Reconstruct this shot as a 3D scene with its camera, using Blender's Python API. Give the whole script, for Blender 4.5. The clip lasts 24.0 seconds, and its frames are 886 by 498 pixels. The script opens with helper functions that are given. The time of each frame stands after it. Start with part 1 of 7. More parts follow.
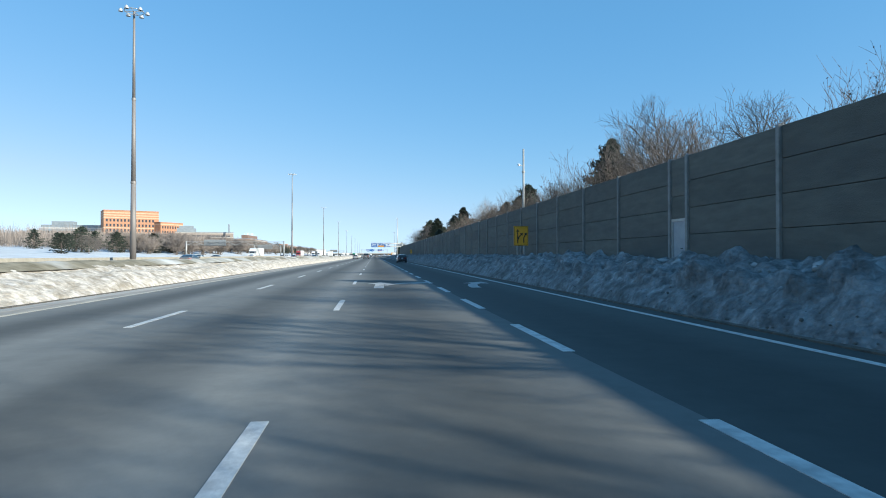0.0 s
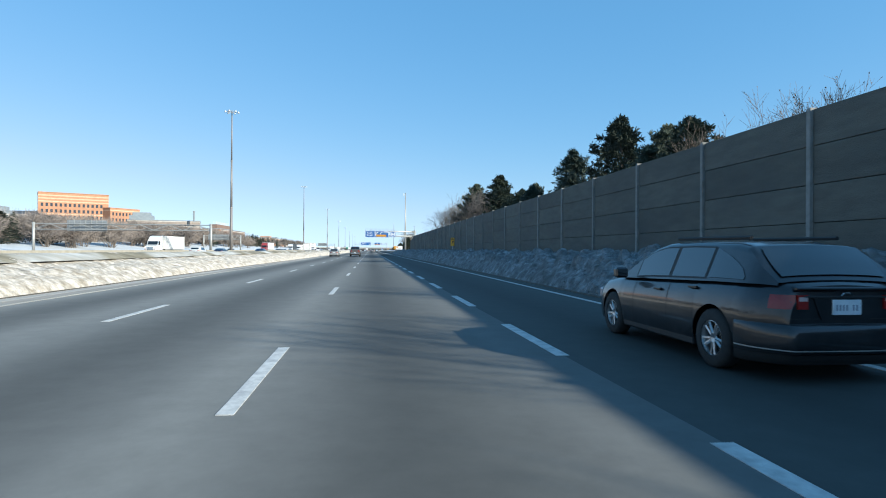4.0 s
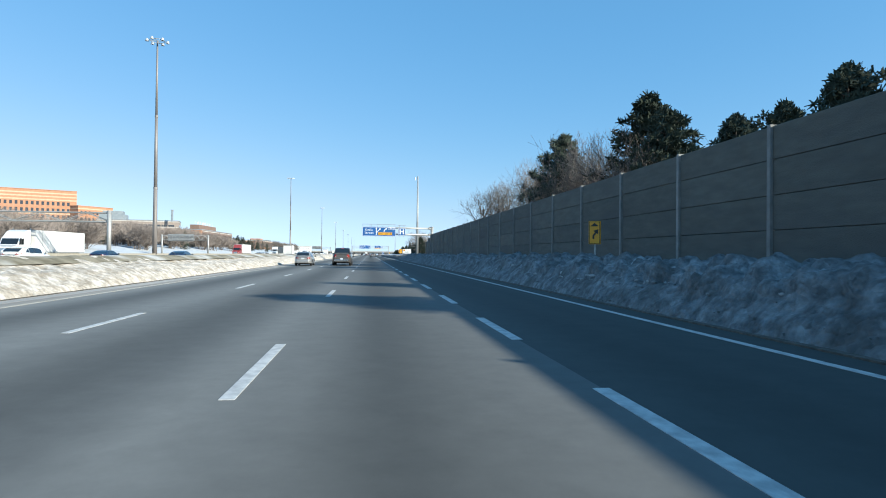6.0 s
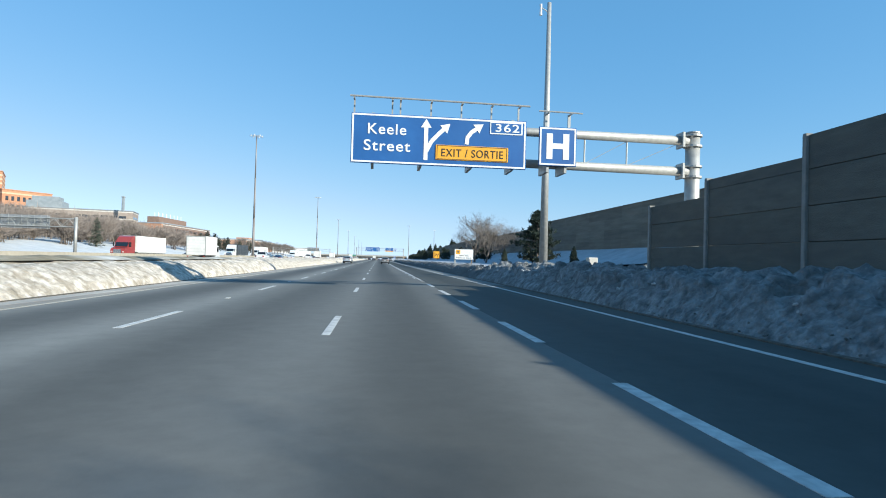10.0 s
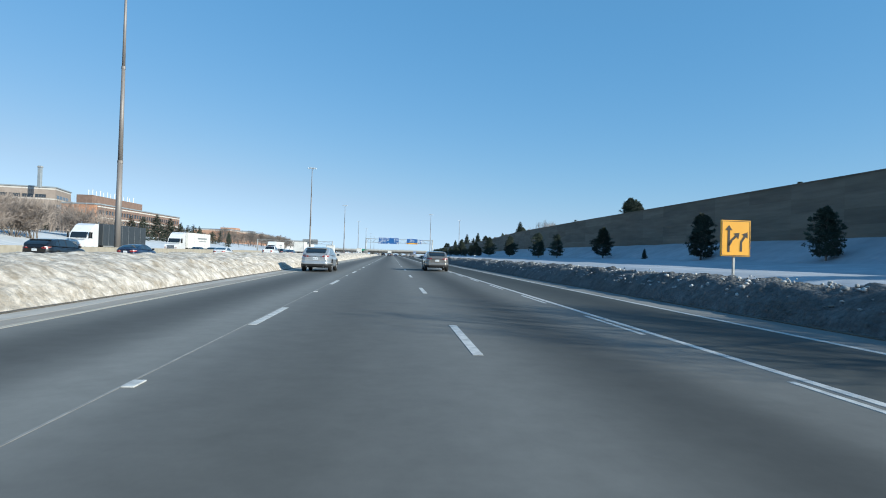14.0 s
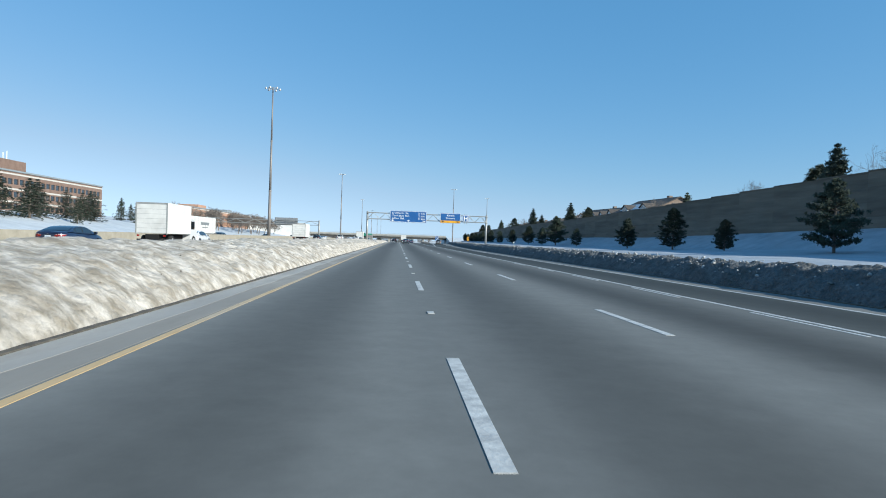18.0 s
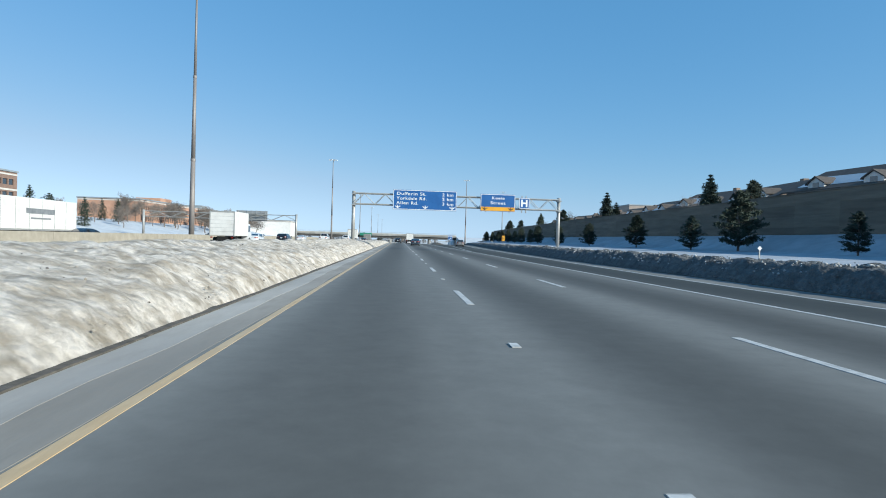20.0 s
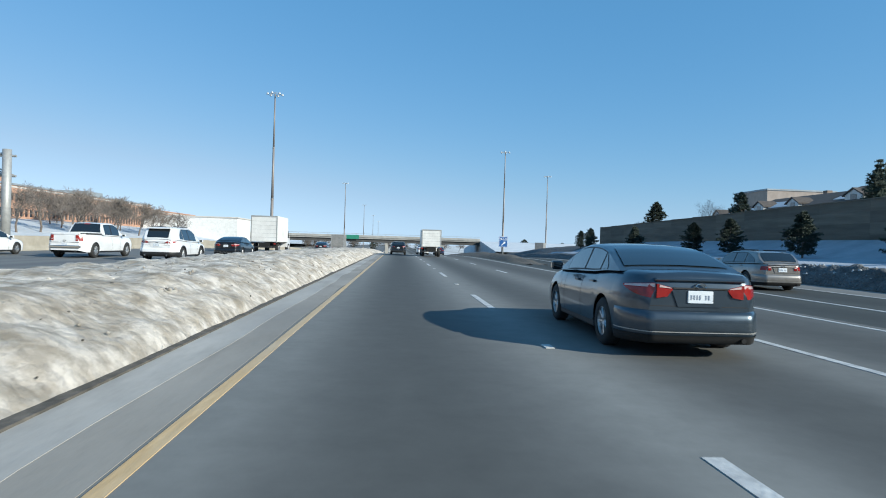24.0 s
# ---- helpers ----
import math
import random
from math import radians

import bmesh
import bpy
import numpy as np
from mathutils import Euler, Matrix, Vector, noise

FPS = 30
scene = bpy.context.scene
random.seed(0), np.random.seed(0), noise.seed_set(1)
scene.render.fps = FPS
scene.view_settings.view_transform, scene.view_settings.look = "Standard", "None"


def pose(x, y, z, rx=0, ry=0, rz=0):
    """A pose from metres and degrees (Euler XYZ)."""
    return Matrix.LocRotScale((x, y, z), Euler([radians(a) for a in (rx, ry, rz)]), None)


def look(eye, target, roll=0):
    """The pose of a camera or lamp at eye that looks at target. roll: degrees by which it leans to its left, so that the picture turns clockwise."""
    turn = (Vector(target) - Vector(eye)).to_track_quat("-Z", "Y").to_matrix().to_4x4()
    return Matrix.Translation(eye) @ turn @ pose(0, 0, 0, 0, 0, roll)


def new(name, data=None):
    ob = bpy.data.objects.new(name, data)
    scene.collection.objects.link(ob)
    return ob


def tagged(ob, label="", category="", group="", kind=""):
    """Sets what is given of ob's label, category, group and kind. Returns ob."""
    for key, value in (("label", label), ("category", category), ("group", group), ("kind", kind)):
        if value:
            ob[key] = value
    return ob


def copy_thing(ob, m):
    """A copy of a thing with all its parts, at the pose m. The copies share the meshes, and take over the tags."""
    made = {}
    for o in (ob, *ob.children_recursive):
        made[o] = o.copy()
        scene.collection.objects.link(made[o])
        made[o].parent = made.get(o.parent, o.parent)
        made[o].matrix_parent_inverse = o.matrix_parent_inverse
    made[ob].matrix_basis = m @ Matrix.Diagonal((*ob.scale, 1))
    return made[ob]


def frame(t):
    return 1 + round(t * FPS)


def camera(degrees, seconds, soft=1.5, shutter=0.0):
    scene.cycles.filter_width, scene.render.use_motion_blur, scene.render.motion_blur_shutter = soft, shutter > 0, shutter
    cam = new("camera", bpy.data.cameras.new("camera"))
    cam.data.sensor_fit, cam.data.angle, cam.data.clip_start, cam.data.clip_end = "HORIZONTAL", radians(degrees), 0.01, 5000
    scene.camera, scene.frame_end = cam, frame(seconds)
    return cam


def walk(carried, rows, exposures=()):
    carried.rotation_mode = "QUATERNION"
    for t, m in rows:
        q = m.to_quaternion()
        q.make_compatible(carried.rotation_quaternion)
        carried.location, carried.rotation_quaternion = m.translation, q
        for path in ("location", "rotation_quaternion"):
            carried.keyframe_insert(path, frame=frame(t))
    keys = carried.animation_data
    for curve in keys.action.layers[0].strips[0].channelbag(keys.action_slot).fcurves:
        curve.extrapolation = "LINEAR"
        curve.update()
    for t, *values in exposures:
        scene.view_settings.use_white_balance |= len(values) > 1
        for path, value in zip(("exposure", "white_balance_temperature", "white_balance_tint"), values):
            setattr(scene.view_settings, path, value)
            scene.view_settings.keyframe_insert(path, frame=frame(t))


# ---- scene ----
cam = camera(74.0, 24.0, 1.0, 0.03)

# ---- the drive: seconds, metres across, metres along, then yaw, pitch and roll in degrees ----
EYE = 1.30
ROWS = [
    (0, -2.62, 11.02, -6.73, 0.60, -0.05),
    (0.5, -2.48, 22.93, -6.79, 0.41, 0.04),
    (1, -2.34, 35.15, -6.76, 0.29, -0.10),
    (1.5, -2.33, 47.32, -6.85, 0.37, 0.13),
    (2, -2.36, 59.54, -6.83, 0.36, 0.15),
    (2.5, -2.53, 71.90, -6.88, 0.40, 0.00),
    (4.5, -2.34, 120.14, -7.10, 0.07, 0.41),
    (5, -2.31, 132.64, -7.11, 0.13, 0.27),
    (5.5, -2.22, 145.22, -7.06, 0.39, 0.36),
    (6, -2.26, 157.44, -7.09, 0.53, 0.53),
    (6.5, -2.32, 169.66, -7.20, 0.65, 0.92),
    (7, -2.23, 182.14, -7.09, 0.43, 0.83),
    (7.5, -2.23, 194.60, -7.08, 0.56, 0.84),
    (8, -2.16, 206.87, -7.05, 0.70, 1.02),
    (8.5, -2.13, 218.86, -6.95, 0.92, 1.10),
    (9, -2.23, 230.54, -6.80, 1.06, 1.36),
    (9.5, -2.38, 242.11, -6.52, 1.09, 1.64),
    (10, -2.67, 253.71, -6.27, 1.07, 1.57),
    (10.5, -3.11, 265.39, -5.92, 1.04, 1.49),
    (12.5, -4.23, 310.40, -5.22, 0.99, 2.05),
    (13, -4.47, 321.98, -5.15, 0.95, 1.94),
    (13.5, -4.72, 333.70, -5.16, 0.86, 1.83),
    (14, -4.68, 346.06, -5.05, 0.58, 1.72),
    (14.5, -4.94, 358.44, -5.02, 0.20, 1.56),
    (15, -5.18, 370.58, -4.98, -0.10, 1.89),
    (15.5, -5.51, 382.77, -4.90, -0.17, 1.99),
    (16, -5.90, 394.97, -4.79, -0.28, 2.30),
    (16.5, -6.40, 407.16, -4.73, -0.42, 2.34),
    (17, -6.92, 419.27, -4.65, -0.49, 2.32),
    (17.5, -7.35, 431.36, -4.53, -0.71, 2.10),
    (18, -7.67, 443.48, -4.45, -0.84, 1.93),
    (18.5, -7.82, 455.84, -4.28, -0.93, 1.52),
    (19, -8.02, 468.52, -4.22, -0.96, 1.07),
    (19.5, -8.34, 481.53, -4.28, -0.88, 1.60),
    (21.5, -8.66, 535.12, -4.32, -0.94, 1.80),
    (22, -8.71, 548.54, -4.34, -0.99, 1.62),
    (22.5, -8.83, 561.98, -4.35, -0.86, 1.59),
    (23, -8.95, 575.52, -4.43, -0.78, 1.73),
    (23.5, -8.95, 588.75, -4.41, -0.66, 1.62),
    (24, -9.05, 602.23, -4.47, -0.41, 1.75),
]
PATH = [(t, pose(x, y, EYE, 90 + p, 0, w) @ pose(0, 0, 0, 0, 0, r)) for t, x, y, w, p, r in ROWS]
walk(cam, PATH, [(0.0, 0.72, 5650, 4), (9.0, 0.78, 5700, 4), (12.0, 0.48, 5600, 4), (24.0, 0.42, 5550, 4)])

# ---- sky and sun: low winter sun, behind and to the right ----
SUN_DIR = Vector((1.9, -1.3, 1.0)).normalized()
world = bpy.data.worlds.new("winter_sky")
scene.world = world
world.use_nodes = True
wn, wl = world.node_tree.nodes, world.node_tree.links
sky = wn.new("ShaderNodeTexSky")
sky.sky_type, sky.sun_disc = "NISHITA", False
sky.sun_elevation = math.asin(SUN_DIR.z)
sky.sun_rotation = math.atan2(SUN_DIR.x, SUN_DIR.y)
sky.air_density, sky.dust_density, sky.ozone_density = 0.9, 0.0, 3.4
wn["Background"].inputs["Strength"].default_value = 0.102
clear = wn.new("ShaderNodeMix")
clear.data_type, clear.blend_type = "RGBA", "MULTIPLY"
clear.inputs["Factor"].default_value, clear.inputs["B"].default_value = 1.0, (0.80, 1.01, 1.03, 1)
wl.new(sky.outputs[0], clear.inputs["A"])
# thin winter haze: the bright low sky is paler than the deep blue above
lum = wn.new("ShaderNodeRGBToBW")
wl.new(clear.outputs["Result"], lum.inputs["Color"])
pale = wn.new("ShaderNodeMapRange")
pale.inputs["From Min"].default_value, pale.inputs["From Max"].default_value = 1.7, 5.5
pale.inputs["To Min"].default_value, pale.inputs["To Max"].default_value = 0.0, 0.85
wl.new(lum.outputs[0], pale.inputs["Value"])
veil = wn.new("ShaderNodeVectorMath")
veil.operation = "SCALE"
veil.inputs[0].default_value = (0.69, 0.88, 1.04)
wl.new(lum.outputs[0], veil.inputs["Scale"])
haze = wn.new("ShaderNodeMix")
haze.data_type = "RGBA"
wl.new(pale.outputs[0], haze.inputs["Factor"])
wl.new(clear.outputs["Result"], haze.inputs["A"])
wl.new(veil.outputs[0], haze.inputs["B"])
even = wn.new("ShaderNodeVectorMath")
even.operation = "MULTIPLY_ADD"
even.inputs[1].default_value, even.inputs[2].default_value = (0.82, 0.66, 0.57), (0.42, 1.20, 2.08)
wl.new(haze.outputs["Result"], even.inputs[0])
wl.new(even.outputs[0], wn["Background"].inputs["Color"])
sun = new("sun", bpy.data.lights.new("sun", "SUN"))
sun.data.energy, sun.data.angle, sun.data.color = 5.0, radians(0.55), (1.0, 0.87, 0.68)
sun.matrix_world = look(SUN_DIR * 50, (0, 0, 0))


# ---- materials ----
def mat(name, a, b=None, scale=4.0, rough=0.8, bump=0.0, metal=0.0, stretch=(1, 1, 1), c=None, cscale=0.4, camount=0.5, vary=0.0, bump_scale=None, spec=0.5, coat=0.0, detail=6.0, depth=0.03):
    """Two colours mixed by noise at one scale, a third by larger stains, a fine relief, and an even shift from object to object."""
    m = bpy.data.materials.new(name)
    m.use_nodes = True
    n, l = m.node_tree.nodes, m.node_tree.links
    bs = n["Principled BSDF"]
    bs.inputs["Roughness"].default_value, bs.inputs["Metallic"].default_value = rough, metal
    bs.inputs["Specular IOR Level"].default_value = spec
    bs.inputs["Coat Weight"].default_value = coat
    bs.inputs["Coat Roughness"].default_value = 0.06
    b = b or a
    geo = n.new("ShaderNodeNewGeometry")
    mp = n.new("ShaderNodeMapping")
    mp.inputs["Scale"].default_value = stretch
    l.new(geo.outputs["Position"], mp.inputs["Vector"])
    nz = n.new("ShaderNodeTexNoise")
    nz.inputs["Scale"].default_value, nz.inputs["Detail"].default_value, nz.inputs["Roughness"].default_value = scale, detail, 0.62
    l.new(mp.outputs[0], nz.inputs["Vector"])
    rp = n.new("ShaderNodeValToRGB")
    rp.color_ramp.elements[0].position, rp.color_ramp.elements[1].position = 0.33, 0.67
    rp.color_ramp.elements[0].color, rp.color_ramp.elements[1].color = (*a, 1), (*b, 1)
    l.new(nz.outputs["Fac"], rp.inputs["Fac"])
    out = rp.outputs["Color"]
    if c:
        st = n.new("ShaderNodeTexNoise")
        st.inputs["Scale"].default_value, st.inputs["Detail"].default_value = cscale, 5.0
        l.new(mp.outputs[0], st.inputs["Vector"])
        r2 = n.new("ShaderNodeValToRGB")
        r2.color_ramp.elements[0].position, r2.color_ramp.elements[1].position = 0.45, 0.68
        r2.color_ramp.elements[1].color = (camount, camount, camount, 1)
        l.new(st.outputs["Fac"], r2.inputs["Fac"])
        mx = n.new("ShaderNodeMix")
        mx.data_type = "RGBA"
        mx.inputs["B"].default_value = (*c, 1)
        l.new(r2.outputs["Color"], mx.inputs["Factor"])
        l.new(out, mx.inputs["A"])
        out = mx.outputs["Result"]
    if vary:
        oi = n.new("ShaderNodeObjectInfo")
        hs = n.new("ShaderNodeHueSaturation")
        mr = n.new("ShaderNodeMapRange")
        mr.inputs["To Min"].default_value, mr.inputs["To Max"].default_value = 1 - vary, 1 + vary
        l.new(oi.outputs["Random"], mr.inputs["Value"])
        l.new(mr.outputs[0], hs.inputs["Value"])
        l.new(out, hs.inputs["Color"])
        out = hs.outputs["Color"]
    l.new(out, bs.inputs["Base Color"])
    if bump:
        bz = n.new("ShaderNodeTexNoise")
        bz.inputs["Scale"].default_value, bz.inputs["Detail"].default_value = bump_scale or scale * 3, 5.0
        l.new(mp.outputs[0], bz.inputs["Vector"])
        bp = n.new("ShaderNodeBump")
        bp.inputs["Strength"].default_value, bp.inputs["Distance"].default_value = min(1.0, bump), depth
        l.new(bz.outputs["Fac"], bp.inputs["Height"])
        l.new(bp.outputs[0], bs.inputs["Normal"])
    return m


def heap_mat(name, dark, light, soil, clump=2.4, amount=0.7, spread=0.27, low=0.40, high=0.60, patch=1.0, knobs=0.16):
    """Old ploughed snow: pale and dirty clumps side by side, soil showing through in patches, a crumbly relief."""
    m = mat(name, dark, light, clump, 0.95, 0, c=soil, cscale=patch, camount=amount, detail=9.0)
    n, l = m.node_tree.nodes, m.node_tree.links
    bs = n["Principled BSDF"]
    ramp = [q for q in n if q.bl_idname == "ShaderNodeValToRGB"][0]
    ramp.color_ramp.elements[0].position, ramp.color_ramp.elements[1].position = low, high
    geo = [q for q in n if q.bl_idname == "ShaderNodeNewGeometry"][0]
    cell = n.new("ShaderNodeTexVoronoi")
    cell.inputs["Scale"].default_value = clump * 2.4
    l.new(geo.outputs["Position"], cell.inputs["Vector"])
    grey = n.new("ShaderNodeRGBToBW")
    l.new(cell.outputs["Color"], grey.inputs["Color"])
    mr = n.new("ShaderNodeMapRange")
    mr.inputs["To Min"].default_value, mr.inputs["To Max"].default_value = 1 - spread, 1 + spread
    l.new(grey.outputs[0], mr.inputs["Value"])
    hs = n.new("ShaderNodeHueSaturation")
    l.new(mr.outputs[0], hs.inputs["Value"])
    l.new(bs.inputs["Base Color"].links[0].from_socket, hs.inputs["Color"])
    l.new(hs.outputs["Color"], bs.inputs["Base Color"])
    crumb = n.new("ShaderNodeTexNoise")
    crumb.inputs["Scale"].default_value, crumb.inputs["Detail"].default_value, crumb.inputs["Roughness"].default_value = 9.0, 9.0, 0.75
    l.new(geo.outputs["Position"], crumb.inputs["Vector"])
    bp = n.new("ShaderNodeBump")
    bp.inputs["Strength"].default_value, bp.inputs["Distance"].default_value = 0.9, 0.07
    l.new(crumb.outputs["Fac"], bp.inputs["Height"])
    knob = n.new("ShaderNodeBump")
    knob.inputs["Strength"].default_value, knob.inputs["Distance"].default_value = 0.8, knobs
    l.new(cell.outputs["Distance"], knob.inputs["Height"])
    knob.invert = True
    l.new(knob.outputs[0], bp.inputs["Normal"])
    l.new(bp.outputs[0], bs.inputs["Normal"])
    return m


def road_mat(name, dark, pale, wear, right_tone=1.0):
    """Asphalt: soft paler wheel tracks along the lanes, long streaks, fine grain and mended patches. The last argument
    is the tone factor reached towards the right-hand lanes.
    """
    m = mat(name, dark, pale, 0.6, 0.8, 0.0, stretch=(1, 0.006, 1), c=tuple(0.8 * v for v in dark), cscale=0.18, camount=0.5, bump_scale=25, detail=1.0, spec=0.25)
    n, l = m.node_tree.nodes, m.node_tree.links
    bs = n["Principled BSDF"]
    geo = [q for q in n if q.bl_idname == "ShaderNodeNewGeometry"][0]
    drift = n.new("ShaderNodeTexNoise")
    drift.inputs["Scale"].default_value = 0.03
    l.new(geo.outputs["Position"], drift.inputs["Vector"])
    sep = n.new("ShaderNodeSeparateXYZ")
    l.new(geo.outputs["Position"], sep.inputs[0])
    wob = n.new("ShaderNodeMath")
    wob.operation = "MULTIPLY_ADD"
    wob.inputs[1].default_value = 0.8
    l.new(drift.outputs["Fac"], wob.inputs[0])
    l.new(sep.outputs["X"], wob.inputs[2])
    turn = n.new("ShaderNodeMath")
    turn.operation = "MULTIPLY_ADD"
    turn.inputs[1].default_value, turn.inputs[2].default_value = 2 * math.pi / 3.5, 1.2
    l.new(wob.outputs[0], turn.inputs[0])
    wave = n.new("ShaderNodeMath")
    wave.operation = "SINE"
    l.new(turn.outputs[0], wave.inputs[0])
    grain = n.new("ShaderNodeTexNoise")
    grain.inputs["Scale"].default_value, grain.inputs["Detail"].default_value, grain.inputs["Roughness"].default_value = 2.2, 9.0, 0.72
    l.new(geo.outputs["Position"], grain.inputs["Vector"])
    mr = n.new("ShaderNodeMapRange")
    mr.inputs["From Min"].default_value, mr.inputs["From Max"].default_value = -1, 1
    mr.inputs["To Min"].default_value, mr.inputs["To Max"].default_value = 1 - wear, 1 + wear
    l.new(wave.outputs[0], mr.inputs["Value"])
    g2 = n.new("ShaderNodeMapRange")
    g2.inputs["From Min"].default_value, g2.inputs["From Max"].default_value = 0.3, 0.7
    g2.inputs["To Min"].default_value, g2.inputs["To Max"].default_value = 0.88, 1.12
    l.new(grain.outputs["Fac"], g2.inputs["Value"])
    both = n.new("ShaderNodeMath")
    both.operation = "MULTIPLY"
    l.new(mr.outputs[0], both.inputs[0])
    l.new(g2.outputs[0], both.inputs[1])
    lane_tone = n.new("ShaderNodeMapRange")
    lane_tone.interpolation_type = "SMOOTHSTEP"
    lane_tone.inputs["From Min"].default_value, lane_tone.inputs["From Max"].default_value = -5.6, -1.2
    lane_tone.inputs["To Min"].default_value, lane_tone.inputs["To Max"].default_value = 1.0, right_tone
    l.new(sep.outputs["X"], lane_tone.inputs["Value"])
    tone = n.new("ShaderNodeMath")
    tone.operation = "MULTIPLY"
    l.new(both.outputs[0], tone.inputs[0])
    l.new(lane_tone.outputs[0], tone.inputs[1])
    hs = n.new("ShaderNodeHueSaturation")
    l.new(tone.outputs[0], hs.inputs["Value"])
    l.new(bs.inputs["Base Color"].links[0].from_socket, hs.inputs["Color"])
    l.new(hs.outputs["Color"], bs.inputs["Base Color"])
    return m


def glass(name, tint, rough=0.03):
    m = mat(name, tint, rough=rough, spec=0.8, coat=0.6)
    return m


ASPHALT = road_mat("worn_asphalt", (0.122, 0.124, 0.119), (0.178, 0.179, 0.169), 0.30, 0.74)
DARK_ASPHALT = road_mat("dark_asphalt", (0.050, 0.054, 0.052), (0.072, 0.076, 0.072), 0.16)
SALT = mat("salted_shoulder", (0.30, 0.285, 0.26), (0.50, 0.475, 0.435), 1.4, 0.85, 0.3, stretch=(1, 0.25, 1), c=(0.2, 0.2, 0.2), cscale=0.7, camount=0.6)
DUSTY = mat("dusty_shoulder", (0.135, 0.135, 0.128), (0.215, 0.213, 0.203), 1.4, 0.85, 0.3, stretch=(1, 0.25, 1), c=(0.10, 0.10, 0.097), cscale=0.7, camount=0.6)
PALE_DUST = mat("pale_dusty_shoulder", (0.24, 0.222, 0.194), (0.37, 0.344, 0.304), 1.4, 0.85, 0.3, stretch=(1, 0.25, 1), c=(0.17, 0.163, 0.15), cscale=0.7, camount=0.6)
EXPRESS = mat("pale_asphalt", (0.11, 0.11, 0.11), (0.18, 0.18, 0.17), 1.0, 0.8, 0.1, stretch=(1, 0.02, 1))
PAINT = mat("road_paint", (0.46, 0.46, 0.45), (0.62, 0.62, 0.60), 9.0, 0.6, 0.2, c=(0.28, 0.28, 0.28), cscale=5.0, camount=0.7)
ARROW_PAINT = mat("worn_arrow_paint", (0.30, 0.30, 0.30), (0.5, 0.5, 0.49), 8.0, 0.65, 0.2, c=(0.16, 0.16, 0.16), cscale=3.0, camount=0.7)
YELLOW_PAINT = mat("yellow_edge_paint", (0.52, 0.35, 0.16), (0.60, 0.44, 0.24), 6.0, 0.6, 0.2, c=(0.40, 0.37, 0.31), cscale=0.6, camount=0.8, stretch=(1, 0.2, 1))
FADED_PAINT = mat("faded_edge_paint", (0.40, 0.36, 0.28), (0.50, 0.47, 0.40), 6.0, 0.6, 0.2, c=(0.33, 0.31, 0.27), cscale=0.6, camount=0.8, stretch=(1, 0.2, 1))
SEAM = mat("road_seam", (0.18, 0.18, 0.175), (0.27, 0.27, 0.26), 3.0, 0.8)
SNOW = mat("clean_snow", (0.50, 0.54, 0.58), (0.64, 0.66, 0.68), 0.5, 0.8, 0.5, bump_scale=1.2, c=(0.44, 0.46, 0.48), cscale=0.15, depth=0.08)
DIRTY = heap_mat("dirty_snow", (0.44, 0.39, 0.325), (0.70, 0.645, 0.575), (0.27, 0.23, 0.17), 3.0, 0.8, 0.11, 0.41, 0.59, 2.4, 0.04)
# Right banks: grit plus the shade on their road side, both in the colour.
DIRTY_R = heap_mat("shaded_dirty_snow", (0.135, 0.142, 0.147), (0.36, 0.375, 0.385), (0.10, 0.10, 0.095), 3.0, 0.7, 0.20, 0.38, 0.66)
DIRTY_X = heap_mat("shaded_gritty_snow", (0.105, 0.108, 0.110), (0.185, 0.19, 0.193), (0.075, 0.073, 0.068), 3.5, 0.6, 0.12, 0.36, 0.66)
# Embankment copy of the snow, dimmed and blued to stand for shade.
SHADE_SNOW = mat("shade_toned_snow", (0.31, 0.34, 0.385), (0.44, 0.47, 0.515), 0.8, 0.85, 0.5, bump_scale=1.2, c=(0.29, 0.31, 0.34), cscale=0.15, depth=0.08)
LUMP = mat("snow_lump", (0.24, 0.25, 0.255), (0.46, 0.475, 0.485), 3.0, 0.85, 0.6, c=(0.14, 0.14, 0.135), cscale=1.6, camount=0.7)
ICE = mat("broken_ice", (0.34, 0.34, 0.335), (0.68, 0.68, 0.68), 3.0, 0.7, 0.5, c=(0.2, 0.19, 0.17), cscale=1.2, camount=0.7)
CLOD = mat("ice_clod", (0.24, 0.24, 0.235), (0.60, 0.60, 0.60), 3.0, 0.8, 0.6, c=(0.12, 0.115, 0.10), cscale=1.2, camount=0.8)
GRIT = mat("roadside_grit", (0.055, 0.05, 0.042), (0.14, 0.125, 0.105), 5.0, 0.95, 0.8)
GREY_GRIT = mat("grey_slush_crumbs", (0.085, 0.085, 0.082), (0.17, 0.17, 0.165), 5.0, 0.95, 0.5)
GRASS = mat("winter_grass", (0.14, 0.12, 0.075), (0.30, 0.27, 0.20), 1.2, 0.95, 0.6, c=(0.66, 0.66, 0.64), cscale=0.35, camount=0.8)
GROUND = mat("far_ground", (0.46, 0.46, 0.45), (0.76, 0.77, 0.78), 0.05, 0.9, 0.2, c=(0.24, 0.22, 0.18), cscale=0.02, camount=0.7)
PANEL = mat("noise_wall_panel", (0.102, 0.098, 0.083), (0.140, 0.135, 0.115), 1.2, 0.9, 0.7, vary=0.10, stretch=(1, 0.7, 3), bump_scale=26, c=(0.085, 0.083, 0.078), cscale=0.25, camount=0.6)
POST = mat("concrete_post", (0.19, 0.185, 0.17), (0.27, 0.26, 0.245), 3.0, 0.85, 0.4, vary=0.12)
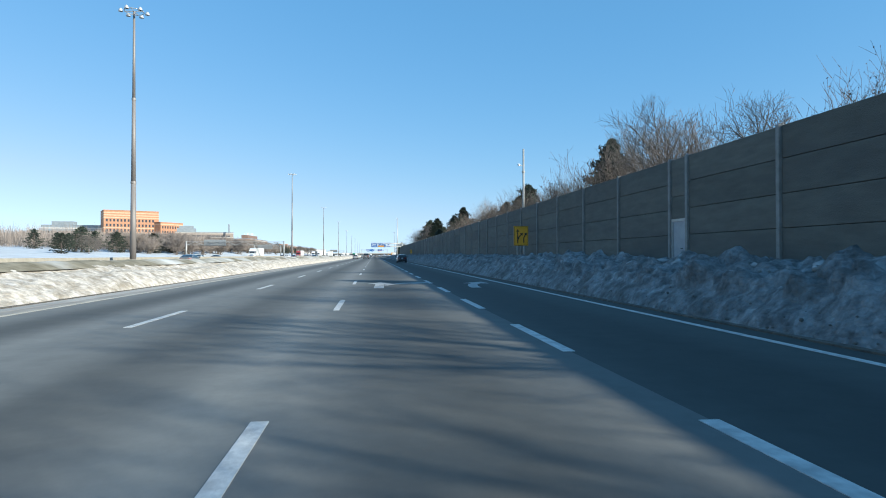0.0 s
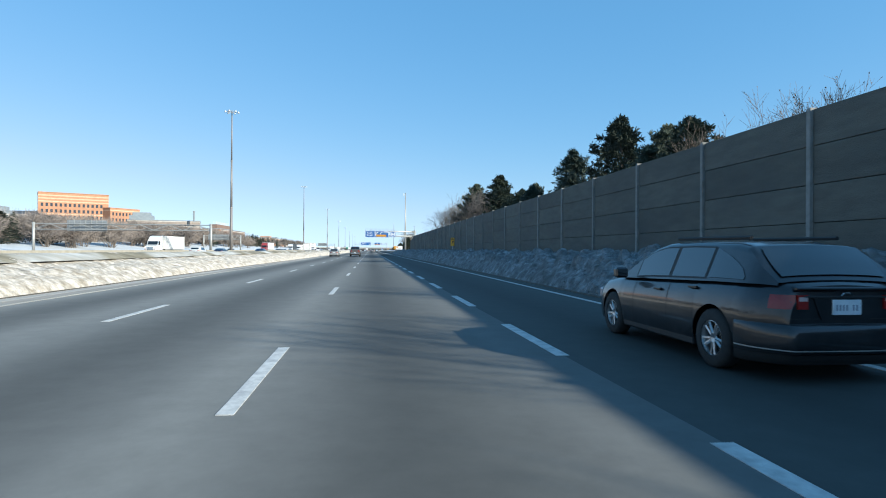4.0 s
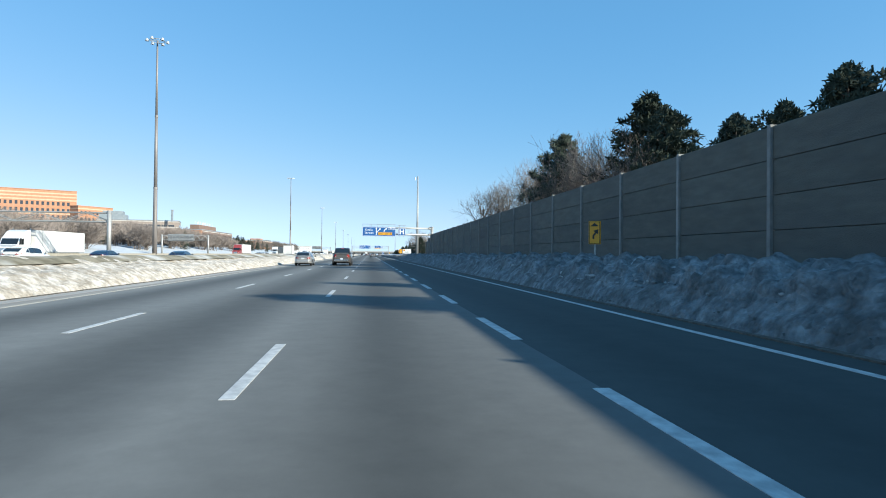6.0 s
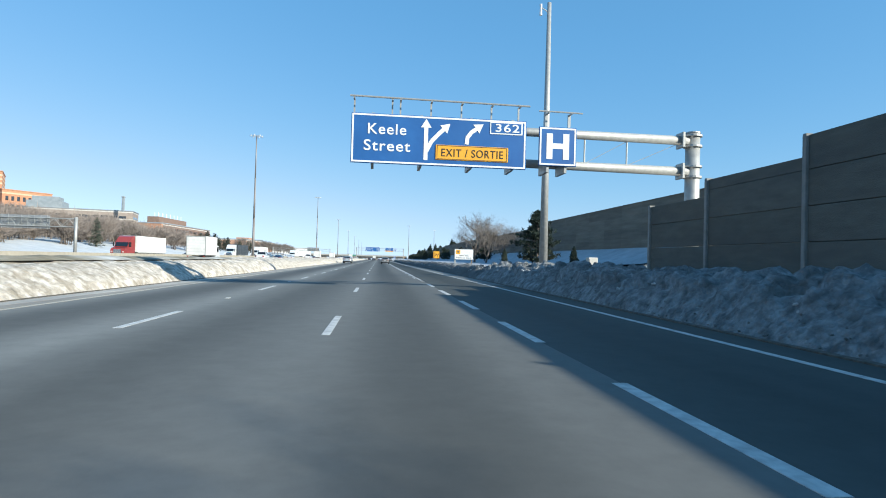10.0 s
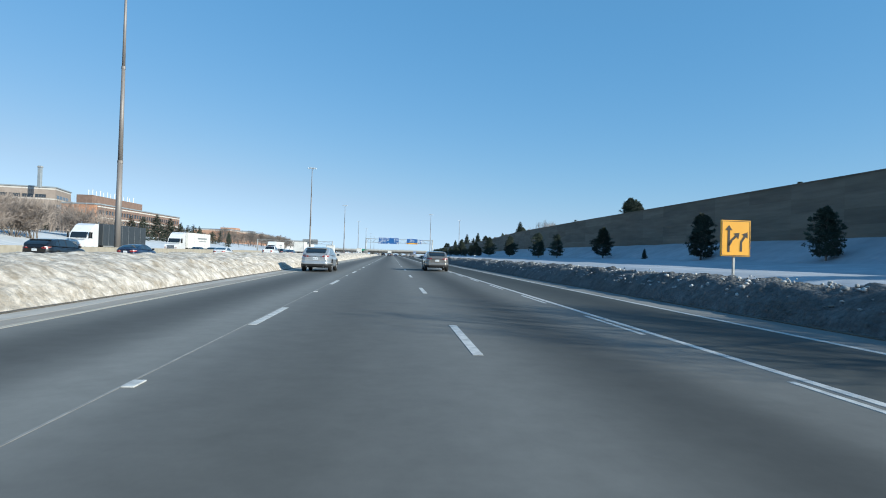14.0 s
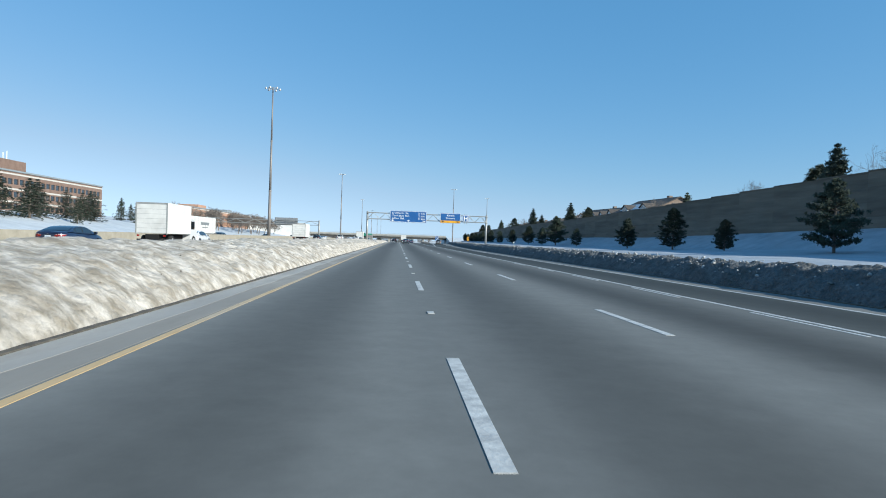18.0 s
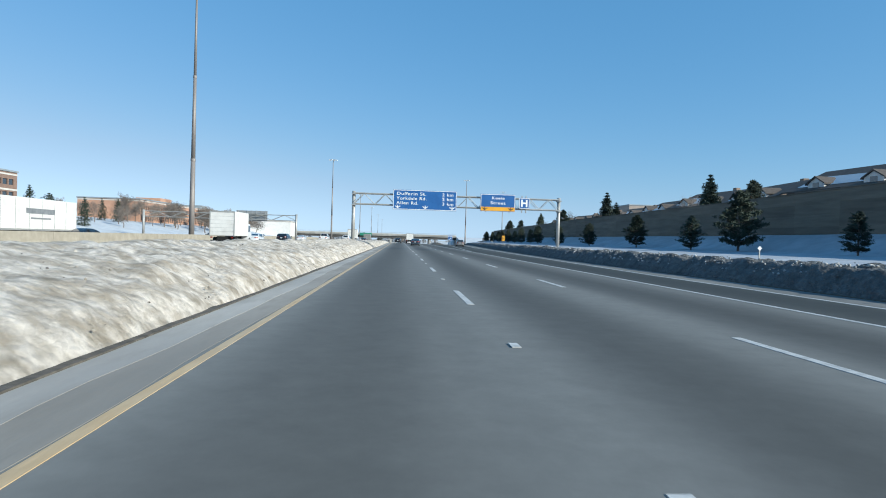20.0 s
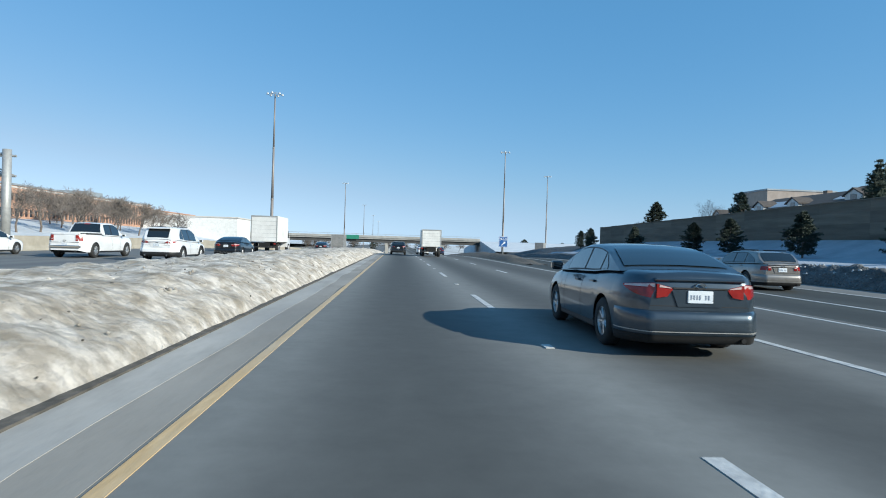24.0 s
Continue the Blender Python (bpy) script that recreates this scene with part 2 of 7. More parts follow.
PANEL_B = mat("brown_noise_wall_panel", (0.125, 0.106, 0.080), (0.185, 0.157, 0.120), 0.8, 0.9, 0.6, vary=0.15, stretch=(1, 0.3, 3), bump_scale=14)
CONCRETE = mat("barrier_concrete", (0.30, 0.27, 0.21), (0.40, 0.36, 0.29), 1.2, 0.9, 0.3, c=(0.30, 0.27, 0.22), cscale=0.5)
BRIDGE = mat("bridge_concrete", (0.34, 0.33, 0.31), (0.44, 0.43, 0.40), 0.6, 0.9, 0.2, c=(0.24, 0.23, 0.21), cscale=0.2)
GIRDER = mat("bridge_girder", (0.05, 0.05, 0.05), (0.09, 0.085, 0.08), 0.8, 0.8)
STEEL = mat("galvanised_steel", (0.34, 0.34, 0.33), (0.46, 0.46, 0.44), 5.0, 0.5, 0.1, 0.35, c=(0.34, 0.33, 0.31), cscale=1.0)
MAST = mat("weathered_mast_steel", (0.20, 0.18, 0.165), (0.29, 0.265, 0.25), 1.5, 0.6, 0.1, 0.3, stretch=(1, 1, 0.15))
LAMP = mat("lamp_housing", (0.42, 0.44, 0.46), (0.55, 0.57, 0.58), 5, 0.5, 0, 0.3)
BLUE = mat("sign_blue", (0.022, 0.10, 0.31), (0.03, 0.125, 0.36), 1.2, 0.45, 0.0, c=(0.02, 0.09, 0.27), cscale=0.8)
WHITE = mat("sign_white", (0.74, 0.75, 0.75), (0.84, 0.84, 0.83), 3, 0.5)
YELLOW = mat("sign_yellow", (0.74, 0.35, 0.018), (0.82, 0.41, 0.028), 2, 0.5, c=(0.64, 0.30, 0.018), cscale=1)
BLACK = mat("sign_black", (0.015, 0.015, 0.015), (0.025, 0.025, 0.025), 3, 0.6)
SIGN_BACK = mat("sign_back", (0.30, 0.31, 0.31), (0.42, 0.42, 0.42), 2, 0.5, 0, 0.5)
WOOD = mat("sign_post_wood", (0.12, 0.09, 0.07), (0.22, 0.17, 0.13), 5, 0.85, 0.3, stretch=(4, 4, 0.4))
BARK = mat("bark", (0.10, 0.08, 0.065), (0.19, 0.16, 0.135), 6, 0.95, 0.5, stretch=(1, 1, 0.3))
TWIG = mat("bare_twigs", (0.13, 0.11, 0.095), (0.24, 0.205, 0.175), 1.0, 0.95, vary=0.15)
# Brush for the far slope, its colour paled to stand for distance haze.
FAR_TWIG = mat("hazed_brush", (0.20, 0.165, 0.14), (0.33, 0.28, 0.245), 0.8, 0.95, vary=0.2)
BRUSH = mat("brown_brush", (0.115, 0.09, 0.075), (0.215, 0.175, 0.145), 0.8, 0.95, vary=0.2)
NEEDLE = mat("pine_needles", (0.018, 0.029, 0.020), (0.048, 0.064, 0.042), 1.2, 0.8, vary=0.2)
RUBBER = mat("tyre_rubber", (0.018, 0.018, 0.018), (0.032, 0.031, 0.03), 20, 0.85)
ALLOY = mat("alloy_rim", (0.42, 0.42, 0.43), (0.52, 0.52, 0.52), 10, 0.35, 0, 0.85)
TRIM = mat("black_trim", (0.012, 0.012, 0.013), (0.02, 0.02, 0.021), 10, 0.6)
UNDER = mat("underbody", (0.008, 0.008, 0.008), (0.014, 0.014, 0.014), 5, 0.9)
GLASS_D = glass("dark_car_glass", (0.012, 0.015, 0.018))
GLASS_B = glass("building_glass", (0.03, 0.036, 0.045), 0.08)
RED_LAMP = mat("tail_lamp_red", (0.20, 0.010, 0.008), (0.29, 0.018, 0.014), 8, 0.2, spec=0.5, coat=0.3)
CLEAR_LAMP = mat("lamp_clear", (0.5, 0.36, 0.34), (0.62, 0.48, 0.46), 8, 0.12, spec=0.8, coat=1.0)
PLATE = mat("plate_white", (0.62, 0.66, 0.7), (0.74, 0.77, 0.8), 12, 0.45)
PLATE_BLUE = mat("plate_bars", (0.20, 0.23, 0.30), None, 5, 0.5)
CHROME = mat("chrome", (0.62, 0.62, 0.62), (0.7, 0.7, 0.7), 10, 0.12, 0, 1.0)


def car_paint(name, a, b, metal=0.55, rough=0.32):
    return mat(name, a, b, 6, rough, 0, metal, c=tuple(0.8 * v + 0.03 for v in a), cscale=1.5, camount=0.4, coat=0.8)


P_SEDAN = car_paint("slate_blue_paint", (0.040, 0.058, 0.078), (0.050, 0.070, 0.092))
P_SILVER = car_paint("silver_paint", (0.42, 0.44, 0.46), (0.5, 0.52, 0.54))
P_WAGON = car_paint("champagne_paint", (0.36, 0.35, 0.33), (0.43, 0.42, 0.40))
P_BEIGE = car_paint("sand_grey_paint", (0.23, 0.215, 0.20), (0.29, 0.275, 0.255))
P_BROWN = car_paint("grey_brown_paint", (0.12, 0.105, 0.095), (0.165, 0.15, 0.135))
P_WHITE = car_paint("white_paint", (0.70, 0.70, 0.70), (0.78, 0.78, 0.78), 0.0)
P_BLACK = car_paint("black_paint", (0.014, 0.015, 0.018), (0.022, 0.023, 0.026))
P_NAVY = car_paint("navy_paint", (0.018, 0.03, 0.075), (0.03, 0.045, 0.10))
P_RED = car_paint("red_paint", (0.30, 0.035, 0.025), (0.38, 0.05, 0.035), 0.1)
BOX_WHITE = mat("white_box_panel", (0.66, 0.65, 0.62), (0.76, 0.75, 0.72), 2, 0.6, c=(0.5, 0.48, 0.45), cscale=0.8, camount=0.4)
BOX_GREY = mat("grey_box_panel", (0.18, 0.18, 0.17), (0.26, 0.25, 0.24), 2, 0.6)
BOX_DARK = mat("dark_trailer_panel", (0.035, 0.042, 0.05), (0.05, 0.058, 0.066), 2, 0.55)
BRICK_O = mat("orange_brick", (0.38, 0.19, 0.105), (0.45, 0.24, 0.14), 0.6, 0.9, 0.1)
STONE_T = mat("tan_stone", (0.50, 0.34, 0.22), (0.58, 0.42, 0.28), 0.6, 0.9, 0.1)
TAUPE = mat("taupe_brick", (0.26, 0.215, 0.18), (0.33, 0.275, 0.235), 0.6, 0.9, 0.1)
BRICK_B = mat("brown_brick", (0.17, 0.112, 0.086), (0.23, 0.155, 0.12), 0.8, 0.9, 0.1)
BRICK_R = mat("red_brick", (0.40, 0.23, 0.15), (0.48, 0.29, 0.20), 0.8, 0.9, 0.1)
PALE_CLAD = mat("pale_cladding", (0.48, 0.45, 0.41), (0.58, 0.55, 0.5), 0.5, 0.8)
GREY_CLAD = mat("grey_cladding", (0.20, 0.23, 0.25), (0.28, 0.31, 0.33), 0.5, 0.7)
GABLE = mat("white_gable_board", (0.56, 0.55, 0.53), (0.66, 0.65, 0.63), 3, 0.7)
ROOF_DARK = mat("dark_shingles", (0.07, 0.058, 0.05), (0.11, 0.095, 0.085), 3, 0.9, 0.3)
HOUSE_WALL = mat("house_brick", (0.19, 0.145, 0.115), (0.26, 0.20, 0.16), 2, 0.9)
COPPER = mat("green_highway_sign", (0.03, 0.20, 0.13), (0.05, 0.24, 0.16), 2, 0.5)


# ---- building blocks ----
class Mesh:
    """Vertices and faces gathered by simple shapes."""

    def __init__(self):
        self.v, self.f = [], []

    def add(self, v, f):
        k = len(self.v)
        self.v += [tuple(p) for p in v]
        self.f += [tuple(i + k for i in q) for q in f]
        return self

    def box(self, x0, x1, y0, y1, z0, z1):
        v = [(x, y, z) for z in (z0, z1) for y in (y0, y1) for x in (x0, x1)]
        return self.add(v, [(0, 2, 3, 1), (4, 5, 7, 6), (0, 1, 5, 4), (2, 6, 7, 3), (0, 4, 6, 2), (1, 3, 7, 5)])

    def cbox(self, x0, x1, y0, y1, z0, z1, e=0.02):
        """A box with chamfered edges."""
        v, f = [], []
        for sx, X in ((1, x0), (-1, x1)):
            for sy, Y in ((1, y0), (-1, y1)):
                for sz, Z in ((1, z0), (-1, z1)):
                    v += [(X, Y + sy * e, Z + sz * e), (X + sx * e, Y, Z + sz * e), (X + sx * e, Y + sy * e, Z)]
        c = lambda i, j, k, a: 3 * (4 * i + 2 * j + k) + a
        f += [(c(0, 0, 0, 0), c(0, 0, 1, 0), c(0, 1, 1, 0), c(0, 1, 0, 0)), (c(1, 0, 0, 0), c(1, 1, 0, 0), c(1, 1, 1, 0), c(1, 0, 1, 0))]
        f += [(c(0, 0, 0, 1), c(1, 0, 0, 1), c(1, 0, 1, 1), c(0, 0, 1, 1)), (c(0, 1, 0, 1), c(0, 1, 1, 1), c(1, 1, 1, 1), c(1, 1, 0, 1))]
        f += [(c(0, 0, 0, 2), c(0, 1, 0, 2), c(1, 1, 0, 2), c(1, 0, 0, 2)), (c(0, 0, 1, 2), c(1, 0, 1, 2), c(1, 1, 1, 2), c(0, 1, 1, 2))]
        for j in (0, 1):
            for k in (0, 1):
                f.append((c(0, j, k, 1), c(0, j, k, 2), c(1, j, k, 2), c(1, j, k, 1)))
                f.append((c(j, 0, k, 0), c(j, 0, k, 2), c(j, 1, k, 2), c(j, 1, k, 0)))
                f.append((c(j, k, 0, 0), c(j, k, 0, 1), c(j, k, 1, 1), c(j, k, 1, 0)))
        for i in (0, 1):
            for j in (0, 1):
                for k in (0, 1):
                    f.append((c(i, j, k, 0), c(i, j, k, 1), c(i, j, k, 2)))
        return self.add(v, f)

    def tube(self, p, q, r0, r1=None, n=8, caps=True):
        p, q = Vector(p), Vector(q)
        r1 = r0 if r1 is None else r1
        d = (q - p).normalized()
        a = d.orthogonal().normalized()
        b = d.cross(a)
        v = [p + (a * math.cos(t) + b * math.sin(t)) * r0 for t in (2 * math.pi * i / n for i in range(n))]
        v += [q + (a * math.cos(t) + b * math.sin(t)) * r1 for t in (2 * math.pi * i / n for i in range(n))]
        f = [(i, (i + 1) % n, n + (i + 1) % n, n + i) for i in range(n)]
        if caps:
            f += [tuple(range(n - 1, -1, -1)), tuple(range(n, 2 * n))]
        return self.add(v, f)

    def grid(self, rows):
        """Rows of points, joined into quads."""
        w = len(rows[0])
        return self.add([p for r in rows for p in r], [(j * w + i, j * w + i + 1, (j + 1) * w + i + 1, (j + 1) * w + i) for j in range(len(rows) - 1) for i in range(w - 1)])

    def prism(self, outline, y0, y1):
        """An outline in x and z, given thickness along y."""
        n = len(outline)
        v = [(x, y0, z) for x, z in outline] + [(x, y1, z) for x, z in outline]
        return self.add(v, [tuple(range(n)), tuple(range(2 * n - 1, n - 1, -1))] + [(i, n + i, n + (i + 1) % n, (i + 1) % n) for i in range(n)])

    def lathe(self, profile, n=24, axis="x"):
        """A profile of (along, radius) turned round an axis."""
        rows = []
        for i in range(n + 1):
            t = 2 * math.pi * i / n
            rows.append([(a, r * math.cos(t), r * math.sin(t)) if axis == "x" else (r * math.cos(t), r * math.sin(t), a) for a, r in profile])
        return self.grid(rows)

    def data(self, name, material, smooth=False):
        me = bpy.data.meshes.new(name)
        me.from_pydata(self.v, [], self.f)
        me.materials.append(material)
        if smooth:
            me.polygons.foreach_set("use_smooth", [True] * len(me.polygons))
        me.update()
        return me


def part(name, mesh, material, parent=None, label="", smooth=False, at=None):
    """One mesh object under a thing or under a part. mesh: a Mesh, or mesh data to share."""
    ob = new(name, mesh.data(name, material, smooth) if isinstance(mesh, Mesh) else mesh)
    if parent:
        ob.parent = parent
    if at is not None:
        ob.matrix_basis = at
    return tagged(ob, label)


def thing(name, label, category, at=None, group="", kind=""):
    ob = tagged(new(name), label, category, group, kind)
    if at is not None:
        ob.matrix_basis = at
    return ob


def hash2(ix, iy, seed):
    h = np.sin(ix * 127.1 + iy * 311.7 + seed * 74.7) * 43758.5453
    return h - np.floor(h)


def value_noise(x, y, seed=0):
    ix, iy = np.floor(x), np.floor(y)
    fx, fy = x - ix, y - iy
    fx, fy = fx * fx * (3 - 2 * fx), fy * fy * (3 - 2 * fy)
    a, b = hash2(ix, iy, seed), hash2(ix + 1, iy, seed)
    c, d = hash2(ix, iy + 1, seed), hash2(ix + 1, iy + 1, seed)
    return (a + (b - a) * fx) * (1 - fy) + (c + (d - c) * fx) * fy - 0.5


def lumps(x, y, seed=0):
    """Rounded chunks, each of its own height, 0 in the gaps between them."""
    ix, iy = np.floor(x), np.floor(y)
    best = np.full(np.shape(x), 9.0)
    tall = np.zeros(np.shape(x))
    for i in (-1, 0, 1):
        for j in (-1, 0, 1):
            cx, cy = ix + i, iy + j
            d = (cx + hash2(cx, cy, seed) - x) ** 2 + (cy + hash2(cx, cy, seed + 5) - y) ** 2
            near = d < best
            best = np.where(near, d, best)
            tall = np.where(near, hash2(cx, cy, seed + 9), tall)
    return (0.25 + 0.75 * tall) * np.clip(1 - best * 1.5, 0, 1)


def road_z(y):
    """The road is level, and dips to pass under the street bridge."""
    t = np.clip((np.asarray(y, float) - 660) / 190, 0, 1)
    return -3.4 * t * t * (3 - 2 * t)


# ---- ground, roads and markings ----
YS = [-400, -60, 0, 200, 400, 600, 660] + [660 + 10 * i for i in range(1, 20)] + [860, 1000, 1400, 2000, 3200]


def strip(x0, x1, y0, y1, lift=0.0, step=10.0):
    """A band of surface that follows the road's level. x0 and x1 may be functions of y."""
    f0 = x0 if callable(x0) else (lambda y: x0)
    f1 = x1 if callable(x1) else (lambda y: x1)
    n = max(1, int((y1 - y0) / step))
    rows = []
    for i in range(n + 1):
        y = y0 + (y1 - y0) * i / n
        z = float(road_z(y)) + lift
        rows.append([(f0(y), y, z - 0.10), (f0(y), y, z), (f1(y), y, z), (f1(y), y, z - 0.10)])
    return Mesh().grid(rows)


g = Mesh()
g.grid([[(x, y, float(road_z(y)) - 0.12 if abs(x) < 400 else -0.12) for x in (-3500, -400, -120, -60, 0, 60, 120, 400, 3500)] for y in YS])
tagged(part("ground", g, GROUND), "snowy winter ground reaching to the horizon", "ground", kind="structure")


def exit_edge(y):
    """The right-hand edge line of the carriageway, and of the ramp that leaves it."""
    return float(np.interp(y, [-100, 275, 330, 380, 520, 600, 640, 700, 760, 900], [3.35, 3.30, 2.9, 2.75, 2.8, 5.4, 7.8, 12.5, 19.5, 42]))


def bank_base(y):
    return float(np.interp(y, [-100, 0, 200, 330, 380, 470, 540, 590, 625, 680, 740, 800], [4.0, 4.0, 4.15, 4.5, 4.0, 4.1, 4.8, 7.0, 9.6, 12.2, 18.5, 26]))


road = tagged(part("road", strip(-11.7, 0.02, -300, 860), ASPHALT), "grey worn winter asphalt of a four-lane carriageway", "road", kind="structure")
tagged(part("road", strip(-11.7, 8.0, 860, 2200), ASPHALT), "grey asphalt carriageway beyond the bridge", "road", kind="structure")
tagged(part("road", strip(-34.4, -15.6, -300, 2200, 0.02), EXPRESS), "pale dry asphalt of the express lanes", "road", kind="structure")
tagged(part("road", strip(-72, -36.2, -300, 2200, 0.02), EXPRESS), "pale dry asphalt of the opposing lanes", "road", kind="structure")
part("exit_lane", strip(0.02, lambda y: max(bank_base(y) + 0.5, 4.5), -300, 860), DARK_ASPHALT, road, "darker asphalt of the exit lane")
part("shoulder", strip(-11.35, lambda y: -10.60 + 0.10 * float(value_noise(np.array(y / 2.3), np.array(0.5), 8)), -100, 860, 0.004, 0.8), PALE_DUST, road, "dusty grey paved shoulder")
part("salt_edge", strip(-11.75, lambda y: -11.05 + 0.18 * float(value_noise(np.array(y / 1.9), np.array(2.5), 8)), -100, 860, 0.008, 0.8), SALT, road, "salt crust whitening the edge of the shoulder")
part("shoulder", strip(lambda y: exit_edge(y) + 0.10, lambda y: bank_base(y) + 0.3, 285, 800, 0.004), DUSTY, road, "narrow dusty grey paved shoulder")
part("edge_line", strip(-10.56, -10.45, -300, 440, 0.006), FADED_PAINT, road, "faded cream edge line along the median")
part("edge_line", strip(-10.56, -10.45, 440, 860, 0.006), YELLOW_PAINT, road, "worn yellow edge line")
part("edge_line", strip(lambda y: exit_edge(y) - 0.07, lambda y: exit_edge(y) + 0.07, -300, 800, 0.006), PAINT, road, "white edge line")
part("exit_line", strip(lambda y: float(np.interp(y, [280, 560, 610, 700], [-0.05, 0.0, -0.4, -0.6])), lambda y: float(np.interp(y, [280, 560, 610, 700], [0.08, 0.13, -0.27, -0.47])), 288, 700, 0.006), PAINT, road, "continuous white line beside the exit lane")
part("gore_line", strip(lambda y: float(np.interp(y, [570, 600, 640, 720], [0.3, 1.9, 4.0, 11.0])), lambda y: float(np.interp(y, [570, 600, 640, 720], [0.45, 2.05, 4.15, 11.2])), 566, 720, 0.008), PAINT, road, "white line along the gore")
part("seam", strip(-7.13, -7.105, 300, 402, 0.004), SEAM, road, "pale joint in the asphalt")

dash = Mesh().box(-0.07, 0.07, -3.2, 0, 0.0, 0.006).data("lane_dash", PAINT)
wide_dash = Mesh().box(-0.085, 0.085, -3.1, 0, 0.0, 0.006).data("lane_dash", PAINT)
thin_dash = Mesh().box(-0.045, 0.045, -3.1, 0, 0.0, 0.006).data("lane_dash", PAINT)
marker = Mesh().cbox(-0.06, 0.06, -0.28, 0, 0.0, 0.016, 0.004).data("road_marker", PAINT)


def along(y, x, data, name):
    part(name, data, None, road, at=pose(x, y, float(road_z(y))))


def spaced(anchors, k):
    """The place of the k-th mark along the road, from the counted places of a few of them."""
    (a, ya), (b, yb) = anchors[:2] if k < anchors[0][0] else anchors[-2:]
    if anchors[0][0] <= k <= anchors[-1][0]:
        return float(np.interp(k, [p[0] for p in anchors], [p[1] for p in anchors]))
    return ya + (yb - ya) * (k - a) / (b - a)


CENTRE = [(0, 65.84), (8, 166.02), (14, 241.38), (16, 266.85), (21, 329.65), (22, 342.2), (23, 356.9), (24, 368.8), (26, 395.4), (29, 431.0), (31, 455.1), (33, 478.6), (40, 563.97), (42, 587.4)]
MEDIAN = [(0, 303.7), (2, 332.6), (4, 359.65), (7, 399.76), (10, 438.1), (12, 461.75), (14, 485.6), (20, 558.4), (22, 582.1)]
EXIT = [(0, 66.75), (12, 143.8), (16, 169.37), (19, 189.3), (27, 241.15), (31, 266.19)]
BESIDE = [(0, 332.25), (1, 338.35), (4, 359.2), (10, 398.6), (16, 436.4)]
for k in range(-7, 58):
    y = spaced(CENTRE, k)
    along(y, -3.50 if y < 400 else -3.58, dash, "lane_dash")
for k in range(-26, 38):
    y = spaced(MEDIAN, k) if k >= 0 else 303.7 + 12.1 * k
    along(y, -7.02, dash, "lane_dash")
    if y > 250:
        along(y - 7.7, -7.04, marker, "road_marker")
for k in range(-10, 37):
    along(spaced(EXIT, k), 0.0, wide_dash, "lane_dash")
for k in range(-6, 24):
    along(spaced(BESIDE, k), -0.20, thin_dash, "lane_dash")


def arrow_mesh(points, width):
    """A painted arrow: a bent shaft and a head, flat on the road."""
    m = Mesh()
    rows = []
    for i, (x, y) in enumerate(points):
        a, b = Vector(points[max(0, i - 1)]), Vector(points[min(len(points) - 1, i + 1)])
        d = (b - a).normalized()
        s = Vector((d.y, -d.x)) * width / 2
        rows.append([(x - s.x, y - s.y, 0.007), (x + s.x, y + s.y, 0.007)])
    m.grid(rows)
    tip, d = Vector(points[-1]), (Vector(points[-1]) - Vector(points[-2])).normalized()
    s = Vector((d.y, -d.x)) * width * 1.5
    e = tip + d * width * 4.0
    m.add([(tip.x - s.x, tip.y - s.y, 0.007), (tip.x + s.x, tip.y + s.y, 0.007), (e.x, e.y, 0.007)], [(0, 1, 2)])
    return m


part("lane_arrow", arrow_mesh([(-2.42, 34.2), (-2.38, 36.0), (-2.34, 37.6)], 0.40), ARROW_PAINT, road, "worn white straight-on arrow")
part("lane_arrow", arrow_mesh([(-2.2, 36.3), (-1.9, 37.2), (-1.4, 37.9), (-1.05, 38.15)], 0.40), ARROW_PAINT, road, "worn white branch arrow to the exit")
part("lane_arrow", arrow_mesh([(1.45, 34.2), (1.55, 35.6), (1.75, 36.8), (2.05, 37.7)], 0.42), ARROW_PAINT, road, "worn white bent arrow")


# ---- ploughed snow banks ----
def finer(points, gap, until):
    """Points along a section, closer together up to a distance from its start."""
    d = np.concatenate([[0], np.cumsum(np.hypot(np.diff([p[0] for p in points]), np.diff([p[1] for p in points])))])
    at = list(np.arange(0, until, gap)) + [v for v in d if v > until + 0.05]
    return np.interp(at, d, [p[0] for p in points]), np.interp(at, d, [p[1] for p in points]), np.array(at)


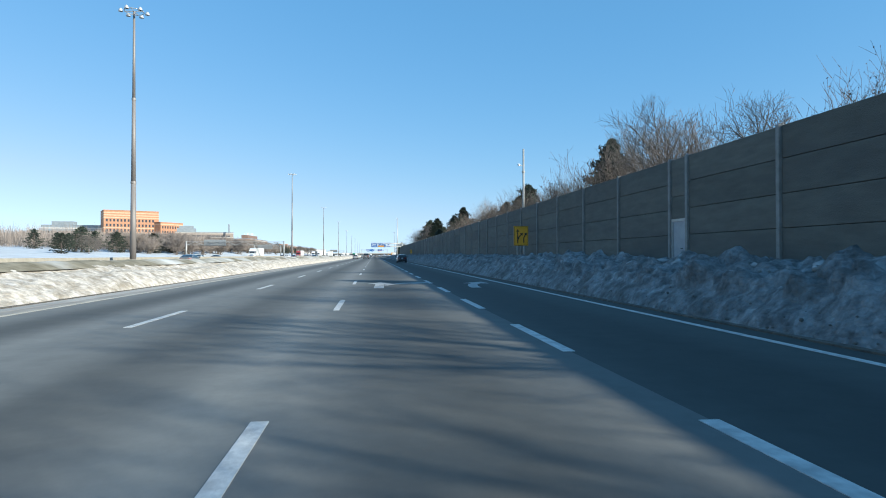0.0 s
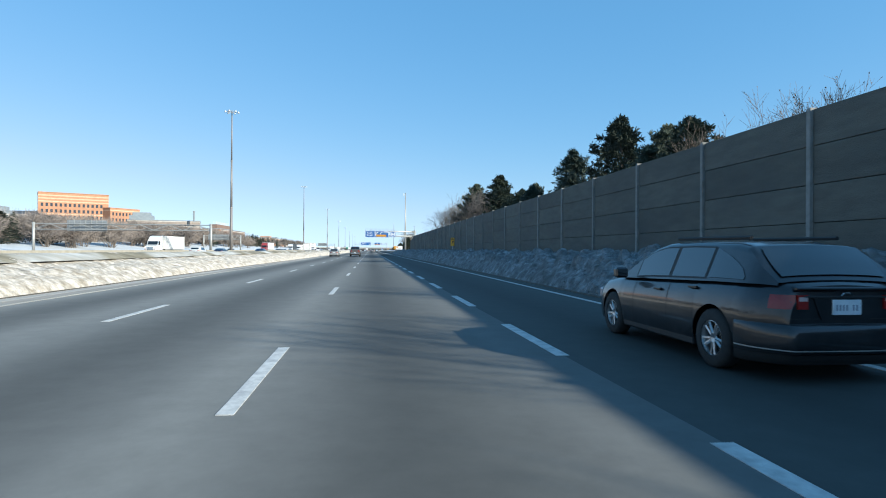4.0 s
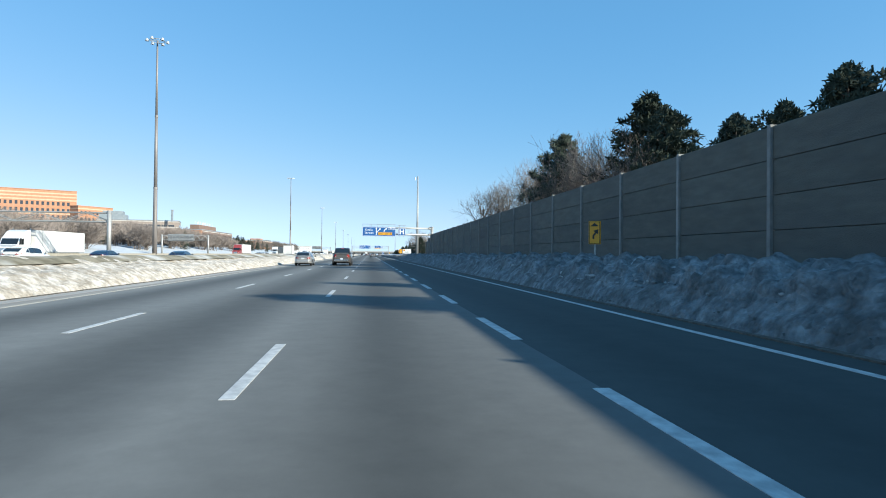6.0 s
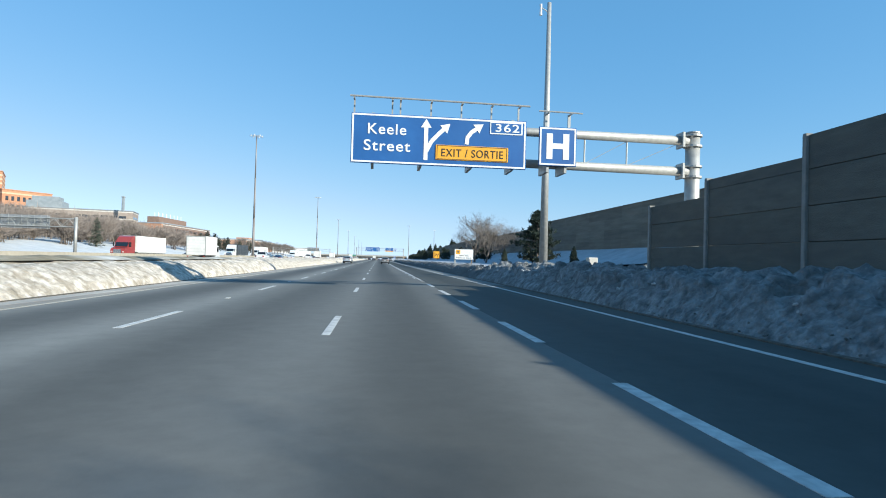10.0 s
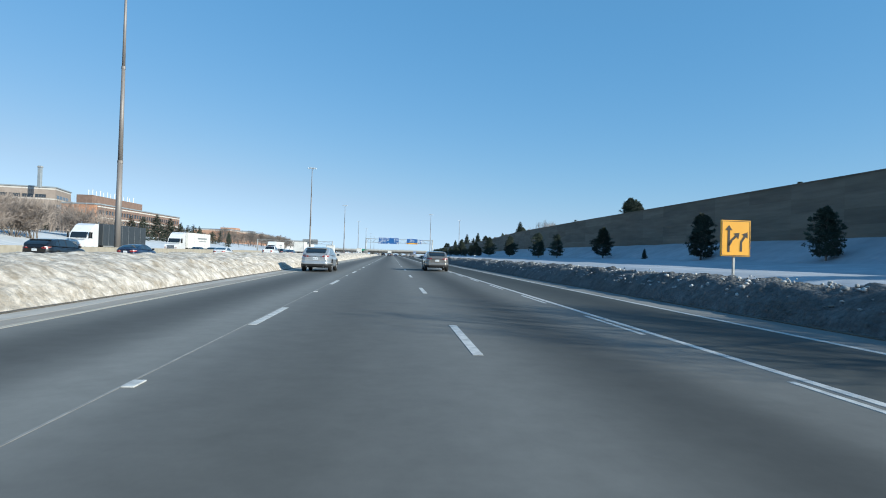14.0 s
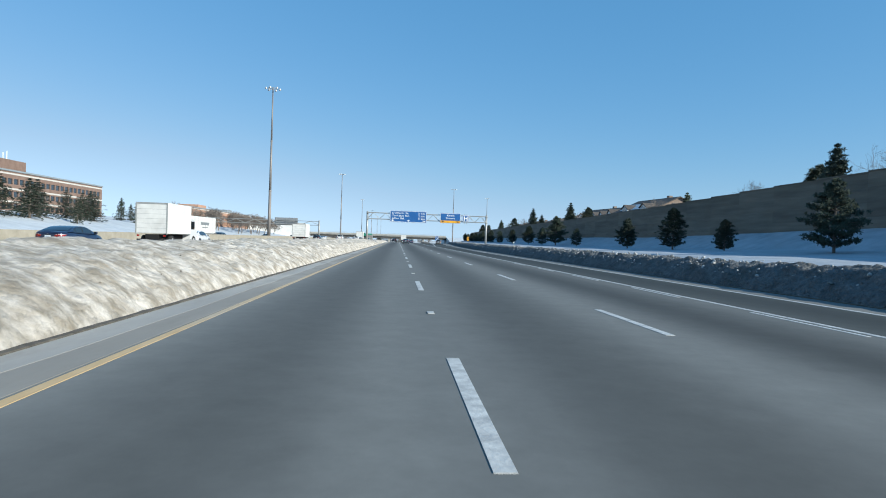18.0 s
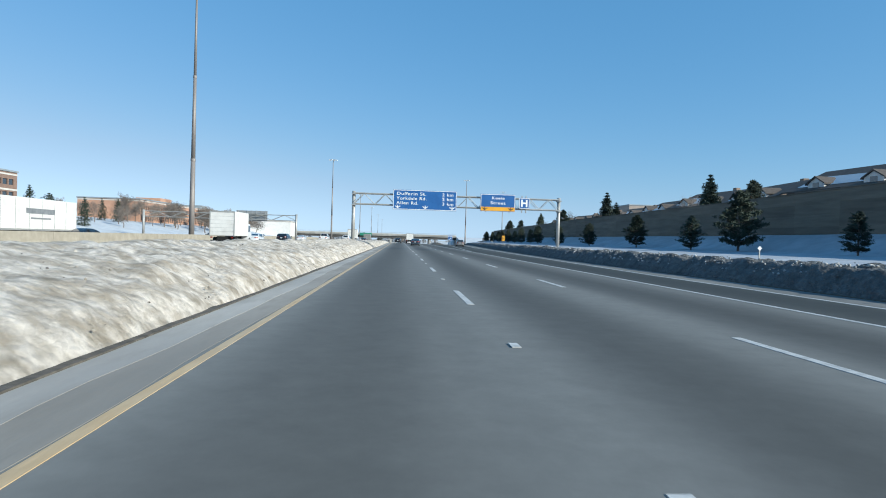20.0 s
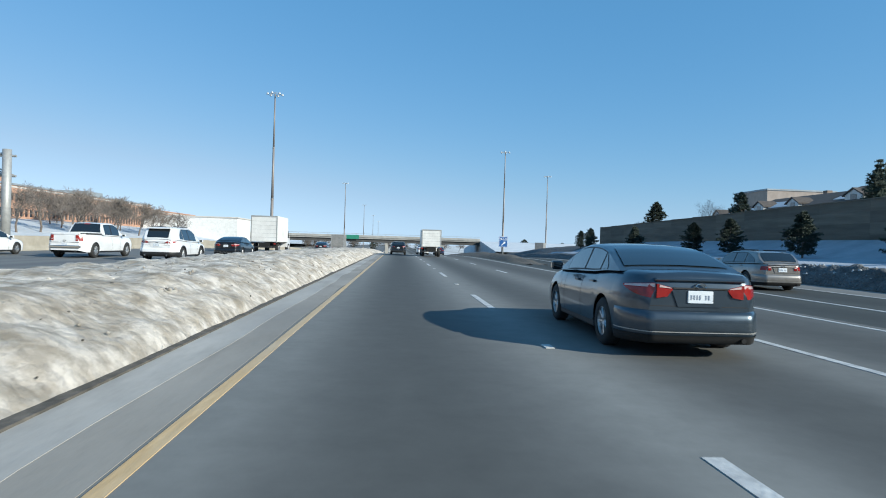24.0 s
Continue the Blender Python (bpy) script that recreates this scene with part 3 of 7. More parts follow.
def bank(name, label, ys, section, rough, material, seed, gap=0.13, until=3.6, big=0.20, mid=0.16, fine=0.10, foot=None):
    """A long heap of ploughed snow. section(y) gives points across; rough the height of its chunks."""
    width = min(len(finer(section(y), gap, until)[0]) for y in ys[::20] + [ys[-1]])
    X, Z, S = (np.array(v) for v in zip(*[tuple(c[:width] for c in finer(section(y), gap, until)) for y in ys]))
    Y = np.repeat(np.array(ys)[:, None], width, 1)
    dx, dz = np.gradient(X, axis=1), np.gradient(Z, axis=1)
    k = np.hypot(dx, dz) + 1e-6
    flip = -1.0 if X[0, -1] < X[0, 0] else 1.0
    nx, nz = -flip * dz / k, flip * dx / k
    fade = np.interp(S, [0, 0.25, until, until + 1.5, until + 4], [0.15, 1, 1, 0.35, 0.2])
    if foot:
        fade = np.interp(S, [0, 0.25, foot, foot + 0.45, until, until + 1.5, until + 4], [0.15, 0.30, 0.36, 1.15, 1.15, 0.35, 0.2])
    wander = Y + 0.5 * value_noise(Y / 0.8, S / 0.8, seed + 3)
    h = 0.10 * value_noise(Y / 3.1, S / 1.7, seed) + big * lumps(wander / 0.95, S / 0.80, seed) + mid * lumps(Y / 0.62, S / 0.46, seed + 1) + fine * lumps(Y / 0.33, S / 0.26, seed + 2) - (0.15 if foot else 0.09)
    h = h * rough * fade
    X, Z = X + nx * h, Z + nz * h + road_z(Y)
    m = Mesh()
    m.grid([list(zip(X[i].tolist(), Y[i].tolist(), Z[i].tolist())) for i in range(len(ys))])
    return tagged(part(name, m, material, smooth=True), label, "snow bank", kind="structure")


def slope_height(x, y):
    """Height of the snowy embankment: nearly flat behind the ploughed bank, then rising to the foot of the brown wall."""
    far = float(np.interp(y, [480, 510], [0, 1]))
    return float(np.interp(x, [9, 14, 20, 24], [0.85 - 0.05 * far, 1.10 - 0.15 * far, 1.50 - 0.35 * far, 3.15 - 0.55 * far]))


def right_section(y):
    b = bank_base(y)
    t = np.clip((y - 283) / 14, 0, 1)
    zc = 1.04 * (1 - t) + 0.90 * t
    if y > 640:
        zc *= 0.8
    xs = [0, 0.08, 0.22, 0.38, 0.54, 0.72, 0.9, 1.1, 1.35, 1.65, 2.0, 2.3, 2.7, 3.1]
    prof = [0, 0.10, 0.26, 0.40, 0.52, 0.64, 0.75, 0.85, 0.93, 0.99, 1.0, 0.98, 0.92, 0.85]
    s = 0.72 if y > 300 else 1.0
    out = [(b + x * s, p * zc - 0.02) for x, p in zip(xs, prof)]
    last = out[-1]
    for k in range(1, 9):
        u = k / 8
        far = max(24.1, last[0] + 6)
        x = last[0] + (far - last[0]) * u
        slope_z = slope_height(x, y) - 0.15
        flat_z = 1.15 + 0.03 * (x - 7)
        z = flat_z * (1 - t) + slope_z * t
        out.append((x, (last[1] * (1 - u) ** 3 + z * (1 - (1 - u) ** 3))))
    return out


def left_section(y):
    low = np.interp(y, [0, 200, 300, 600, 700], [0.62, 0.66, 0.86, 0.70, 0.58])
    top = np.interp(y, [0, 200, 300, 560, 610, 700], [1.02, 1.05, 1.0, 1.08, 0.72, 0.6])
    xs = [0, -0.08, -0.22, -0.4, -0.6, -0.8, -1.0, -1.2, -1.45, -1.75, -2.1, -2.5, -2.9, -3.3, -3.7, -4.1, -4.5]
    prof = [0, 0.14, 0.33, 0.5, 0.65, 0.8, 0.92, 1.0]
    out = [(-11.62 + x, p * low - 0.02) for x, p in zip(xs, prof)]
    for x, p in zip(xs[8:], (0.12, 0.35, 0.65, 1.0, 0.95, 0.8, 0.5, 0.2, -0.3)):
        out.append((-11.62 + x, low + (top - low) * p if p > 0 else 0.0))
    return out


far_ys = [-300, -200, -100, -60, -30, -10]
bank("snow_bank", "dirty ploughed snow bank and snowy verge below the noise wall, grey for shade", far_ys + list(np.arange(2.0, 296.0, 0.17)), right_section, 1.2, DIRTY_R, 3, 0.12, 3.6, 0.26, 0.24, 0.12, 0.7)
bank("snow_bank", "gritty snow bank along the exit lane, darkened further for shade", list(np.arange(296.0, 648.0, 0.15)) + list(np.arange(648, 860, 2.0)), right_section, 0.95, DIRTY_X, 4, 0.10, 2.4, 0.16, 0.14, 0.06, 0.5)
bank("snow_bank", "sunlit dirty snow bank along the median", far_ys + list(np.arange(2.0, 300.0, 0.32)) + list(np.arange(300, 664, 0.13)) + list(np.arange(664, 1200, 3.0)), left_section, 0.95, DIRTY, 9, 0.11, 4.6, 0.11, 0.075, 0.035)
bank("grass_verge", "yellowed winter grass and old snow on top of the median", list(np.arange(-60, 300, 0.6)), lambda y: [(x, z + 0.05) for x, z in left_section(y)[9:]], 0.2, GRASS, 9, 0.3, 2.6)
# clean snow over the embankment behind the heaped edge, its shade put into the colour
verge, verge_rows = Mesh(), []
for y in np.arange(300, 700, 2.0):
    x0 = max(8.4, bank_base(y) + 1.75)
    row = []
    for u in (0, 0.05, 0.12, 0.22, 0.35, 0.48, 0.58, 0.68, 0.74, 0.80, 0.9, 1.0):
        x = x0 + (24.05 - x0) * u
        row.append((x, y, min(slope_height(x, y), 0.70 + (x - x0) * 0.32) + 0.10 * float(value_noise(np.array(y / 4.0), np.array(x / 3.0), 5)) + float(road_z(y))))
    verge_rows.append(row)
verge.grid(verge_rows)
tagged(part("embankment", verge, SHADE_SNOW, smooth=True), "clean snow on the slope below the brown wall, coloured as if in shade", "snow", kind="structure")
part("grit_edge", strip(-11.80, -11.545, -300, 800, 0.03), GRIT, road, "dark grit along the foot of the snow")
part("grit_edge", strip(lambda y: bank_base(y) - 0.14, lambda y: bank_base(y) + 0.12, -300, 640, 0.03), GRIT, road, "dark grit along the foot of the snow")

ico = bmesh.new()
bmesh.ops.create_icosphere(ico, subdivisions=1, radius=1.0)
ICO_V = [tuple(v.co) for v in ico.verts]
ICO_F = [tuple(v.index for v in f.verts) for f in ico.faces]
ico.free()


def clods(name, label, count, place, material, seed):
    rng = random.Random(seed)
    m = Mesh()
    for _ in range(count):
        x, y, z, r = place(rng)
        sx, sy, sz = (r * rng.uniform(0.6, 1.3) for _ in range(3))
        a = rng.uniform(0, 6.28)
        ca, sa = math.cos(a), math.sin(a)
        vs, fs = ICO_V, ICO_F
        jit = [rng.uniform(0.72, 1.2) for _ in vs]
        m.add([(x + (ca * vx * sx - sa * vy * sy) * j, y + (sa * vx * sx + ca * vy * sy) * j, z + vz * sz * 0.8 * j) for (vx, vy, vz), j in zip(vs, jit)], fs)
    return tagged(part(name, m, material, smooth=True), label, "snow clods", kind="stuff")


def right_clod(rng):
    y = rng.uniform(15, 640)
    s = right_section(y)
    k = rng.randrange(4, 13)
    r = rng.uniform(0.03, 0.07) if rng.random() < 0.93 else rng.uniform(0.07, 0.11)
    return s[k][0] + rng.uniform(-0.1, 0.1), y, s[k][1] + 0.02 + float(road_z(y)), r


def left_clod(rng):
    y = rng.uniform(150, 650) if rng.random() < 0.2 else rng.uniform(360, 645)
    s = left_section(y)
    k = rng.randrange(2, 12)
    return s[k][0] + rng.uniform(-0.1, 0.1), y, s[k][1] + rng.uniform(-0.05, 0.0), rng.uniform(0.012, 0.035)


clods("snow_clods", "frozen clods of ploughed snow on the right bank", 5200, right_clod, CLOD, 5)
clods("snow_clods", "pale frozen clods on the median bank", 4000, left_clod, DIRTY, 6)
clods("grit_clods", "dark grit and soil crumbs on the median bank", 1500, lambda r: (lambda q: (q[0], q[1], q[2], q[3] * 0.7))(left_clod(r)), GRIT, 16)


def right_foot(rng):
    y = rng.uniform(12, 640)
    s = right_section(y)
    k = min(9, int(1 + abs(rng.gauss(0, 3.2))))
    return s[k][0] + rng.uniform(-0.1, 0.1), y, s[k][1] + rng.uniform(-0.02, 0.02) + float(road_z(y)), rng.uniform(0.012, 0.04)


def right_crest(rng):
    y = rng.uniform(12, 290)
    s = right_section(y)
    k = rng.randrange(8, 13)
    return s[k][0] + rng.uniform(-0.1, 0.1), y, s[k][1] + rng.uniform(-0.05, 0.05), rng.choice((0.05, 0.07, 0.09, 0.12, 0.17, 0.24))


clods("grit_clods", "dark road grit splashed on the foot of the right bank", 7000, right_foot, GREY_GRIT, 26)
clods("snow_clods", "blocky lumps of ploughed snow along the crest below the noise wall", 2400, right_crest, LUMP, 27)
# crest of broken ice above the exit lane
clods("snow_clods", "bright broken ice heaped along the crest of the bank", 1100, lambda r: (lambda y: (bank_base(y) + 0.72 * (0.7 + 1.3 * (1 - r.random() ** 0.5) if r.random() < 0.35 else r.uniform(1.2, 2.2)), y, 0.93 + r.uniform(-0.10, 0.05), r.choice((0.015, 0.02, 0.025, 0.03, 0.03, 0.04, 0.05, 0.08))))(r.uniform(276, 620)), ICE, 8)
gore = Mesh()
gore.grid([[(x0 + u * (x1 - x0), y, float(road_z(y)) + h * math.sin(math.pi * u) + 0.3 * float(value_noise(np.array(y / 1.5), np.array(u * 6.0), 4)) * math.sin(math.pi * u)) for u in np.linspace(0, 1, 10)]
           for y, x0, x1, h in ((yy, float(np.interp(yy, [646, 700, 800], [0.6, 1.2, 2.0])), float(np.interp(yy, [646, 700, 760, 800], [2.6, 7.5, 14.5, 20])), float(np.interp(yy, [646, 660, 800], [0.05, 0.45, 0.7]))) for yy in np.arange(646, 800, 1.2))])
tagged(part("snow_bank", gore, GRIT, smooth=True), "dark gritty snow heap in the exit gore", "snow bank", kind="structure")


# ---- the grey noise wall ----
WALL_X, WALL_TOP = 9.3, 5.1
wall = tagged(thing("wall_noise", "dark grey panelled noise wall between pale concrete posts", "noise wall", kind="structure"))
panel = Mesh().cbox(-0.06, 0.06, 0.004, 0.996, 0.008, 0.992, 0.012).data("panel", PANEL)
post = Mesh().cbox(-0.15, 0.13, -0.075, 0.075, 0, 1.0, 0.015).data("post", POST)
posts = [32.1 - 5.1 * k for k in range(12, 0, -1)] + [32.1, 33.4] + [38.4 + 4.7625 * k for k in range(8)] + [76.5 + 5.086 * k for k in range(36)] + [259.6, 264.7, 269.0, 274.0, 278.5]
levels = [0.02, 1.06, 2.08, 3.09, 4.12, 5.1]
for a, b in zip(posts, posts[1:]):
    top = 5.1 if b <= 269.2 else (4.5 if b < 275 else 3.9)
    door_bay = abs(a - 32.1) < 0.01
    lv = [v for v in levels if v < top - 0.3] + [top]
    if door_bay:
        lv = [2.72, 3.6, 5.1]
    for z0, z1 in zip(lv, lv[1:]):
        p = part("panel", panel, None, wall)
        p.matrix_basis = Matrix.Translation((WALL_X, a + 0.05, z0)) @ Matrix.Diagonal((1, b - a - 0.1, z1 - z0, 1))
for y in posts:
    h = 5.14 if y < 269.5 else (4.55 if y < 275 else 3.95)
    p = part("post", post, None, wall)
    p.matrix_basis = Matrix.Translation((WALL_X, y, 0)) @ Matrix.Diagonal((1, 1, h, 1))
core = Mesh()
core.box(WALL_X + 0.02, WALL_X + 0.055, posts[0], 32.1, 0, 5.06).box(WALL_X + 0.02, WALL_X + 0.055, 33.4, 269, 0, 5.06)
part("core", core, UNDER, wall, "dark backing behind the panel joints")
door = thing("door_service", "pale grey steel service door in the noise wall", "door", kind="structure")
part("door_leaf", Mesh().cbox(WALL_X - 0.05, WALL_X + 0.0, 32.30, 33.22, 0.55, 2.62, 0.01), mat("door_grey", (0.27, 0.28, 0.30), (0.34, 0.35, 0.36), 3, 0.6), door)
part("door_frame", Mesh().box(WALL_X - 0.08, WALL_X + 0.05, 32.18, 32.30, 0.5, 2.72).box(WALL_X - 0.08, WALL_X + 0.05, 33.22, 33.34, 0.5, 2.72).box(WALL_X - 0.08, WALL_X + 0.05, 32.30, 33.22, 2.62, 2.72), STEEL, door)
part("door_handle", Mesh().tube((WALL_X - 0.1, 32.42, 1.55), (WALL_X - 0.1, 32.56, 1.55), 0.014), TRIM, door)

# ---- the brown noise wall on the embankment ----
wall_b = thing("wall_embankment", "brown concrete noise wall with faint banding on a snowy embankment", "noise wall", kind="structure")
slab = Mesh().cbox(-0.08, 0.08, 0.0006, 0.9994, 0.002, 0.998, 0.0015).data("panel", PANEL_B)
cap = Mesh().cbox(-0.14, 0.14, 0.0, 1.0, 0.0, 1.0, 0.04).data("cap", PANEL_B)
for k in range(82):
    y0 = 286.0 + 5.0 * k
    if y0 > 692:
        break
    top = 7.75 if y0 < 344 else float(np.interp(y0, [344, 430, 474, 490, 505, 520, 552, 600, 622, 645, 663, 692], [7.02, 7.06, 6.95, 6.68, 6.34, 6.12, 5.80, 5.76, 5.50, 5.36, 5.14, 4.85]))
    base = float(np.interp(y0, [280, 470, 505, 692], [2.9, 2.9, 2.35, 2.0]))
    n = 4
    for i in range(n):
        z0, z1 = base + (top - base) * i / n, base + (top - base) * (i + 1) / n
        part("panel", slab, None, wall_b, at=Matrix.Translation((24.0, y0, z0)) @ Matrix.Diagonal((1, 5.0, z1 - z0, 1)))
    part("cap", cap, None, wall_b, at=Matrix.Translation((24.0, y0, top)) @ Matrix.Diagonal((1, 5.0, 0.08, 1)))
plateau = Mesh()
plateau.grid([[(24.1, y, 3.0), (60, y, 4.6), (160, y, 5.0), (400, y, 3.0)] for y in (284, 400, 560, 700)])
tagged(part("ground", plateau, SNOW), "snowy level ground behind the brown wall", "ground", kind="structure")
behind = Mesh()
behind.grid([[(9.4, y, 1.0), (14, y, 1.7), (24, y, 2.3), (60, y, 3.0), (300, y, 2.0)] for y in (-300, 0, 150, 284)])
tagged(part("ground", behind, GRASS), "rough winter grass behind the noise wall", "ground", kind="structure")

# ---- the median barrier and far slopes ----
barrier = thing("median_barrier", "pale concrete median barrier between the express lanes", "barrier", kind="structure")
seg = Mesh().prism([(-0.32, 0), (0.32, 0), (0.30, 0.10), (0.17, 0.35), (0.12, 1.05), (-0.12, 1.05), (-0.17, 0.35), (-0.30, 0.10)], 0.01, 5.99).data("segment", CONCRETE)
for k in range(180):
    y = -100 + 6.0 * k
    part("segment", seg, None, barrier, at=pose(-35.1, y, float(road_z(y))))
slope = Mesh()
slope.grid([[(-72, y, 0.0), (-80, y, 1.2 * s), (-92, y, 3.6 * s), (-110, y, 5.2 * s), (-160, y, 8 * s), (-320, y, 12 * s), (-700, y, 6 * s)] for y, s in ((-200, 0.2), (150, 0.4), (300, 0.7), (450, 1.0), (800, 1.0), (1000, 0.6), (1400, 0.2))])
tagged(part("snow_slope", slope, SNOW, smooth=True), "long snow-covered slope below the office buildings", "ground", kind="structure")

# ---- the street bridge ahead ----
bridge = thing("street_bridge", "low concrete street bridge across the motorway", "bridge")
BY = 850.0
deck = Mesh()
deck.cbox(-130, 26, BY, BY + 16, 2.75, 3.35, 0.08)
part("deck", deck, BRIDGE, bridge)
part("parapet", Mesh().cbox(-130, 26, BY - 0.25, BY + 0.1, 3.3, 4.3, 0.05), BRIDGE, bridge)
for k in range(5):
    part("girder", Mesh().box(-130, 26, BY + 0.6 + 3.4 * k, BY + 1.4 + 3.4 * k, 1.45, 2.75), GIRDER, bridge)
for x in (-112, -74, -35, -13.6, 10):
    part("pier", Mesh().cbox(x - 0.6, x + 0.6, BY + 1, BY + 15, -3.6, 1.5, 0.1), BRIDGE, bridge)
part("bridge_sign", Mesh().cbox(-32, -25, BY - 0.4, BY - 0.28, 2.6, 4.3, 0.02), COPPER, bridge, "green sign on the bridge parapet")
for x in np.arange(-128, 26, 6.0):
    part("rail_post", Mesh().box(x - 0.05, x + 0.05, BY - 0.1, BY, 4.3, 4.9), STEEL, bridge)
part("rail", Mesh().tube((-130, BY - 0.05, 4.9), (26, BY - 0.05, 4.9), 0.05, n=6), STEEL, bridge)
for x0, x1 in ((-300, -130), (26, 300)):
    ab = Mesh()
    ab.grid([[(x0, y, z) for y, z in ((BY - 40, -0.5), (BY - 2, 3.2), (BY + 18, 3.2), (BY + 60, -0.5))], [(x1, y, z) for y, z in ((BY - 40, -0.5), (BY - 2, 3.2), (BY + 18, 3.2), (BY + 60, -0.5))]])
    ab.add([(x1 if x1 < 0 else x0, y, z) for y, z in ((BY - 40, -3.6), (BY - 40, -0.5), (BY - 2, 3.2), (BY + 18, 3.2), (BY + 60, -0.5), (BY + 60, -3.6))], [(0, 1, 2, 3, 4, 5)])
    tagged(part("bridge_embankment", ab, SNOW), "snowy embankment carrying the street to the bridge", "ground", kind="structure")
hill = Mesh()
hill.grid([[(18 + 0.35 * max(0, y - 700), y, float(road_z(y)) - 0.2), (34 + 0.4 * max(0, y - 700), y, 1.0), (60 + 0.4 * max(0, y - 700), y, 3.2), (140 + 0.4 * max(0, y - 700), y, 4.6), (500, y, 3.0)] for y in np.arange(700, 851, 10.0)])
tagged(part("snow_slope", hill, SNOW, smooth=True), "snowy slope beside the exit ramp", "ground", kind="structure")


# ---- masts, gantries and signs ----
def high_mast(label, group=""):
    """A tall tapered mast with a ring of floodlights."""
    t = thing("high_mast_light", label, "light mast", group=group)
    for z0, z1, r0, r1 in ((0, 11, 0.36, 0.285), (11, 22, 0.27, 0.20), (22, 33.6, 0.185, 0.12)):
        part("pole_section", Mesh().tube((0, 0, z0), (0, 0, z1), r0, r1, 14), MAST, t, smooth=True)
    for z, r in ((11, 0.315), (22, 0.23)):
        part("joint_collar", Mesh().tube((0, 0, z - 0.15), (0, 0, z + 0.15), r, r, 14), MAST, t)
    ring = Mesh()
    for i in range(12):
        a, b = i * math.pi / 6, (i + 1) * math.pi / 6
        ring.tube((1.1 * math.cos(a), 1.1 * math.sin(a), 33.6), (1.1 * math.cos(b), 1.1 * math.sin(b), 33.6), 0.05, n=5)
    for i in range(4):
        a = i * math.pi / 2
        ring.tube((0, 0, 33.6), (1.1 * math.cos(a), 1.1 * math.sin(a), 33.6), 0.05, n=5)
    part("lamp_ring", ring, STEEL, t)
    lamp = Mesh().lathe([(-0.30, 0.10), (-0.28, 0.28), (0.0, 0.20), (0.14, 0.10), (0.2, 0.0)], 10, "z").data("floodlight", LAMP)
    for i in range(6):
        a = i * math.pi / 3 + 0.3
        part("floodlight", lamp, None, t, at=pose(1.45 * math.cos(a), 1.45 * math.sin(a), 33.65))
    part("base_plate", Mesh().cbox(-0.6, 0.6, -0.6, 0.6, -0.3, 0.9, 0.05), CONCRETE, t, "concrete mast footing")
    return t


first = high_mast("tall weathered steel light mast with floodlight ring on the median", "high mast lights")
for x, y, tall in ((-35.2, 252.9, 1.01), (-36.4, 417.5, 1.0), (-35.6, 573.9, 0.98), (-34.6, 724.0, 0.944), (-35.2, 895.0, 1.0), (-35.2, 1060, 1.0), (-35.2, 1230, 1.0), (-35.2, 1400, 1.0)):
    copy_thing(first, pose(x, y, float(road_z(y)))).scale = (1, 1, tall)
m = copy_thing(first, pose(24.5, 788, -2.2))
m["label"] = "tall steel light mast beside the exit ramp"
m = copy_thing(first, pose(52.8, 844, -2.5))
m["label"] = "tall steel light mast beyond the exit ramp"
first.matrix_basis = pose(-31.5, 86.0, 0) @ Matrix.Diagonal((1, 1, 0.92, 1))

cam_pole = thing("camera_pole", "slim pale traffic-camera pole behind the noise wall", "pole")
part("pole", Mesh().tube((9.85, 59.1, 1.2), (9.85, 59.1, 10.2), 0.10, 0.08, 10), STEEL, cam_pole, smooth=True)
part("bracket", Mesh().tube((9.85, 59.1, 8.75), (9.45, 59.0, 8.85), 0.03), STEEL, cam_pole)
part("camera_head", Mesh().lathe([(-0.12, 0.0), (-0.1, 0.09), (0.06, 0.11), (0.12, 0.0)], 10, "z"), WHITE, cam_pole, at=pose(9.42, 59.0, 8.85))
part("clamp", Mesh().tube((9.85, 59.1, 8.2), (9.85, 59.1, 8.35), 0.14, n=10), STEEL, cam_pole)

tall = thing("camera_mast", "tall pale steel camera mast standing in the snow bank", "pole")
part("pole", Mesh().tube((8.6, 293.1, 0.4), (8.6, 293.1, 19.3), 0.30, 0.14, 14), STEEL, tall, smooth=True)
part("arm", Mesh().tube((8.6, 293.1, 18.6), (8.0, 293.0, 18.9), 0.035), STEEL, tall)
part("camera_head", Mesh().lathe([(-0.5, 0.0), (-0.45, 0.10), (0.0, 0.07), (0.3, 0.09), (0.35, 0.0)], 10, "z"), WHITE, tall, at=pose(7.98, 293.0, 18.8))
part("footing", Mesh().cbox(8.1, 9.1, 292.6, 293.6, 0.1, 0.75, 0.05), CONCRETE, tall)


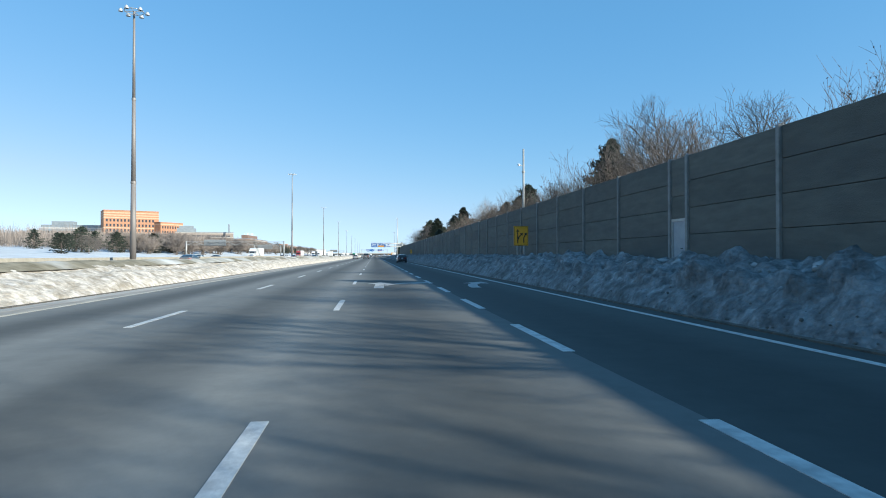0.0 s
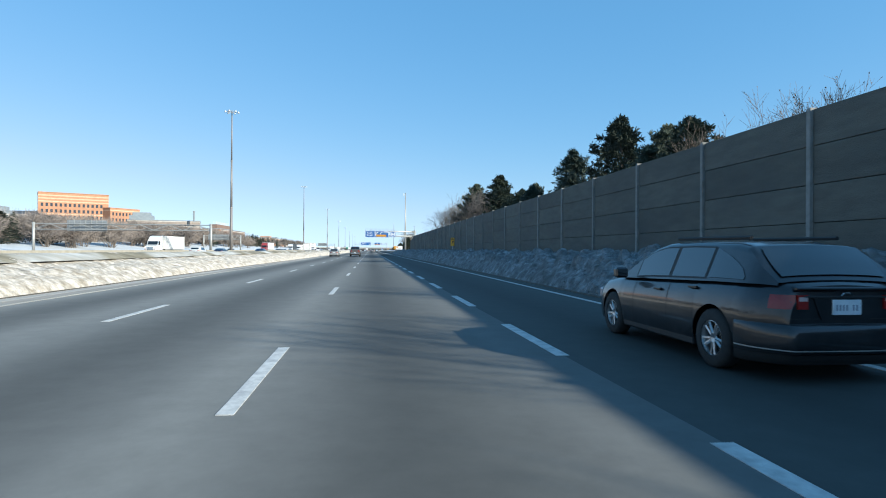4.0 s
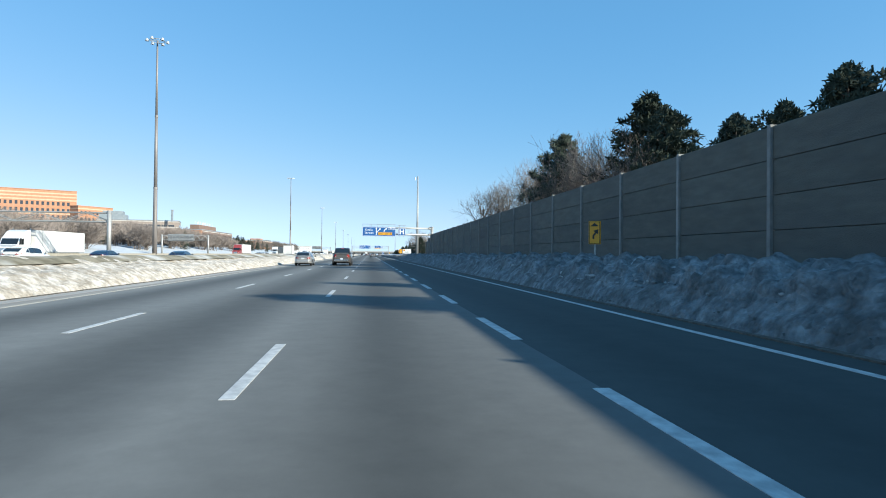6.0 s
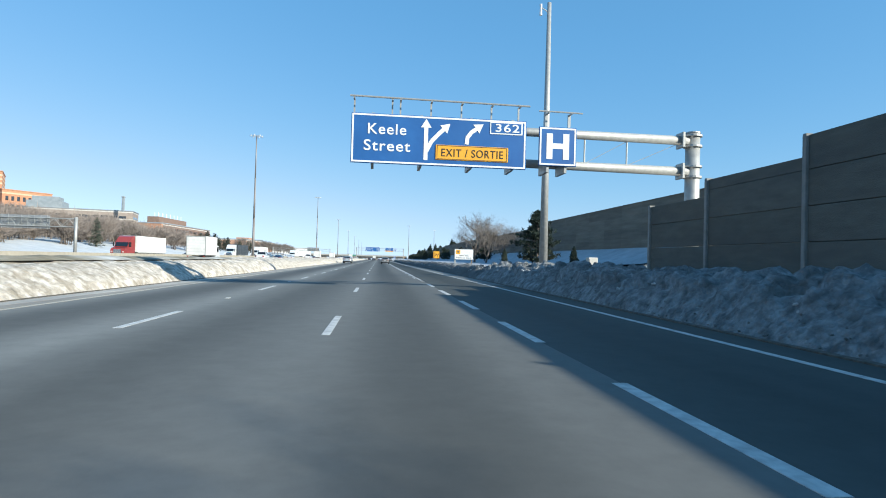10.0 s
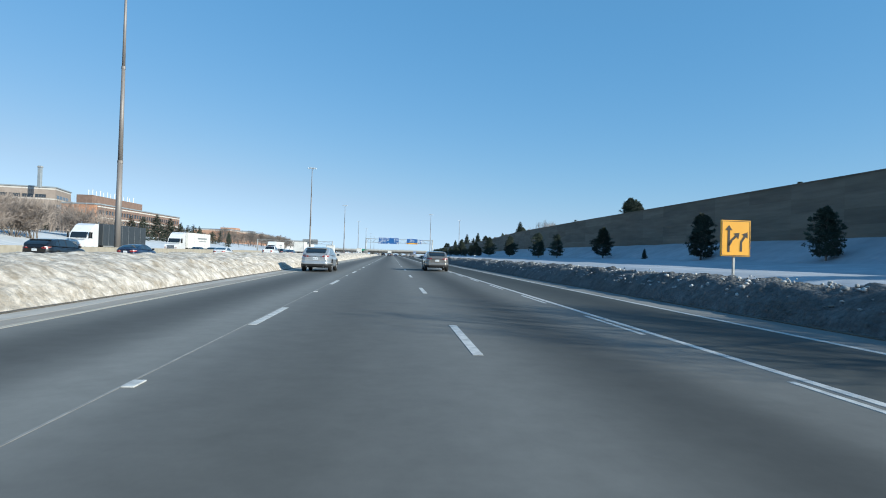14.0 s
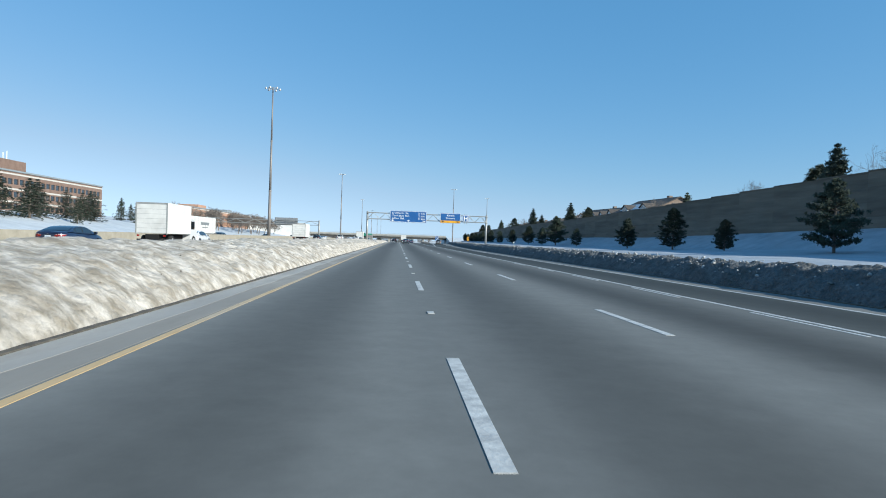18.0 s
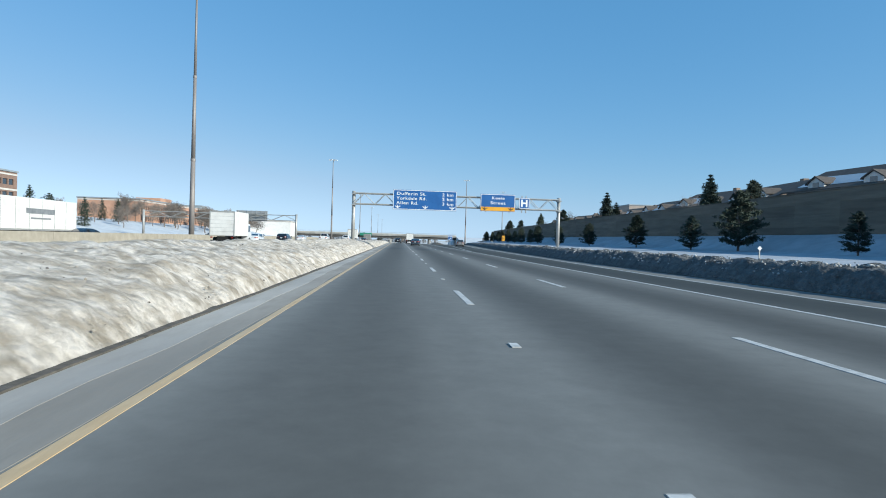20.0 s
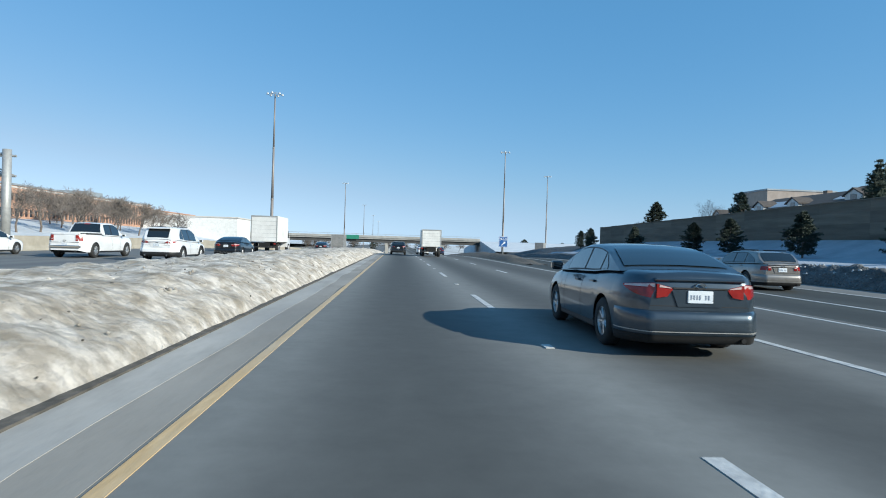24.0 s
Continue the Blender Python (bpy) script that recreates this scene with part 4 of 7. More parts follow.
def words(text, size, material, parent, at, width=None, bold=0.010):
    """Raised letters, standing upright in the plane y = 0 and read from -y."""
    cu = bpy.data.curves.new("letters", "FONT")
    cu.body, cu.size, cu.extrude, cu.offset = text, size, 0.006, bold * size
    cu.space_character = 1.12
    tmp = new("letters", cu)
    bpy.context.view_layer.update()
    me = bpy.data.meshes.new_from_object(tmp.evaluated_get(bpy.context.evaluated_depsgraph_get()))
    bpy.data.objects.remove(tmp)
    me.materials.clear()
    me.materials.append(material)
    xs = [v.co.x for v in me.vertices]
    s = width / (max(xs) - min(xs)) if width else 1.0
    # part the mesh into its letters: pieces whose widths overlap belong to one letter
    root = list(range(len(me.vertices)))

    def top_of(i):
        while root[i] != i:
            root[i] = root[root[i]]
            i = root[i]
        return i

    for p in me.polygons:
        for v in p.vertices[1:]:
            root[top_of(v)] = top_of(p.vertices[0])
    pieces = {}
    for p in me.polygons:
        pieces.setdefault(top_of(p.vertices[0]), []).append(tuple(p.vertices))
    spans = sorted((min(me.vertices[v].co.x for f in fs for v in f), max(me.vertices[v].co.x for f in fs for v in f), fs) for fs in pieces.values())
    letters = []
    for a, b, fs in spans:
        if letters and a < letters[-1][0] - 0.02 * size:
            letters[-1] = (max(b, letters[-1][0]), letters[-1][1] + fs)
        else:
            letters.append((b, fs))
    for _, fs in letters:
        used = sorted({v for f in fs for v in f})
        at_v = {v: i for i, v in enumerate(used)}
        m = Mesh().add([me.vertices[v].co for v in used], [tuple(at_v[v] for v in f) for f in fs])
        part("letter", m, material, parent, at=at @ pose(0, 0, 0, 90) @ Matrix.Diagonal((s, 1, 1, 1)))
    bpy.data.meshes.remove(me)


def board(parent, x0, x1, y, z0, z1, face=None, rim=0.06):
    b = part("sign_board", Mesh().cbox(x0, x1, y, y + 0.08, z0, z1, 0.015), face or BLUE, parent)
    fr = Mesh()
    for a in ((x0 + 0.03, x1 - 0.03, z1 - rim - 0.03, z1 - 0.03), (x0 + 0.03, x1 - 0.03, z0 + 0.03, z0 + rim + 0.03), (x0 + 0.03, x0 + rim + 0.03, z0 + rim + 0.03, z1 - rim - 0.03), (x1 - rim - 0.03, x1 - 0.03, z0 + rim + 0.03, z1 - rim - 0.03)):
        fr.box(a[0], a[1], y - 0.006, y, a[2], a[3])
    part("border", fr, WHITE if face is None else BLACK, b)
    return b


def flat_arrow(points, width, y, head=1.6, length=2.2):
    """A flat arrow on a sign, from points in x and z."""
    m = Mesh()
    left, right = [], []
    for i, (x, z) in enumerate(points):
        a, b = Vector(points[max(0, i - 1)]), Vector(points[min(len(points) - 1, i + 1)])
        d = (b - a).normalized()
        s = Vector((d.y, -d.x)) * width / 2
        left.append((x - s.x, z - s.y))
        right.append((x + s.x, z + s.y))
    rows = [[(l[0], y - 0.010, l[1]), (r[0], y - 0.010, r[1])] for l, r in zip(left, right)]
    m.grid(rows)
    tip, d = Vector(points[-1]), (Vector(points[-1]) - Vector(points[-2])).normalized()
    s = Vector((d.y, -d.x)) * width * head
    e = tip + d * width * length
    m.add([(tip.x - s.x, y - 0.012, tip.y - s.y), (tip.x + s.x, y - 0.012, tip.y + s.y), (e.x, y - 0.012, e.y)], [(0, 1, 2)])
    return m


def down_arrow(x, z, y):
    """A lane arrow: a short stem and two slanting barbs that meet at the tip."""
    m = Mesh().box(x - 0.045, x + 0.045, y - 0.012, y - 0.001, z + 0.06, z + 0.40)
    for s in (1, -1):
        m.prism([(x, z), (x, z + 0.13), (x + s * 0.28, z + 0.32), (x + s * 0.33, z + 0.25)], y - 0.0135, y - 0.001)
    return m


def hospital_letter(parent, x0, x1, y, z0, z1):
    b = board(parent, x0, x1, y, z0, z1)
    w, h = x1 - x0, z1 - z0
    m = Mesh()
    m.box(x0 + 0.20 * w, x0 + 0.36 * w, y - 0.012, y - 0.001, z0 + 0.17 * h, z1 - 0.17 * h)
    m.box(x1 - 0.36 * w, x1 - 0.20 * w, y - 0.012, y - 0.001, z0 + 0.17 * h, z1 - 0.17 * h)
    m.box(x0 + 0.36 * w, x1 - 0.36 * w, y - 0.012, y - 0.001, z0 + 0.44 * h, z0 + 0.58 * h)
    part("letter_h", m, WHITE, b)


# cantilever exit sign
g1 = thing("cantilever_sign", "blue overhead exit sign on a pale tubular cantilever", "road sign")
GX, GY = 10.3, 277.0
part("column", Mesh().tube((GX, GY, 0.3), (GX, GY, 6.9), 0.31, 0.29, 18), STEEL, g1, smooth=True)
part("column_cap", Mesh().lathe([(0, 0.31), (0.05, 0.30), (0.09, 0.0)], 18, "z"), STEEL, g1, at=pose(GX, GY, 6.88))
for z in (6.55, 5.26):
    part("arm_tube", Mesh().tube((GX - 0.25, GY - 0.05, z), (-3.3, GY - 0.05, z + 0.06), 0.19, 0.16, 14), STEEL, g1, smooth=True)
    part("flange", Mesh().cbox(GX - 0.62, GX - 0.50, GY - 0.35, GY + 0.25, z - 0.32, z + 0.32, 0.02), STEEL, g1)
    part("collar", Mesh().tube((GX, GY, z - 0.26), (GX, GY, z - 0.18), 0.38, n=18).tube((GX, GY, z + 0.18), (GX, GY, z + 0.26), 0.38, n=18), STEEL, g1)
    part("gusset", Mesh().cbox(GX - 0.5, GX - 0.25, GY - 0.06, GY + 0.02, z - 0.28, z + 0.28, 0.01), STEEL, g1)
for x in (5.6, 7.4):
    part("strut", Mesh().tube((x, GY - 0.05, 5.45), (x, GY - 0.05, 6.4), 0.035), STEEL, g1)
part("brace", Mesh().tube((5.6, GY - 0.05, 5.4), (7.4, GY - 0.05, 6.4), 0.012, n=5).tube((7.4, GY - 0.05, 5.4), (9.6, GY - 0.05, 6.4), 0.012, n=5), STEEL, g1)
SY = 275.6
sb = board(g1, -3.80, 2.82, SY, 4.82, 6.68)
hospital_letter(g1, 3.32, 4.80, SY, 5.02, 6.52)
words("Keele", 0.56, WHITE, sb, pose(-3.22, SY - 0.008, 5.92), 1.42)
words("Street", 0.56, WHITE, sb, pose(-3.34, SY - 0.008, 5.30), 1.72)
part("arrow", flat_arrow([(-1.02, 5.02), (-1.02, 5.7), (-1.02, 6.24)], 0.15, SY, 1.35), WHITE, sb)
part("arrow", flat_arrow([(-1.0, 5.35), (-0.82, 5.72), (-0.55, 6.02), (-0.36, 6.2)], 0.15, SY - 0.004, 1.35), WHITE, sb)
part("arrow", flat_arrow([(0.52, 5.68), (0.55, 5.95), (0.70, 6.15), (0.88, 6.28)], 0.15, SY, 1.35), WHITE, sb)
yb = part("exit_plate", Mesh().cbox(-0.65, 2.12, SY - 0.03, SY - 0.001, 5.06, 5.62, 0.01), YELLOW, sb)
words("EXIT / SORTIE", 0.42, BLACK, sb, pose(-0.45, SY - 0.036, 5.19), 2.35, 0.0)
fr = Mesh()
for a in ((-0.60, 2.07, 5.58, 5.60), (-0.60, 2.07, 5.08, 5.10), (-0.60, -0.58, 5.10, 5.58), (2.05, 2.07, 5.10, 5.58)):
    fr.box(a[0], a[1], SY - 0.034, SY - 0.030, a[2], a[3])
part("plate_border", fr, BLACK, sb)
nb = part("number_plate_board", Mesh().cbox(1.40, 2.66, SY - 0.02, SY - 0.001, 6.12, 6.60, 0.01), WHITE, sb)
part("number_field", Mesh().box(1.45, 2.61, SY - 0.026, SY - 0.02, 6.17, 6.55), BLUE, sb)
words("362", 0.42, WHITE, sb, pose(1.58, SY - 0.032, 6.22), 0.92)
part("light_bar", Mesh().tube((-3.85, SY - 0.35, 7.2), (2.85, SY - 0.35, 7.16), 0.035, n=6), STEEL, g1)
part("light_bar", Mesh().tube((3.2, SY - 0.35, 7.02), (4.9, SY - 0.35, 7.0), 0.03, n=6), STEEL, g1)
for x in (-3.7, -2.3, -2.0, -0.85, 0.3, 1.45, 2.5):
    part("bar_hanger", Mesh().box(x - 0.03, x + 0.03, SY - 0.36, SY - 0.02, 7.12, 7.18).box(x - 0.03, x + 0.03, SY + 0.02, SY + 0.08, 6.6, 7.18), STEEL, g1)
for x in (3.6, 4.5):
    part("bar_hanger", Mesh().box(x - 0.05, x + 0.05, SY + 0.02, SY + 0.1, 6.45, 7.02).box(x - 0.03, x + 0.03, SY - 0.36, SY + 0.02, 6.97, 7.02), STEEL, g1)
for x in (-3.0, -1.2, 0.7, 2.3, 3.7, 4.4):
    part("sign_rail", Mesh().box(x - 0.05, x + 0.05, SY + 0.08, GY - 0.18, 4.78, 6.72 if x < 3 else 6.5), STEEL, g1)


def truss(parent, xa, xb, y, z0, z1, bays, depth=1.0, rod=0.035, chord=0.075):
    """A box truss: four chords, each a part, and the lacing of each face."""
    for yy in (y, y + depth):
        for z in (z0, z1):
            part("chord", Mesh().tube((xa, yy, z), (xb, yy, z), chord, n=8), STEEL, parent)
    step = (xb - xa) / bays
    for k in range(bays):
        a, b = xa + k * step, xa + (k + 1) * step
        for yy in (y, y + depth):
            p = (a, yy, z0) if k % 2 == 0 else (a, yy, z1)
            q = (b, yy, z1) if k % 2 == 0 else (b, yy, z0)
            part("lacing", Mesh().tube(p, q, rod, n=6), STEEL, parent)
        part("lacing", Mesh().tube((a, y, z1), (b, y + depth, z1), rod, n=6), STEEL, parent)


g2 = thing("sign_gantry", "steel truss gantry spanning the carriageway with blue signs", "road sign")
G2Y = 564.0
for x in (-13.95, 10.55):
    part("column", Mesh().tube((x, G2Y + 0.5, 0), (x, G2Y + 0.5, 6.75), 0.215, 0.20, 16), STEEL, g2, smooth=True)
    for z in (6.3, 5.05):
        part("bracket", Mesh().cbox(x - 0.2, x + 0.2, G2Y - 0.1, G2Y + 1.1, z, z + 0.12, 0.02), STEEL, g2)
truss(g2, -13.95, 10.55, G2Y, 5.25, 6.5, 20)
S2 = G2Y - 0.35
sb = board(g2, -9.36, -1.90, S2, 4.72, 7.04)
for z, a, wa, n in ((6.42, "Dufferin St.", 3.4, "2 km"), (5.88, "Yorkdale Rd.", 3.5, "2 km"), (5.34, "Allen Rd.", 2.55, "3 km")):
    words(a, 0.5, WHITE, sb, pose(-8.95, S2 - 0.008, z), wa)
    words(n, 0.5, WHITE, sb, pose(-3.62, S2 - 0.008, z), 1.3)
for x in (-8.80, -5.58, -2.42):
    part("arrow", down_arrow(x, 4.86, S2), WHITE, sb)
kb = board(g2, 0.92, 5.08, S2, 4.88, 6.90)
words("Keele", 0.48, WHITE, kb, pose(2.25, S2 - 0.008, 6.28), 1.5)
words("Street", 0.48, WHITE, kb, pose(2.10, S2 - 0.008, 5.70), 1.8)
yb = part("exit_band", Mesh().cbox(0.97, 5.03, S2 - 0.02, S2 - 0.001, 4.92, 5.38, 0.008), YELLOW, kb)
for x in (1.45, 4.55):
    part("arrow", down_arrow(x, 4.98, S2 - 0.015), BLACK, kb)
hospital_letter(g2, 5.52, 6.80, S2, 5.28, 6.58)
for x in (-8.6, -6.5, -4.6, -2.6, 1.6, 4.4, 5.9, 6.4):
    part("sign_rail", Mesh().box(x - 0.05, x + 0.05, S2 + 0.08, S2 + 0.30, 4.8, 6.8), STEEL, g2)


def far_gantry(label, x0, x1, y, z0, z1, signs):
    """A gantry over the opposing lanes, seen from behind its signs."""
    t = thing("sign_gantry", label, "road sign")
    for x in (x0, x1):
        part("column", Mesh().tube((x, y, -0.1), (x, y, z1 + 0.3), 0.28, 0.26, 12), STEEL, t, smooth=True)
    truss(t, x0, x1, y, z0, z1, 12, 0.9, 0.05, 0.08)
    for a, b, c, d in signs:
        part("sign_board", Mesh().cbox(a, b, y + 1.05, y + 1.13, c, d, 0.02), SIGN_BACK, t, "back of a large sign")
        for x in np.arange(a + 0.4, b, 1.1):
            part("sign_rail", Mesh().box(x - 0.05, x + 0.05, y + 0.95, y + 1.04, c - 0.1, d + 0.1), STEEL, t)
        for z in np.arange(c + 0.3, d, 0.55):
            part("sign_rib", Mesh().box(a, b, y + 0.98, y + 1.045, z - 0.03, z + 0.03), STEEL, t)
    return t


far_gantry("steel gantry over the opposing lanes, backs of signs showing", -70, -33.8, 641.5, 4.9, 6.2, [(-48.5, -41, 4.6, 7.1)])
far_gantry("steel gantry over the opposing lanes near the offices", -72, -57, 366.3, 5.4, 6.9, [(-70.5, -62, 5.0, 7.4)])
far_gantry("distant steel gantry over the opposing lanes", -72, -36.5, 240, 5.2, 6.4, [(-66, -58, 4.9, 7.2)])


def lane_sign(label, x0, x1, y, z0, z1, legs, foot, arrows=True):
    """A yellow lane-use sign with black arrows."""
    t = thing("lane_sign", label, "road sign")
    b = board(t, x0, x1, y, z0, z1, YELLOW, 0.02)
    w, h = x1 - x0, z1 - z0
    if arrows:
        part("arrow", flat_arrow([(x0 + 0.26 * w, z0 + 0.12 * h), (x0 + 0.26 * w, z0 + 0.5 * h), (x0 + 0.26 * w, z0 + 0.72 * h)], 0.075 * w, y), BLACK, b)
        part("arrow", flat_arrow([(x0 + 0.27 * w, z0 + 0.30 * h), (x0 + 0.36 * w, z0 + 0.45 * h), (x0 + 0.50 * w, z0 + 0.56 * h)], 0.075 * w, y), BLACK, b)
        part("arrow", flat_arrow([(x0 + 0.68 * w, z0 + 0.14 * h), (x0 + 0.68 * w, z0 + 0.40 * h), (x0 + 0.80 * w, z0 + 0.56 * h)], 0.075 * w, y), BLACK, b)
    for x in legs:
        part("leg", Mesh().cbox(x - 0.045, x + 0.045, y + 0.085, y + 0.165, foot, z1 - 0.1, 0.01), STEEL, t)
    return t


lane_sign("amber lane-use sign with black arrows on two steel legs", 7.62, 8.70, 53.3, 2.0, 3.43, (7.9, 8.42), 0.5)
lane_sign("amber lane-use sign with black arrows on a single leg", 7.98, 9.18, 367.7, 1.58, 2.98, (8.58,), 0.4)
s = lane_sign("narrow amber sign with an arrow below the noise wall", -0.28, 0.28, 0, 1.85, 2.95, (0.0,), 0.6, False)
s.matrix_basis = pose(8.3, 184.2, 0, 0, 0, -35)
part("arrow", flat_arrow([(-0.05, 2.1), (-0.05, 2.25), (0.06, 2.4)], 0.09, 0), BLACK, s.children[0])
part("cross_band", Mesh().prism([(-0.2, 2.7), (0.2, 2.7), (0.0, 2.86)], -0.012, -0.001), BLACK, s.children[0])
lane_sign("small amber exit sign on a post in the snow", 12.5, 13.15, 614.3, 1.45, 2.55, (12.82,), 0.6)

bb = thing("information_board", "white roadside information board with a yellow square emblem", "road sign")
b = board(bb, 7.25, 9.72, 330.0, 1.42, 2.78, WHITE, 0.02)
words("Next Exit", 0.26, BLACK, b, pose(7.9, 329.99, 1.86), 1.2)
words("Prochaine Sortie", 0.26, BLACK, b, pose(7.42, 329.99, 1.58), 2.1)
em = part("emblem", Mesh().box(7.42, 8.02, 329.985, 329.998, 2.14, 2.68), YELLOW, b)
part("emblem_shape", Mesh().prism([(7.52, 2.56), (7.92, 2.56), (7.76, 2.26), (7.68, 2.26)], 329.975, 329.984), WOOD, em)
for z in (2.12, 2.56, 2.42, 2.30):
    part("bar", Mesh().box(8.15 if z > 2.2 else 7.4, 9.3 if z > 2.2 else 9.6, 329.99, 329.998, z - 0.012, z + 0.012), SIGN_BACK, b)
for x, mm in ((7.34, STEEL), (9.55, WOOD)):
    part("leg", Mesh().cbox(x - 0.09, x + 0.09, 330.09, 330.25, 0.4, 2.7, 0.01), mm, bb)

cab = thing("utility_cabinet", "pale utility cabinet half buried in snow", "cabinet")
part("cabinet_body", Mesh().cbox(11.5, 12.15, 292.2, 292.8, 0.6, 1.75, 0.03), PALE_CLAD, cab)
part("cabinet_door", Mesh().cbox(11.55, 12.1, 292.17, 292.2, 0.7, 1.65, 0.008), PALE_CLAD, cab)

blue_s = thing("service_sign", "blue square exit sign with a white arrow beside the gore", "road sign")
b = board(blue_s, 9.0, 10.6, 706, 1.2, 3.1)
words("362", 0.5, WHITE, b, pose(9.2, 705.99, 2.45), 1.2)
part("arrow", flat_arrow([(9.5, 1.5), (9.75, 1.75), (9.95, 1.95)], 0.16, 706), WHITE, b)
part("leg", Mesh().cbox(9.75, 9.87, 706.09, 706.2, -0.6, 3.0, 0.01), STEEL, blue_s)
for y in (431.5, 520, 596):
    d = thing("delineator", "small white diamond delineator on a thin post in the snow", "marker post", group="delineators")
    z = 1.05
    part("stake", Mesh().box(-0.02, 0.02, -0.02, 0.02, 0, 0.55), STEEL, d)
    part("reflector", Mesh().prism([(-0.11, 0.6), (0, 0.49), (0.11, 0.6), (0, 0.71)], -0.03, -0.022), WHITE, d)
    d.matrix_basis = pose(7.6, y, 0.75)


# ---- vehicles ----
def curve(points):
    xs, zs = [p[0] for p in points], [p[1] for p in points]
    return lambda s: float(np.interp(s, xs, zs))


tyre_data = Mesh().lathe([(-0.10, 0.20), (-0.105, 0.29), (-0.075, 0.325), (0.075, 0.325), (0.105, 0.29), (0.10, 0.20)], 26).data("tyre", RUBBER, True)
rim = Mesh().lathe([(0.06, 0.0), (0.075, 0.05), (0.06, 0.06)], 14)
rim.lathe([(-0.09, 0.205), (0.09, 0.205), (0.095, 0.19), (0.06, 0.18), (-0.02, 0.17)], 26)
for i in range(10):
    a = i * math.pi / 5 + (0.10 if i % 2 else -0.10)
    rim.tube((0.062, 0.05 * math.cos(a), 0.05 * math.sin(a)), (0.07, 0.19 * math.cos(a), 0.19 * math.sin(a)), 0.020, 0.016, 5)
rim_data = rim.data("rim", ALLOY)
disc_data = Mesh().lathe([(0.0, 0.0), (0.0, 0.2)], 20).data("brake_disc", UNDER)


def wheel(parent, x, y, r):
    s = r / 0.325
    w = part("wheel", tyre_data, None, parent, at=Matrix.Translation((x, y, r)) @ Matrix.Diagonal((s if x > 0 else -s, s, s, 1)))
    part("rim", rim_data, None, w, "spoked alloy rim")
    part("brake_disc", disc_data, None, w)


def car(name, label, category, at, paint, L, W, top, roof, belt_drop=0.02, wheels=(0.95, 3.65), r=0.325, tilt=0.42, windows=(), rear=(0.0, 0.0), shield=(0.0, 0.0), lamps=(0.74, 0.92, 0.34), plate_z=0.76, roof_rails=False, bed=None, lamp_mat=None, ends=None, group="", cladding=0.0, square=False):
    """A car that faces +y, its rear bumper at y = -L/2. top: the line of boot, waist and bonnet; roof: the line over the cabin, both by the distance from the rear."""
    t = thing(name, label, category, at, group)
    zt, zr = curve(top), curve(roof)
    arch = r + 0.055
    base = 0.21 if r < 0.36 else 0.30

    def zlow(s):
        z = base + 0.10 * max(0, 1 - s / 0.35) + 0.05 * max(0, (s - L + 0.4) / 0.4)
        for c in wheels:
            if abs(s - c) < arch:
                z = max(z, r + math.sqrt(arch * arch - (s - c) ** 2))
        return z

    def hw(s):
        e = min(s, L - s)
        return W / 2 * (1 - 0.24 * max(0, 1 - e / 0.42) ** 2 - 0.06 * max(0, 1 - e / 1.2) ** 2)

    def side(s, k):
        """A point of the right flank; k from 0 at the sill to 1 at the edge of the top."""
        lo, hi, w = zlow(s), zt(s), hw(s)
        z = lo + (hi - lo) * k
        u = (z - base) / max(0.05, hi - base)
        x = w * float(np.interp(u, [0, 0.15, 0.45, 0.62, 0.78, 0.90, 0.97, 1.0], [0.955, 0.985, 1.0, 0.995, 0.965, 0.925, 0.88, 0.80]))
        return x, z

    st = sorted(set([0, 0.02, 0.06, 0.12, 0.2, 0.32, L - 0.32, L - 0.2, L - 0.12, L - 0.06, L - 0.02, L] + [c + arch * math.cos(math.pi * i / 12) for c in wheels for i in range(13)] + list(np.linspace(0.45, L - 0.45, 14)) + [p[0] for p in top]))
    st = [s for s in st if 0 <= s <= L]
    ks = (0, 0.12, 0.3, 0.48, 0.62, 0.76, 0.88, 0.95, 1.0)
    rows = []
    for s in st:
        pts = [side(s, k) for k in ks]
        w, z = pts[-1]
        pts += [(w * 0.7, z + 0.012), (w * 0.35, z + 0.022)]
        ring = [(x, s - L / 2, zz) for x, zz in pts] + [(0, s - L / 2, z + 0.026)] + [(-x, s - L / 2, zz) for x, zz in reversed(pts)]
        rows.append(ring)
    m = Mesh().grid(rows)
    n = len(rows[0])
    m.f.append(tuple(range(n)))
    m.f.append(tuple((len(rows) - 1) * n + i for i in range(n - 1, -1, -1)))
    body = part("body", m, paint, t, smooth=True)
    body.data.set_sharp_from_angle(angle=radians(40))
    part("underbody", Mesh().box(-W / 2 + 0.2, W / 2 - 0.2, -L / 2 + 0.25, L / 2 - 0.25, base - 0.02, base + 0.4), UNDER, t)
    # cabin
    c0, c1 = roof[0][0], roof[-1][0]

    def cab_pt(s, h):
        b = zt(s) - belt_drop
        dz = max(0.0, zr(s) - b)
        w = hw(s) * 0.93
        return w - tilt * dz * h, b + dz * h

    def cab_top(s):
        return cab_pt(s, 0.97)[0] - 0.04, max(zr(s), zt(s) - belt_drop)

    cs = sorted(set(list(np.linspace(c0, c1, 22)) + [p[0] for p in roof]))
    rows = []
    for s in cs:
        pts = [cab_pt(s, h) for h in (0, 0.4, 0.8, 0.93)]
        w, z = cab_top(s)
        pts += [(w, z - 0.004), (w * 0.8, z + 0.010), (w * 0.4, z + 0.02)]
        rows.append([(x, s - L / 2, zz) for x, zz in pts] + [(0, s - L / 2, z + 0.024)] + [(-x, s - L / 2, zz) for x, zz in reversed(pts)])
    cabin = part("cabin", Mesh().grid(rows), paint, t, smooth=True)
